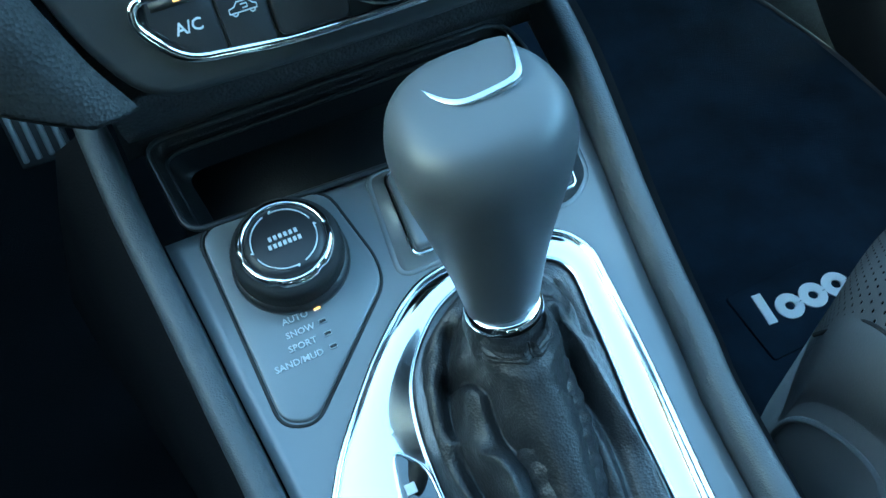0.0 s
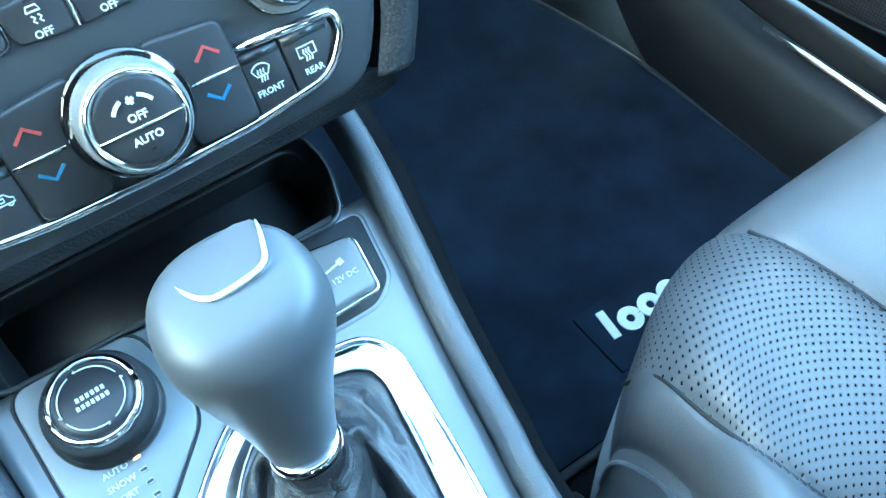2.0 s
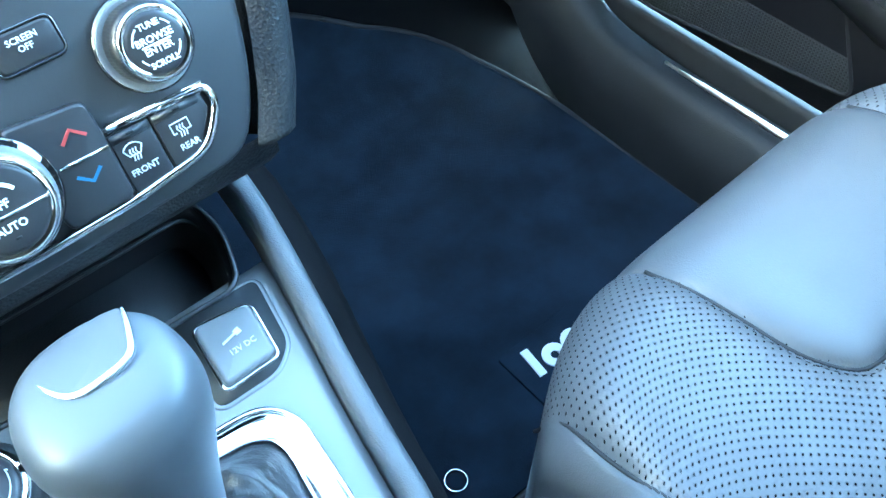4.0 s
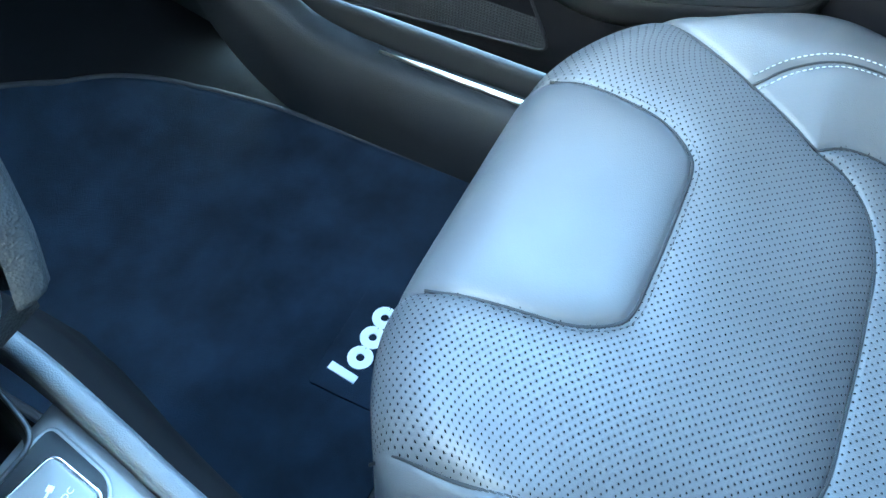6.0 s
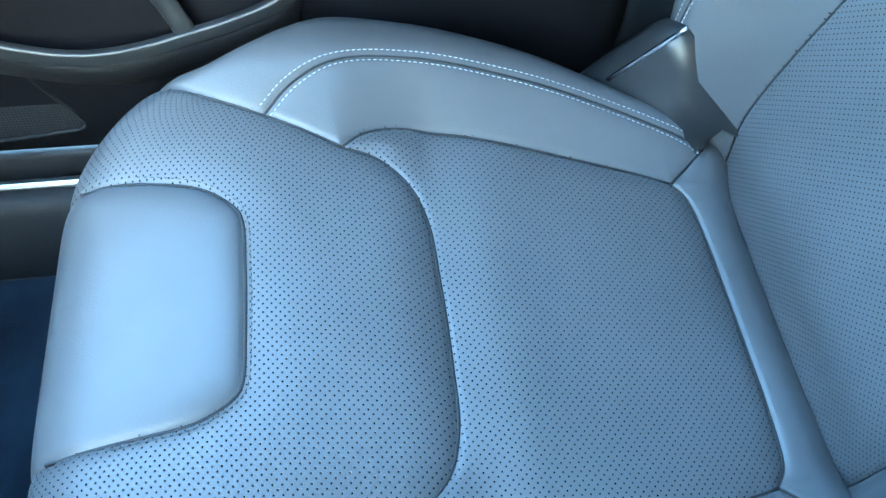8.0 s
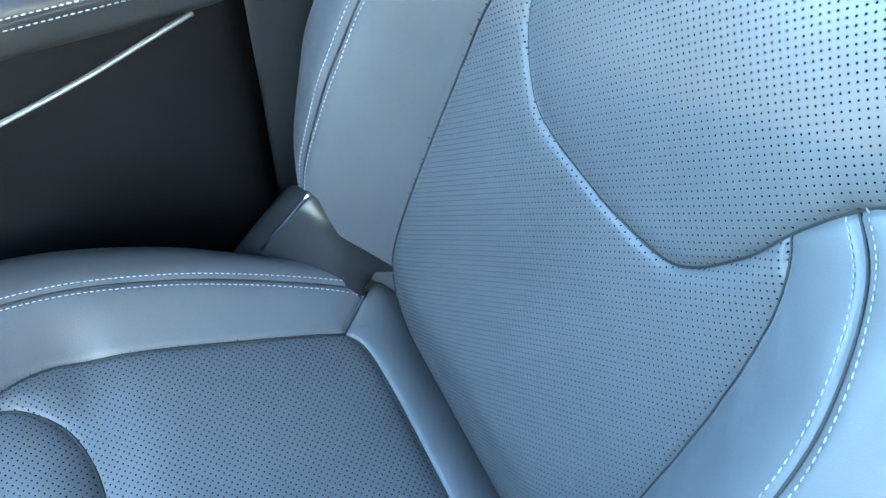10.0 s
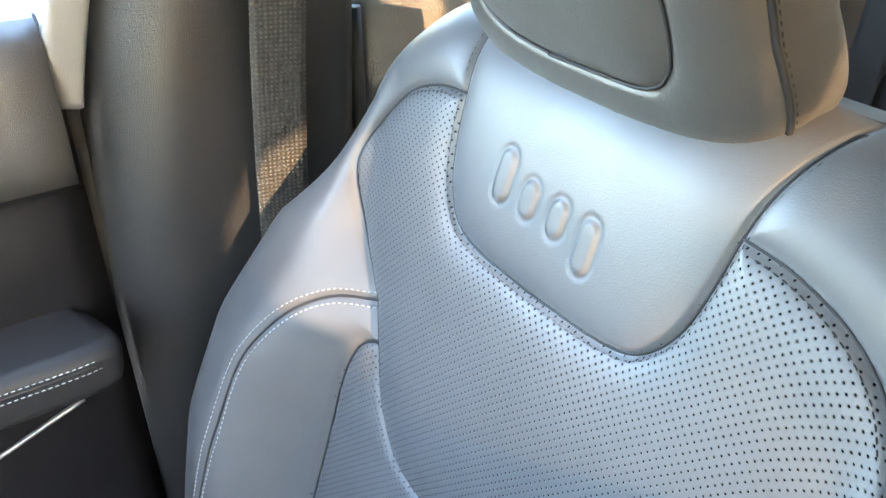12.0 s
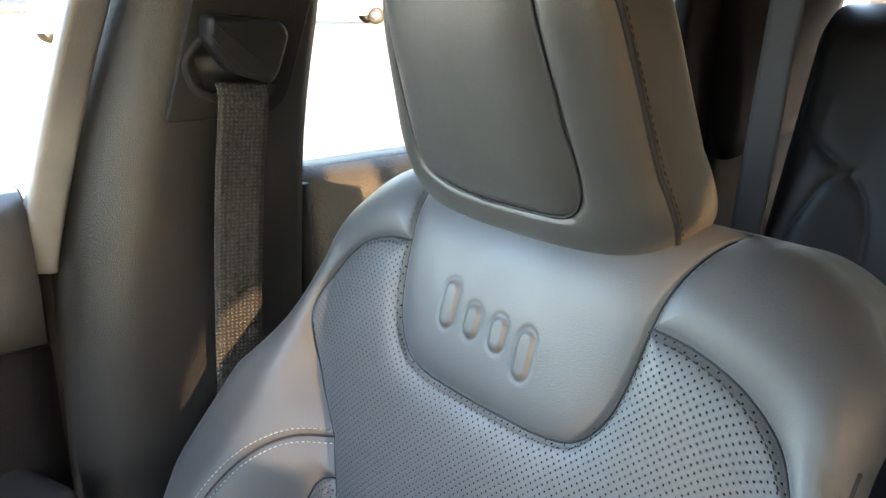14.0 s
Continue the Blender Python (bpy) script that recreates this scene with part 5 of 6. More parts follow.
for y, z in ((0.224, deck(0.224) - 0.002), (0.229, deck(0.229) + 0.006), (0.232, 0.44), (0.226, 0.48), (0.212, 0.53)):
    g.append([(x, y, z) for x in np.linspace(-0.125, 0.115, 12)])
sheet("bin_back", g, M_CHEEK, console)


def rail(name, line, sgn):
    pts = curve(line, 90)
    path, zz = [], []
    for x, y in pts:
        lift = 0.004 + 0.10 * max(0, (y - 0.10)) ** 1.15 * 1.35
        path.append((x + sgn * 0.0085, y, deck(y) + lift))
    prof = rounded([(-0.0072, -0.024), (0.0072, -0.024), (0.0072, 0.004), (0.0036, 0.0090), (-0.0042, 0.0090), (-0.0072, 0.004)], [0.002, 0.002, 0.004, 0.004, 0.004, 0.004], 4)
    v, f = sweep(np.array(path), prof)
    pyd(name, v, f, M_SOFT, console, "grained soft-touch grey side rail")
    # thin dark joint beside the rail, then the lower flank
    g = []
    for x, y, z in path:
        fl = np.clip((y - 0.0) / 0.24, 0, 1)
        g.append([(x + sgn * 0.0075, y, z - 0.004), (x + sgn * (0.017 + 0.004 * fl), y + 0.002, z - 0.012), (x + sgn * (0.026 + 0.012 * fl), y + 0.006, z - 0.06), (x + sgn * (0.032 + 0.035 * fl), y + 0.03, z - 0.16), (x + sgn * (0.034 + 0.05 * fl), y + 0.06, z - 0.30), (x + sgn * (0.034 + 0.055 * fl), y + 0.08, 0.0)])
    sheet("flank", g, M_FLANK, console, "black grained console flank")


rail("side_rail", LEFT, -1)
rail("side_rail", RIGHT, 1)

# terrain panel with its rotary dial
tp = rounded([(-0.107, 0.168), (-0.042, 0.1655), (-0.0335, 0.118), (-0.036, 0.104), (-0.088, 0.0545), (-0.102, 0.060)], [0.014, 0.012, 0.012, 0.008, 0.008, 0.008], 6)
tube("panel_joint", [dk(x, y, 0.0012) for x, y in tp], 0.0010, M_RUBBER, console, "thin black joint", closed=True, k=6)
part("terrain_panel", plate(dk2([(x * 0.975 - 0.0016, y * 0.975 + 0.0028) for x, y in tp]), 0.004, 0.0014, MC @ Matrix.Translation((0, 0, 0.0032)), 3), M_SATIN, console, "satin grey drive mode panel")

dial = thing("rotary_dial", "black rotary drive mode dial with scalloped chrome ring", "dial")
DM = basis(dk(-0.0705, 0.132, 0.003), (1, 0, 0), (-0.02, -0.16, 1))
turned("base", [(0.0275, 0.0), (0.0275, 0.0035), (0.0262, 0.0065)], M_BUTTON, dial, DM)
turned("grip", [(0.0258, 0.004), (0.0258, 0.0155), (0.0245, 0.018), (0.0225, 0.019)], M_RUBBER, dial, DM, "knurled black grip", k=160, teeth=(0, 1, 160, 0.0005))
# chrome ring with six shallow scallops
rv, rf = [], []
K = 144
for prof_r, prof_z in ((0.0222, 0.0185), (0.0216, 0.0215), (0.0200, 0.0228), (0.0186, 0.0222), (0.0180, 0.0195)):
    for a in range(K):
        t = 2 * math.pi * a / K
        wob = 1 - 0.035 * max(0, math.cos(6 * t)) ** 6 * (1 if prof_r > 0.0195 else -0.3)
        rv.append(tuple(DM @ Vector((prof_r * wob * math.cos(t), prof_r * wob * math.sin(t), prof_z))))
for i in range(4):
    for a in range(K):
        b = (a + 1) % K
        rf.append((i * K + a, i * K + b, (i + 1) * K + b, (i + 1) * K + a))
pyd("chrome_ring", rv, rf, M_CHROME, dial, "scalloped chrome ring")
turned("cap", [(0.0188, 0.0195), (0.0178, 0.0222), (0.0150, 0.0232), (0.004, 0.0234)], M_BUTTON, dial, DM, "satin black cap", k=64)
DT = DM @ Matrix.Translation((0, 0, 0.0238))
for q in range(4):
    strokes("ring_mark", [arc(0, 0, 0.0148, 20 + q * 90, 98 + q * 90, 16)], 0.0005, DT, M_MARK, dial, "thin pale arc")
strokes("arrow_marks", [[(0.0148 * math.cos(radians(98 + q * 90)) + 0.0014 * math.cos(radians(98 + q * 90 + s)), 0.0148 * math.sin(radians(98 + q * 90)) + 0.0014 * math.sin(radians(98 + q * 90 + s))), (0.0148 * math.cos(radians(98 + q * 90)), 0.0148 * math.sin(radians(98 + q * 90)))] for q in range(4) for s in (-45,)], 0.0005, DT, M_MARK, dial)
# the trade name on the cap, as plain bars
strokes("cap_marking", [[(-0.0066 + i * 0.0024, 0.0020), (-0.0066 + i * 0.0024 + 0.0015, 0.0020)] for i in range(6)] + [[(-0.0078 + i * 0.0023, -0.0020), (-0.0078 + i * 0.0023 + 0.0015, -0.0020)] for i in range(7)], 0.0021, DT, M_MARK, dial, "two rows of small pale bars")

# drive mode list: words and lamps
for i, (word, xr, yy) in enumerate((("AUTO", -0.0735, 0.1040), ("SNOW", -0.0735, 0.0970), ("SPORT", -0.0735, 0.0905), ("SAND/MUD", -0.0735, 0.0838))):
    w = 0.0028 * len(word) * 0.95
    lettering("mode_word", word, 0.0044, MC @ Matrix.Translation((xr - w / 2 - 0.0005, (yy - 0.09) * CK, 0.0038)) , M_MARK, console, "pale printed word", bold=0.00005)
    m = MC @ Matrix.Translation((-0.0685, (yy - 0.0895) * CK, 0.0036))
    part("mode_lamp", rbox(0.0030, 0.0014, 0.0008, 0.0003, 2, m), M_AMBER if i == 0 else M_BUTTON, console, "lit amber lamp" if i == 0 else "unlit dark lamp")
    strokes("lamp_frame", [[(-0.0016, -0.0009), (0.0016, -0.0009), (0.0016, 0.0009), (-0.0016, 0.0009), (-0.0016, -0.0009)]], 0.0002, m @ Matrix.Translation((0, 0, 0.0003)), M_MARK, console)

# two socket bays with lids


def bay(recess, lid, label, bay_mat):
    tube("bay_edge", [dk(x, y, 0.0003) for x, y in rounded(recess, 0.007, 5)], 0.0022, M_SATIN, console, closed=True)
    part("bay", plate(dk2(rounded(recess, 0.007, 5)), 0.003, 0.0, MC @ Matrix.Translation((0, 0, 0.0022))), bay_mat, console)
    part("socket_lid", plate(dk2(rounded(lid, [0.004, 0.004, 0.006, 0.006], 6)), 0.006, 0.0026, MC @ Matrix.Translation((0, 0, 0.0082)), 4), M_SATIN, console, label)
    lc = np.mean(lid, axis=0)
    tube("lid_trim", [dk(x, y, 0.0034) for x, y in rounded([tuple(lc + (np.array(p) - lc) * 1.06) for p in lid], [0.004, 0.004, 0.006, 0.006], 6)], 0.0013, M_CHROME, console, "thin chrome lid frame", closed=True, k=6)


bay([(0.032, 0.1075), (0.067, 0.1065), (0.081, 0.117), (0.089, 0.160), (0.036, 0.162)], [(0.0415, 0.1145), (0.0715, 0.1145), (0.0765, 0.147), (0.0455, 0.152)], "grey power socket lid", M_STACK)
bay([(-0.027, 0.104), (0.024, 0.104), (0.030, 0.160), (-0.020, 0.162)], [(-0.0155, 0.1115), (0.018, 0.1115), (0.021, 0.155), (-0.0120, 0.157)], "grey socket lid behind the lever", M_SATIN)
ML = basis(dk(0.0590, 0.1315, 0.0086), (1, -0.02, 0), (0, -CS, 1))
lettering("socket_word", "12V DC", 0.0046, ML @ Matrix.Translation((0.001, -0.0045, 0)), M_MARK, console, "pale printed word")
strokes("socket_mark", [[(-0.0065, 0.0022), (0.0015, 0.0040)]], 0.0011, ML, M_MARK, console)
strokes("socket_mark", [[(0.0015, 0.0040), (0.0048, 0.0048)]], 0.0034, ML, M_MARK, console)

# lever bezel: gloss black ring, coloured bright as reflected sky, framed in chrome
bo = curve([(-0.088, 0.030), (-0.064, 0.060), (-0.044, 0.080), (-0.024, 0.0945), (-0.003, 0.099), (0.025, 0.099), (0.048, 0.0945), (0.0585, 0.080), (0.058, 0.060), (0.0535, 0.015), (0.0465, -0.035), (0.038, -0.10), (0.02, -0.16), (-0.03, -0.18), (-0.08, -0.16), (-0.103, -0.06), (-0.100, 0.0)], 140, closed=True)
bi = curve([(-0.049, 0.040), (-0.0405, 0.060), (-0.024, 0.0775), (-0.005, 0.0865), (0.018, 0.0875), (0.037, 0.0835), (0.0455, 0.072), (0.0425, 0.045), (0.036, 0.001), (0.0325, -0.034), (0.026, -0.10), (0.005, -0.14), (-0.03, -0.145), (-0.048, -0.10), (-0.052, -0.03), (-0.0525, 0.01)], 140, closed=True)
g = []
for s in np.linspace(0, 1, 7):
    g.append([dk(*(a * (1 - s) + b * s), 0.004 + 0.0010 * math.sin(math.pi * s)) for a, b in zip(np.vstack([bo, bo[:1]]), np.vstack([bi, bi[:1]]))])
sheet("bezel_plate", g, M_SKYPLATE, console, "gloss black lever bezel, coloured mirror-bright as if reflecting sky")
tube("bezel_trim", [dk(x, y, 0.0044) for x, y in bo], 0.0019, M_CHROME, console, "chrome bezel frame", closed=True)
tube("bezel_inner_trim", [dk(x, y, 0.0050) for x, y in bi], 0.0010, M_CHROME, console, "thin chrome inner ring", closed=True)
pin = rounded([(-0.083, -0.05), (-0.064, 0.030), (-0.054, 0.018), (-0.0535, -0.05)], [0.006, 0.006, 0.006, 0.006], 6)
part("gear_window", plate(dk2(pin), 0.002, 0.001, MC @ Matrix.Translation((0, 0, 0.0085))), M_PIANO, console, "gloss gear display window")
tube("gear_window_trim", [dk(x, y, 0.0083) for x, y in pin], 0.0007, M_CHROME, console, closed=True, k=6)
part("gear_lamp", rbox(0.0045, 0.0045, 0.0008, 0.0003, 2, MC @ Matrix.Translation((-0.0635, (0.012 - 0.09) * CK, 0.0092))), M_WHITE, console, "pale gear letter lamp")

# ---- gear lever ----
lever = thing("gear_lever", "satin grey gear lever with black leather boot", "gear lever")
BASE, TOP = Vector((-0.007, 0.042, 0.4620)), Vector((-0.0070, 0.0665, 0.5640))
KM = basis(BASE, (1, 0, 0.02), TOP - BASE)
prof = curve([(0.0145, 0.0), (0.0163, 0.010), (0.0196, 0.026), (0.0246, 0.045), (0.0286, 0.060), (0.0308, 0.073), (0.0303, 0.081), (0.0278, 0.0878), (0.0222, 0.0922), (0.012, 0.0940), (0.001, 0.0944)], 48)
kv, kf = [], []
K = 72
for r, z in prof:
    t = z / 0.1000
    ex = 2.0 + 0.7 * max(0, t - 0.35)
    for a in range(K):
        an = 2 * math.pi * a / K
        c, s = math.cos(an), math.sin(an)
        q = (abs(c) ** ex + abs(s) ** ex) ** (-1 / ex)
        x, y = r * q * c * 1.0, r * q * s * (0.80 + 0.12 * t)
        # crown slopes: high at the rear edge, falling ahead; top leans back
        zz = z + 0.007 * (y / 0.03) * max(0, t - 0.55) * 2.2 + 0.16 * x * max(0, t - 0.5)
        kv.append(tuple(KM @ Vector((x, y, zz))))
for i in range(len(prof) - 1):
    for a in range(K):
        b = (a + 1) % K
        kf.append((i * K + a, i * K + b, (i + 1) * K + b, (i + 1) * K + a))
kf.append(tuple((len(prof) - 1) * K + a for a in range(K)))
kf.append(tuple(range(K))[::-1])
pyd("knob", kv, kf, M_KNOB, lever)
# cap set into the crown, with a bright lip round its near side
KT = basis(tuple(KM @ Vector((-0.003, 0.0085, 0.0944))), (1, 0.10, 0.06), tuple(KM.to_3x3() @ Vector((-0.13, -0.10, 1))))
lip_w = curve([(-0.0220, 0.0740), (-0.0198, 0.0680), (-0.0172, 0.0630), (-0.0140, 0.0598), (-0.0100, 0.0585), (-0.0030, 0.0583), (0.0030, 0.0588), (0.0068, 0.0612), (0.0092, 0.0665), (0.0114, 0.0735), (0.0125, 0.0790)], 60)
KTI = KT.inverted()


def on_cap(x, y):
    """Place of a point of the cap, seen from above, in the cap's own plane."""
    p, up = KTI @ Vector((x, y, 0.556)), KTI.to_3x3() @ Vector((0, 0, 1))
    p = p - up * (p.z / up.z)
    return p.x, p.y


lip_o = [on_cap(x, y) for x, y in lip_w]
cap_o = lip_o + [on_cap(0.0112, 0.0812), on_cap(0.0060, 0.0832), on_cap(-0.0060, 0.0840), on_cap(-0.0170, 0.0830), on_cap(-0.0225, 0.0808)]
part("knob_cap", plate(cap_o, 0.010, 0.0012, KT @ Matrix.Translation((0, 0, 0.0006)), 3), M_KNOB, lever, "satin grey set-in cap")
lv, lf = sweep([tuple(KT @ Vector((x, y, 0.0009))) for x, y in lip_o], rounded([(-0.0011, -0.0022), (0.0011, -0.0022), (0.0011, 0.0002), (-0.0011, 0.0009)], 0.0004, 4), up=tuple(KT.to_3x3() @ Vector((0, 0, 1))), scale=0.25 + 0.75 * np.sin(np.linspace(0.05, math.pi - 0.05, 60)) ** 0.6)
pyd("cap_lip", lv, lf, M_KNOBTOP, lever, "bright satin lip round the cap")
turned("collar", [(0.0135, -0.002), (0.0152, -0.001), (0.0155, 0.002), (0.0150, 0.0048), (0.0140, 0.0056)], M_CHROME, lever, KM @ Matrix.Translation((0, 0, -0.005)), "chrome collar")
# boot: a sleeve round the stalk that spreads to the bezel in soft folds
NK = 168
bv, bf = [], []
tt = np.linspace(0, 2 * math.pi, NK, endpoint=False)
aa = np.mod(np.arctan2(bi[:, 1] - 0.030, bi[:, 0] + 0.004), 2 * math.pi)
order = np.argsort(aa)
aa, bb = aa[order], bi[order]
ex_ = np.interp(tt, np.r_[aa - 2 * math.pi, aa, aa + 2 * math.pi], np.tile(bb[:, 0], 3))
ey_ = np.interp(tt, np.r_[aa - 2 * math.pi, aa, aa + 2 * math.pi], np.tile(bb[:, 1], 3))
# folds: line in plan, lift and half width
FOLDS = (
    ([(-0.011, 0.073), (-0.032, 0.062), (-0.041, 0.050), (-0.049, 0.014), (-0.046, -0.004), (-0.042, -0.04)], 0.0070, 0.0060),
    ([(-0.024, 0.058), (-0.032, 0.043), (-0.0385, 0.025), (-0.040, 0.002), (-0.035, -0.03)], -0.0080, 0.0035),
    ([(-0.018, 0.055), (-0.0225, 0.045), (-0.021, 0.028)], 0.0060, 0.0028),
    ([(-0.032, 0.040), (-0.026, 0.035), (-0.020, 0.030)], -0.0110, 0.0042),
    ([(-0.040, 0.017), (-0.036, 0.006), (-0.031, -0.001), (-0.031, -0.014), (-0.034, -0.05)], 0.0065, 0.0040),
    ([(-0.021, 0.050), (-0.0235, 0.026), (-0.0245, 0.008), (-0.021, -0.008), (-0.024, -0.04)], -0.0080, 0.0040),
    ([(0.015, 0.040), (0.0085, 0.004), (0.003, -0.016), (-0.002, -0.05)], -0.0090, 0.0042),
    ([(0.016, 0.046), (0.021, 0.008), (0.0245, -0.017), (0.022, -0.045)], 0.0080, 0.0060),
    ([(0.013, 0.022), (0.0135, -0.010), (0.010, -0.029), (0.006, -0.06)], -0.0060, 0.0040),
    ([(0.018, 0.066), (0.024, 0.058), (0.027, 0.048)], 0.0060, 0.0055),
    ([(0.029, 0.060), (0.032, 0.050), (0.031, 0.040)], -0.0050, 0.0040),
    ([(-0.006, 0.074), (0.006, 0.076), (0.016, 0.072)], 0.0040, 0.0050),
)
rings = []
for r, z in ((0.0138, -0.002), (0.0158, -0.005), (0.0168, -0.011)):
    rings.append([tuple(KM @ Vector((r * math.cos(t), r * math.sin(t), z))) for t in tt])
start = np.array(rings[-1])
fold_lines = [(curve(ln, 30), amp, wid) for ln, amp, wid in FOLDS]
for s in np.linspace(0.02, 1, 66):
    x = start[:, 0] * (1 - s) + ex_ * s
    y = start[:, 1] * (1 - s) + ey_ * s
    q = np.stack([x, y], 1)
    h0 = start[:, 2] - (CZ + CS * (start[:, 1] - 0.09))
    h = h0 * (1 - s) ** 1.9 + 0.002 + 0.017 * math.sin(math.pi * s) * s**0.6
    fade = min(1.0, (1 - s) / 0.16) * min(1.0, s / 0.10)
    for ln, amp, wid in fold_lines:
        d = near_line(q, ln)
        h = h + 1.3 * amp * fade * (0.55 * np.exp(-((d / wid) ** 2)) + 0.45 * np.exp(-d / (0.7 * wid)))
    h = np.maximum(h, 0.002)
    rings.append([dk(a, b, c) for a, b, c in zip(x, y, h)])
bv = [q for rg in rings for q in rg]
for i in range(len(rings) - 1):
    for a in range(NK):
        b = (a + 1) % NK
        bf.append((i * NK + a, i * NK + b, (i + 1) * NK + b, (i + 1) * NK + a))
boot = pyd("boot", bv, bf, M_BOOT, lever, "folded black leather boot")
wr = bpy.data.textures.new("boot_wrinkle", "CLOUDS")
wr.noise_scale = 0.006
dp = boot.modifiers.new("wrinkle", "DISPLACE")
dp.texture, dp.strength, dp.mid_level = wr, 0.0012, 0.5
# sleeve round the stalk: gathered leather that leans back and sinks into the folds
top_c = KM @ Vector((0, 0, -0.004))
h_top = top_c.z - deck(top_c.y)
sl = curve([(top_c.x, top_c.y, h_top + 0.002), (-0.0068, 0.0385, h_top - 0.006), (-0.0060, 0.0300, 0.0405), (-0.0058, 0.0120, 0.0310), (-0.0095, -0.0120, 0.0225), (-0.0140, -0.0420, 0.0100), (-0.0170, -0.0750, -0.0020)], 96)
sl3 = np.array([dk(*p) for p in sl])
NS = 72
sv_, sf_, seam_line, seam_up = [], [], [], []
tan = np.gradient(sl3, axis=0)
tan /= np.linalg.norm(tan, axis=1)[:, None]
for i, (p, t) in enumerate(zip(sl3, tan)):
    q = i / (len(sl3) - 1)
    ax = np.cross(t, (0.0, -0.55, 0.83))
    ax /= np.linalg.norm(ax)
    ay = np.cross(ax, t)
    rad = 0.0138 + 0.0030 * min(1.0, q / 0.5) - 0.0012 * max(0.0, 0.06 - q) / 0.06
    for a in range(NS):
        th = 2 * math.pi * a / NS
        side = math.sin(th)
        gather = 0.00060 * math.sin(2 * math.pi * (q * 19 + 0.5 * noise.noise((side * 2.0, q * 6, 1.0)))) * min(1.0, q / 0.08) * (0.5 + 0.5 * abs(side) ** 0.7)
        crumple = 0.0011 * noise.noise((math.cos(th) * 2.2, side * 2.2, q * 16)) * min(1.0, q / 0.1)
        groove = -0.0011 * math.exp(-((th - math.pi / 2) / 0.07) ** 2) + 0.0008 * math.exp(-((abs(th - math.pi / 2) - 0.20) / 0.09) ** 2)
        r = rad + gather + crumple + groove
        sv_.append(tuple(p + r * (math.cos(th) * ax + side * ay)))
        if a == NS // 4:
            seam_line.append(np.array(sv_[-1]))
            seam_up.append(ay)
for i in range(len(sl3) - 1):
    for a in range(NS):
        b = (a + 1) % NS
        sf_.append((i * NS + a, i * NS + b, (i + 1) * NS + b, (i + 1) * NS + a))
pyd("boot_sleeve", sv_, sf_, M_BOOT, lever, "gathered black leather sleeve round the stalk")
seam_line, seam_up = np.array(seam_line), np.array(seam_up)
tube("boot_seam", seam_line + 0.0002 * seam_up, 0.0006, M_SEAM, lever, k=6)
across = np.cross(tan, seam_up)
for da in (-0.0030, 0.0030):
    stitches("boot_stitching", seam_line + da * across + 0.0010 * seam_up, seam_up, lever, M_SEAM, length=0.003, gap=0.002, r=0.0004)

# ---- centre stack ----
stack = thing("center_stack", "satin black dashboard control stack with chrome-edged climate panel", "dashboard")
MD = basis((0, 0.156, 0.537), (1, 0, 0), (0, -0.866, 0.5))  # x right, y up the fascia


def fd(x, v, h=0.0):
    return MD @ Matrix.Translation((x, v, h))


fas = rounded([(-0.118, 0.115), (-0.128, 0.05), (-0.116, 0.004), (-0.100, -0.024), (0.0, -0.0275), (0.100, -0.024), (0.116, 0.004), (0.128, 0.05), (0.118, 0.115)], [0.01, 0.02, 0.02, 0.016, 0.05, 0.016, 0.02, 0.02, 0.01], 6)
part("fascia", plate(fas, 0.05, 0.004, fd(0, 0, -0.004), 3), M_STACK, stack, "satin black fascia")
# padded cheeks at both sides
for sgn in (-1, 1):
    edge = curve([(sgn * 0.124, 0.13), (sgn * 0.1335, 0.055), (sgn * 0.122, 0.006), (sgn * 0.108, -0.024)], 40)
    g = []
    for x, v in edge:
        base = [(-0.004, -0.005), (0.002, -0.0005), (0.010, 0.0), (0.017, -0.006), (0.0195, -0.022), (0.012, -0.06), (-0.004, -0.12)]
        if sgn < 0:
            # the pad towards the driver runs on into the lower dashboard
            base = [(-0.004, -0.005), (0.002, 0.0005), (0.014, 0.003), (0.034, 0.001), (0.060, -0.008), (0.085, -0.026), (0.10, -0.07)]
        g.append([tuple(MD @ Vector((x + sgn * a, v + (0.55 * max(0, a - 0.014) if sgn < 0 else 0), b))) for a, b in base])
    end = np.array(g[-1])
    tipc = end.mean(0)
    for s in (0.35, 0.7, 0.9):
        g.append([tuple(e * (1 - s * 0.55) + tipc * s * 0.55 + np.array((0, 0.004 * s, -0.010 * s))) for e in end])
    sheet("cheek", g, M_CHEEK, stack, "padded grained side cheek")
# lower shadow panel beneath the fascia
g = []
for v, h in ((-0.020, -0.006), (-0.032, -0.012), (-0.040, -0.030), (-0.048, -0.065)):
    g.append([tuple(MD @ Vector((x, v, h))) for x in np.linspace(-0.115, 0.115, 10)])
sheet("under_panel", g, M_CHEEK, stack)
# climate panel and chrome frame
cl = rounded([(-0.0935, 0.0125), (-0.0945, 0.004), (-0.083, -0.0115), (-0.045, -0.0160), (0.0, -0.0170), (0.045, -0.0160), (0.083, -0.0115), (0.0945, 0.004), (0.0935, 0.0125), (0.045, 0.0150), (-0.045, 0.0150)], [0.004, 0.006, 0.012, 0.01, 0.01, 0.01, 0.012, 0.006, 0.004, 0.004, 0.004], 6)
part("climate_panel", plate(cl, 0.004, 0.001, fd(0, 0, -0.0015)), M_BUTTON, stack, "black climate control panel")
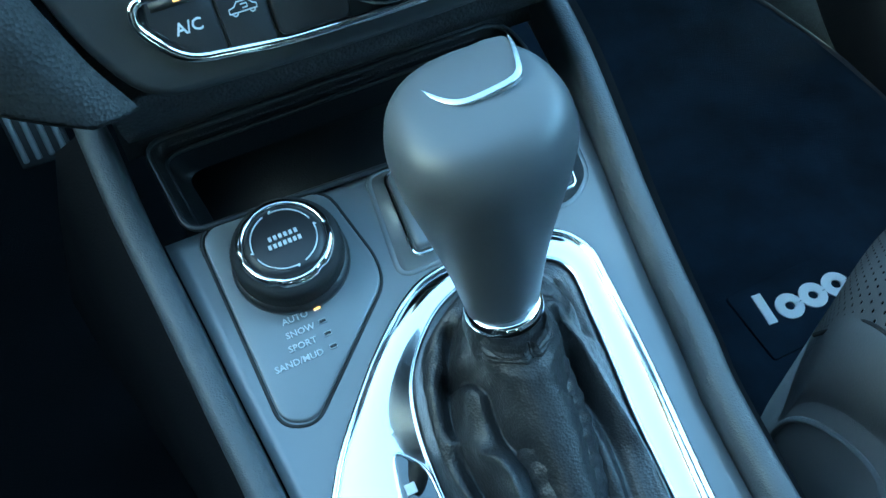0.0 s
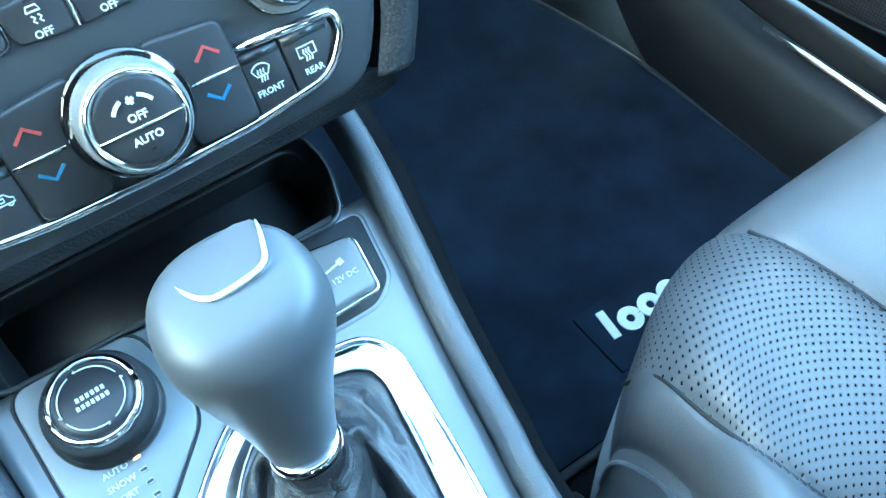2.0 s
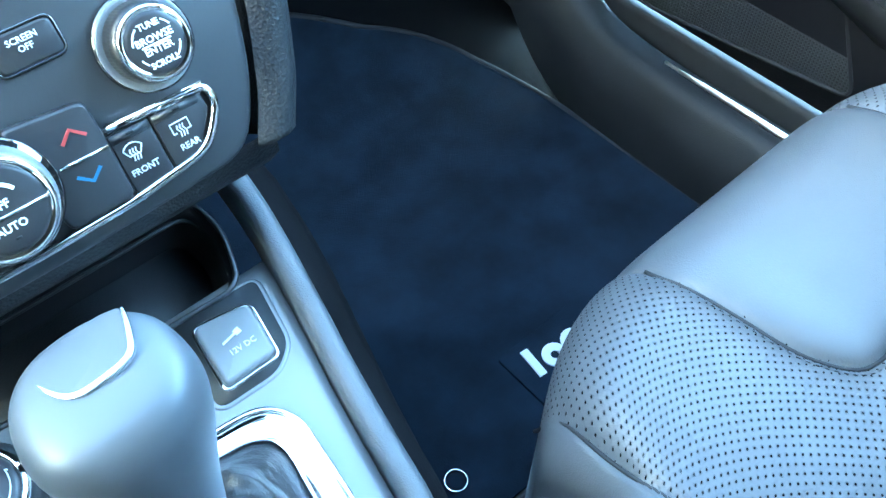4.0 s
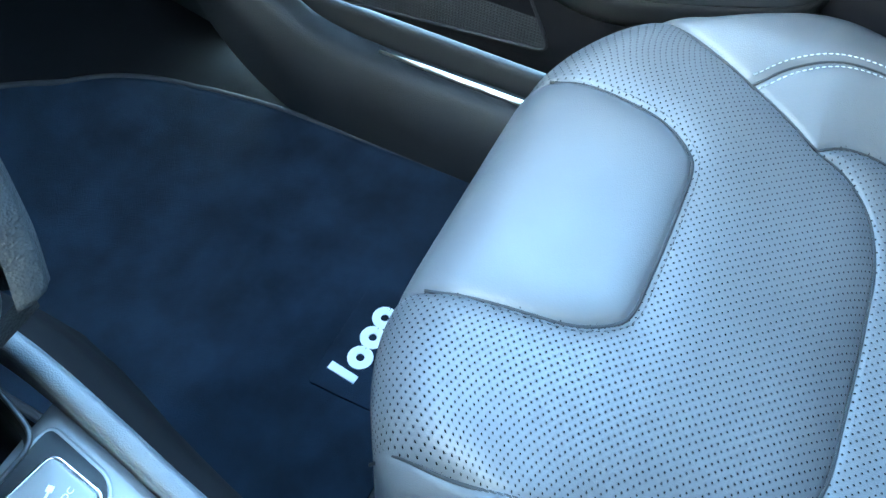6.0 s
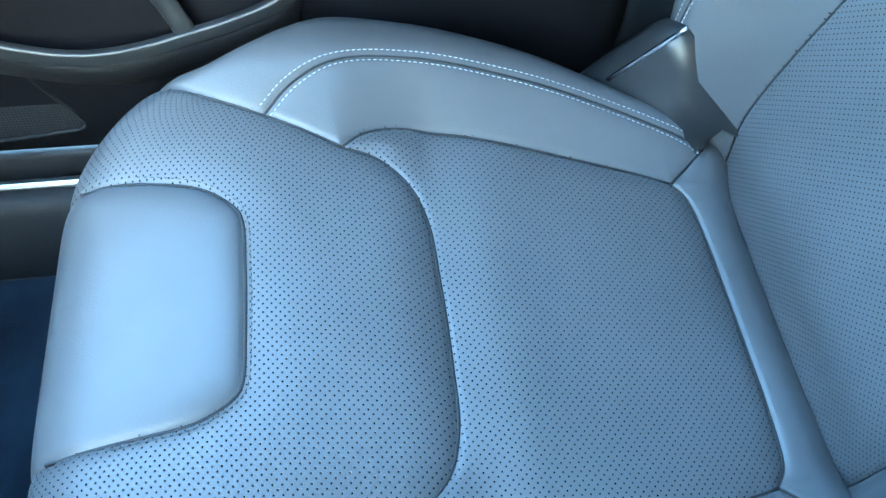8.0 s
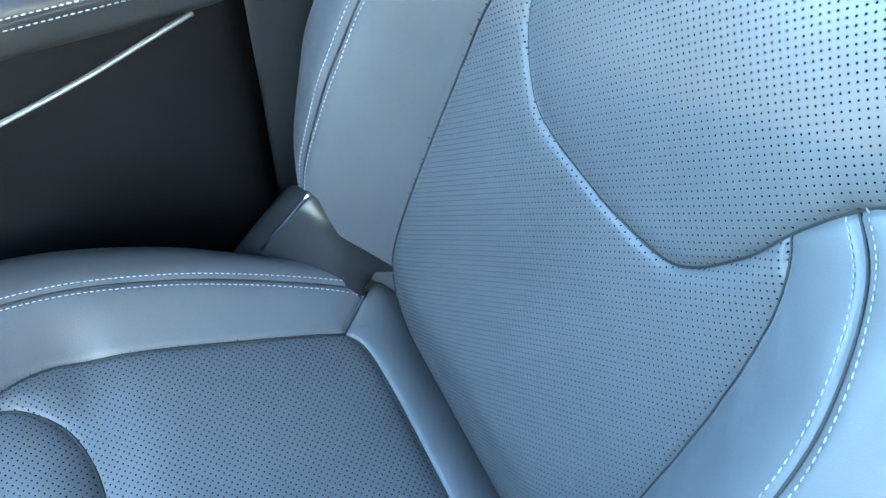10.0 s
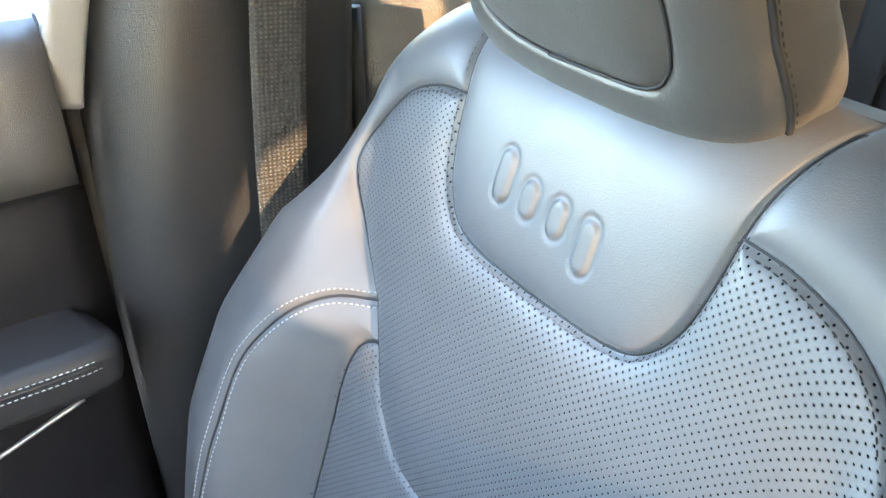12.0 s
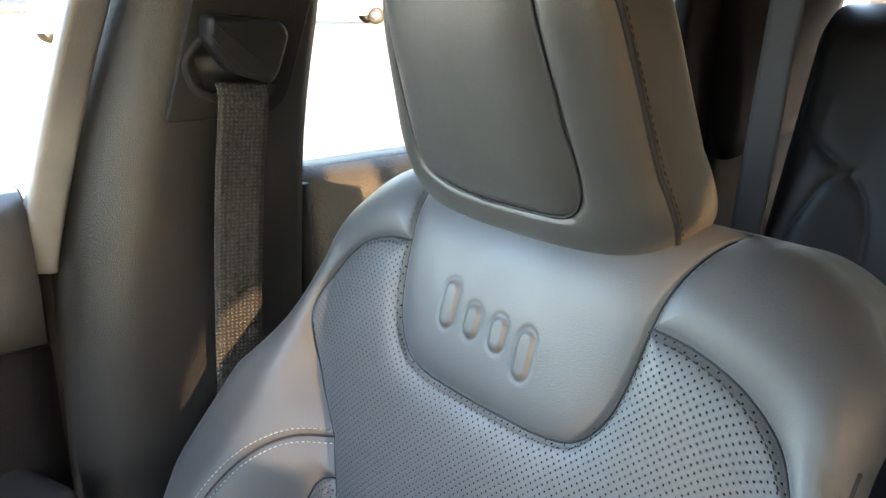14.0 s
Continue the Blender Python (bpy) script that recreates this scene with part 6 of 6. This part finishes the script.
tube("climate_frame", [tuple(MD @ Vector((x, v, 0.0002))) for x, v in cl[: 6 * 9 + 1]], 0.0021, M_CHROME, stack, "bright chrome panel frame", k=8, up=tuple(MD.to_3x3() @ Vector((0, 0, 1))))


def key(x0, x1, lamp=True, lit=False):
    """One flat key of the climate row, sharing the panel's outline."""
    s = 1 if x0 > 0 else -1
    lo = lambda x: -0.0150 + 0.0035 * max(0, (abs(x) - 0.06) / 0.03) ** 2
    hi = 0.0118
    lo_r, hi_r = min(abs(x0), abs(x1)), max(abs(x0), abs(x1))
    if hi_r > 0.09:
        half = [(lo_r, -0.0126), (0.0795, -0.0098), (0.0905, 0.0036), (0.0895, hi), (lo_r, hi)]
    else:
        half = [(lo_r, -0.0138), (hi_r, -0.0128), (hi_r, hi), (lo_r, hi)]
    pts = half if s > 0 else [(-x, y) for x, y in half][::-1]
    if hi_r > 0.09:
        x0, x1 = s * lo_r, s * 0.0885
    ob = part("climate_key", plate(rounded(pts, 0.0012, 3), 0.003, 0.0006, fd(0, 0, 0.0008)), M_BUTTON, stack, "flat black climate key")
    xm = (x0 + x1) / 2
    part("key_band", plate([(min(x0, x1) + 0.0006, 0.0078), (max(x0, x1) - 0.0006, 0.0078), (max(x0, x1) - 0.0006, hi - 0.0006), (min(x0, x1) + 0.0006, hi - 0.0006)], 0.0006, 0.0, fd(0, 0, 0.0011)), M_STACK, ob, "grey band with lamp slot")
    part("key_lamp", rbox(0.0034, 0.0012, 0.0006, 0.0002, 2, fd(xm, 0.0098, 0.0012)), M_AMBER if lit else M_BIN, ob, "lit amber lamp" if lit else "unlit lamp")
    return ob


key(-0.0925, -0.0665, lit=True)
key(-0.0655, -0.0475)
key(0.0475, 0.0655)
key(0.0665, 0.0925)
lettering("key_word", "A/C", 0.0062, fd(-0.077, -0.0005, 0.0012), M_MARK, stack, "pale printed word", bold=0.0001)
lettering("key_word", "FRONT", 0.0038, fd(0.0555, -0.0060, 0.0012), M_MARK, stack, "pale printed word", bold=0.00006)
lettering("key_word", "REAR", 0.0038, fd(0.0765, -0.0060, 0.0012), M_MARK, stack, "pale printed word", bold=0.00006)
car = [(-0.0068, -0.0018), (-0.0066, 0.0004), (-0.0040, 0.0010), (-0.0022, 0.0030), (0.0032, 0.0030), (0.0050, 0.0008), (0.0066, 0.0002), (0.0066, -0.0018), (-0.0068, -0.0018)]
strokes("recirculation_mark", [car, [(-0.0008, 0.0015), (0.0022, 0.0015), (0.0022, -0.0003), (-0.0002, -0.0003)], arc(-0.0042, -0.0020, 0.0012, 180, 360, 6), arc(0.0042, -0.0020, 0.0012, 180, 360, 6)], 0.0006, fd(-0.0565, 0.0005, 0.0012) @ Matrix.Scale(0.78, 4), M_MARK, stack)
strokes("front_demist_mark", [arc(0, -0.0005, 0.0050, 35, 145, 10) + [(-0.0024, -0.0006), (0.0024, -0.0006), arc(0, -0.0005, 0.0050, 35, 145, 10)[0]]] + [[(dx, -0.0030), (dx + 0.0005, -0.0010), (dx - 0.0005, 0.0008), (dx, 0.0022)] for dx in (-0.0013, 0.0, 0.0013)], 0.0005, fd(0.0545, 0.0015, 0.0012), M_MARK, stack)
strokes("rear_demist_mark", [[(-0.0040, -0.0008), (-0.0040, 0.0036), (0.0040, 0.0036), (0.0040, -0.0008), (0.0024, -0.0008)], [(-0.0040, -0.0008), (-0.0024, -0.0008)]] + [[(dx, -0.0030), (dx + 0.0005, -0.0010), (dx - 0.0005, 0.0008), (dx, 0.0022)] for dx in (-0.0013, 0.0, 0.0013)], 0.0005, fd(0.0760, 0.0012, 0.0012), M_MARK, stack)


def bulge(sgn):
    """Two-part temperature rocker beside the climate knob."""
    out = [(sgn * 0.018, -0.0145), (sgn * 0.0465, -0.0140), (sgn * 0.0475, 0.010), (sgn * 0.047, 0.0290), (sgn * 0.014, 0.0320)]
    if sgn < 0:
        out = out[::-1]
    part("temperature_rocker", plate(rounded(out, [0.004] * 5, 5), 0.006, 0.0016, fd(0, 0, 0.0030), 3), M_BUTTON, stack, "black two-way temperature rocker")
    m = fd(sgn * 0.0365, 0.0195, 0.0034)
    strokes("up_mark", [[(-0.0050, -0.0022), (0.0, 0.0022), (0.0050, -0.0022)]], 0.0014, m, M_RED, stack, "red upward chevron")
    strokes("down_mark", [[(-0.0050, 0.0020), (0.0, -0.0020), (0.0050, 0.0020)]], 0.0014, fd(sgn * 0.0350, 0.0020, 0.0034), M_BLUE, stack, "blue downward chevron")
    tube("rocker_line", [tuple(fd(sgn * x, 0.0095, 0.0034) @ Vector((0, 0, 0))) for x in (0.026, 0.036, 0.0465)], 0.0008, M_CHROME, stack, "thin chrome line", k=6)
    tube("panel_line", [tuple(fd(sgn * x, 0.0145, -0.0002) @ Vector((0, 0, 0))) for x in (0.0475, 0.07, 0.0925)], 0.0009, M_CHROME, stack, "thin chrome line", k=6)


bulge(-1)
bulge(1)
HK = fd(0.0, 0.0105, 0.0)
turned("knob_well", [(0.0250, 0.0), (0.0250, 0.0050), (0.0238, 0.0062)], M_PIANO, stack, HK, "gloss black knob surround")
fan = obj("climate_knob", None, stack)
tagged(fan, "large fan knob with chrome rings")
turned("knob_skirt", [(0.0222, 0.004), (0.0218, 0.012), (0.0205, 0.0185), (0.0196, 0.0200)], M_SATIN, fan, HK, "knurled grey knob skirt", k=150, teeth=(0, 1, 150, 0.00035))
turned("knob_ring", [(0.0198, 0.0195), (0.0192, 0.0218), (0.0178, 0.0225), (0.0168, 0.0215)], M_CHROME, fan, HK, "chrome knob ring", k=72)
turned("knob_face", [(0.0170, 0.0195), (0.0166, 0.0216), (0.0150, 0.0222), (0.002, 0.0222)], M_BUTTON, fan, HK, "satin black knob face", k=64)
HF = HK @ Matrix.Translation((0, 0, 0.0226))
tube("face_line", [tuple(HF @ Vector((x, -0.0022, 0))) for x in (-0.0165, 0, 0.0165)], 0.0007, M_CHROME, fan, k=6)
lettering("knob_word", "OFF", 0.0044, HF @ Matrix.Translation((0, 0.0018, 0)), M_WHITE, fan, "white printed word", bold=0.0001)
lettering("knob_word", "AUTO", 0.0042, HF @ Matrix.Translation((0, -0.0068, 0)), M_WHITE, fan, "white printed word", bold=0.0001)
strokes("fan_mark", [[(0, 0), (0.0016 * math.cos(a), 0.0016 * math.sin(a))] for a in (0.4, 1.97, 3.54, 5.1)], 0.0013, HF @ Matrix.Translation((0, 0.0082, 0)), M_WHITE, fan)
strokes("fan_scale", [arc(0, 0.001, 0.0088, 112, 150, 8), arc(0, 0.001, 0.0088, 30, 68, 8)], 0.0014, HF, M_WHITE, fan)
part("knob_lamp", rbox(0.0022, 0.0008, 0.0004, 0.0001, 1, HF @ Matrix.Translation((0, -0.0112, 0))), M_BIN, fan)

# upper keys and tuning knob
for x, v, w, h, word, sz in ((0.0395, 0.0545, 0.0255, 0.0140, "SCREEN\nOFF", 0.0034), (-0.0385, 0.0545, 0.0255, 0.0140, "MUTE", 0.0042)):
    o = rounded([(-w / 2, -h / 2), (w / 2, -h / 2), (w / 2, h / 2), (-w / 2, h / 2)], 0.0035, 5)
    tube("key_well", [tuple(fd(x, v, -0.0036) @ Vector((a * 1.06, b * 1.1, 0))) for a, b in o], 0.0008, M_PIANO, stack, closed=True, k=6)
    ob = part("audio_key", plate(o, 0.004, 0.001, fd(x, v, -0.0022), 3), M_BUTTON, stack, "black rounded key")
    lettering("key_word", word, sz, fd(x, v + (0.0015 if "\n" in word else 0), -0.0018), M_MARK, ob, "pale printed word", bold=0.00006)
for x, kind in ((0.0125, "A"), (-0.0125, "skid")):
    s = 1 if x > 0 else -1
    o = [(s * 0.0012, -0.0080), (s * 0.0225, -0.0065), (s * 0.0245, 0.0080), (s * 0.0012, 0.0090)]
    o = rounded(o if s > 0 else o[::-1], 0.0025, 4)
    ob = part("assist_key", plate(o, 0.004, 0.001, fd(0, 0.0530, -0.0022), 3), M_BUTTON, stack, "black driving aid key")
    lettering("key_word", "OFF", 0.0040, fd(x, 0.0480, -0.0018), M_MARK, ob, "pale printed word", bold=0.00006)
    if kind == "A":
        strokes("stop_mark", [arc(0, 0, 0.0029, -50, 240, 18)], 0.0006, fd(x, 0.0548, -0.0018), M_MARK, ob)
        lettering("stop_letter", "A", 0.0046, fd(x, 0.0548, -0.0018), M_MARK, ob, bold=0.00006)
    else:
        strokes("skid_mark", [[(-0.0026, 0.0010), (-0.0018, 0.0030), (0.0018, 0.0030), (0.0026, 0.0010), (-0.0026, 0.0010)], [(-0.0014, -0.0004), (-0.0004, -0.0014), (-0.0014, -0.0024), (-0.0004, -0.0034)], [(0.0010, -0.0004), (0.0020, -0.0014), (0.0010, -0.0024), (0.0020, -0.0034)]], 0.0006, fd(x, 0.0552, -0.0018), M_MARK, ob)
    part("key_lamp", rbox(0.0034, 0.0012, 0.0006, 0.0002, 2, fd(x, 0.0602, -0.0018)), M_BIN, ob)
part("hazard_gap", rbox(0.0018, 0.016, 0.002, 0.0006, 2, fd(0, 0.0535, -0.0022)), M_CHROME, stack, "bright divider between keys")


def round_knob(x, v, words):
    ob = obj("audio_knob", None, stack)
    tagged(ob, "black audio knob with chrome rings")
    m = fd(x, v, -0.004)
    turned("knob_well", [(0.0205, 0.0), (0.0205, 0.0020), (0.0195, 0.0032), (0.0180, 0.0030)], M_PIANO, ob, m, "gloss black surround")
    turned("well_ring", [(0.0200, 0.0025), (0.0190, 0.0038), (0.0176, 0.0032)], M_SATIN, ob, m, "grey ring")
    turned("knob_skirt", [(0.0168, 0.002), (0.0160, 0.0120), (0.0148, 0.0155)], M_BUTTON, ob, m, "knurled black skirt", k=130, teeth=(0, 1, 130, 0.0003))
    turned("knob_ring", [(0.0150, 0.0150), (0.0146, 0.0172), (0.0132, 0.0180), (0.0122, 0.0172)], M_CHROME, ob, m, "chrome knob ring", k=64)
    turned("knob_face", [(0.0124, 0.0155), (0.0121, 0.0172), (0.0105, 0.0177), (0.002, 0.0177)], M_BUTTON, ob, m, "satin black face", k=56)
    f = m @ Matrix.Translation((0, 0, 0.0181))
    for word, y, s in words:
        lettering("knob_word", word, s, f @ Matrix.Translation((0, y, 0)), M_WHITE, ob, "white printed word", bold=0.00008)
    strokes("knob_marks", [arc(0, 0, 0.0092, 125, 168, 8), arc(0, 0, 0.0092, 305, 345, 8), arc(0, 0, 0.0092, 30, 55, 6), arc(0, 0, 0.0092, 205, 225, 6), [(-0.0062, 0.0), (0.0062, 0.0)]], 0.0006, f, M_WHITE, ob)


round_knob(0.0800, 0.0380, (("TUNE", 0.0072, 0.0034), ("BROWSE", 0.0021, 0.0040), ("ENTER", -0.0022, 0.0040), ("SCROLL", -0.0076, 0.0034)))
round_knob(-0.0790, 0.0400, (("VOLUME", 0.0021, 0.0034),))
# dashboard mass behind the stack
g = []
for v, h in ((0.110, -0.006), (0.17, -0.004), (0.25, -0.01), (0.31, -0.05)):
    g.append([tuple(MD @ Vector((x, v, h))) for x in np.linspace(-0.14, 0.14, 10)])
sheet("screen_panel", g, M_PIANO, stack, "dark gloss screen panel")
for x0, x1 in ((-0.74, -0.135), (0.155, 0.74)):
    g = []
    for y, z in ((0.95, 0.36), (0.62, 0.42), (0.56, 0.50), (0.50, 0.62), (0.50, 0.74), (0.56, 0.80)):
        g.append([(x, y, z) for x in np.linspace(x0, x1, 8)])
    tagged(sheet("dashboard", g, M_GRAIN, thick=0.01), "black grained lower dashboard", "dashboard", kind="structure")
# pedal on the driver side
pedal = thing("accelerator_pedal", "ribbed metal accelerator pedal", "pedal")
pm = basis((-0.212, 0.50, 0.225), (1, 0, 0), (0, -0.8, 0.6))
part("pedal_plate", rbox(0.044, 0.058, 0.008, 0.003, 2, pm), M_RUBBER, pedal)
for i in range(4):
    part("pedal_rib", rbox(0.005, 0.048, 0.004, 0.0015, 2, pm @ Matrix.Translation((-0.016 + i * 0.0107, 0, 0.0050))), M_SATIN, pedal, "grey rib")

# ---- floor mat ----
fmat = thing("floor_mat", "navy black carpet floor mat with bound edge", "floor mat")
mo = rounded([(0.150, 0.066), (0.662, 0.060), (0.655, 0.44), (0.635, 0.56), (0.58, 0.65), (0.48, 0.715), (0.40, 0.75), (0.17, 0.775)], [0.03, 0.05, 0.05, 0.06, 0.06, 0.06, 0.06, 0.04], 8)


def mat_z(y):
    return 0.012 + float(np.interp(y, [0.50, 0.55, 0.68, 0.80, 0.92], [0.0, 0.002, 0.034, 0.124, 0.284]))


ma = np.array(mo)
rows = []
for y in np.linspace(ma[:, 1].min() + 0.0005, ma[:, 1].max() - 0.0005, 60):
    xs = []
    for (x1, y1), (x2, y2) in zip(ma, np.roll(ma, -1, 0)):
        if (y1 > y) != (y2 > y):
            xs.append(x1 + (x2 - x1) * (y - y1) / (y2 - y1))
    rows.append([(x, y, mat_z(y)) for x in np.linspace(min(xs), max(xs), 40)])
sheet("carpet_face", rows, M_MAT, fmat, thick=0.006)
tube("edge_binding", [(x, y, mat_z(y) + 0.001) for x, y in mo], 0.0048, M_BIND, fmat, "dark bound edge", closed=True, flat=0.8)
part("badge_patch", plate(rounded([(0.325, 0.110), (0.478, 0.110), (0.478, 0.187), (0.325, 0.187)], 0.004, 4), 0.004, 0.001, Matrix.Translation((0, 0, 0.0185))), M_MAT, fmat, "black woven badge patch")
# maker's mark as plain white shapes
bm_lines = [[(0.352, 0.176), (0.348, 0.142)], arc(0.374, 0.151, 0.0095, 0, 360, 20), arc(0.402, 0.151, 0.0095, 0, 360, 20), arc(0.430, 0.151, 0.0095, 0, 360, 20)]
for ln in bm_lines:
    strokes("badge_shape", [ln], 0.0095, Matrix.Translation((0, 0, 0.0195)), M_WHITE, fmat, "plain white badge shape", depth=0.0008)
tube("anchor_ring", [(0.205 + 0.011 * math.cos(a), 0.118 + 0.011 * math.sin(a), 0.017) for a in np.linspace(0, 2 * math.pi, 28, endpoint=False)], 0.0013, M_SILVER, fmat, "small metal mat anchor ring", closed=True)
turned("anchor_stud", [(0.0095, 0.0), (0.009, 0.003), (0.006, 0.004)], M_MAT, fmat, Matrix.Translation((0.205, 0.118, 0.013)), k=24)

# ---- outside ----


def parked_car(x, y, turn, body_mat, label):
    c = thing("parked_car", label, "car", "cars parked across the yard")
    sec = rounded([(-2.2, 0.35), (2.2, 0.35), (2.25, 0.75), (1.35, 0.92), (0.75, 1.42), (-1.2, 1.45), (-2.0, 0.98), (-2.25, 0.85)], 0.18, 5)
    m = Matrix(((1, 0, 0, 0), (0, 0, 1, 0.85), (0, 1, 0, 0), (0, 0, 0, 1)))
    part("body", plate(sec, 1.7, 0.10, m, 3), body_mat, c)
    gl = rounded([(-1.7, 1.0), (1.15, 0.98), (0.68, 1.36), (-1.15, 1.39)], 0.08, 4)
    part("side_glass", plate(gl, 1.72, 0.0, Matrix(((1, 0, 0, 0), (0, 0, 1, 0.865), (0, 1, 0, 0), (0, 0, 0, 1)))), M_PIANO, c, "dark side glass")
    for wx in (-1.4, 1.4):
        for wy in (-0.80, 0.80):
            t = turned("tyre", [(0.20, -0.1), (0.33, -0.11), (0.34, 0.0), (0.33, 0.11), (0.20, 0.1)], M_RUBBER, c, Matrix.Translation((wx, wy, 0.34)) @ Matrix.Rotation(math.pi / 2, 4, "X"), k=28)
            turned("rim", [(0.19, -0.115), (0.19, 0.115), (0.05, 0.118)], M_SILVER, t, Matrix.Translation((wx, wy, 0.34)) @ Matrix.Rotation(math.pi / 2, 4, "X"), k=20)
    c.matrix_world = pose(x, y, -0.38, 0, 0, turn)


M_CAR_A = surface("pale_green_car_paint", (0.40, 0.42, 0.36), 0.25, coat=1.0, vary=0.03)
M_CAR_B = surface("white_car_paint", (0.7, 0.7, 0.68), 0.25, coat=1.0, vary=0.03)
parked_car(24.5, -5.6, 100, M_CAR_A, "pale green parked car beyond the side window")
parked_car(30.0, -19.0, 70, M_CAR_B, "white parked car beyond the rear side window")
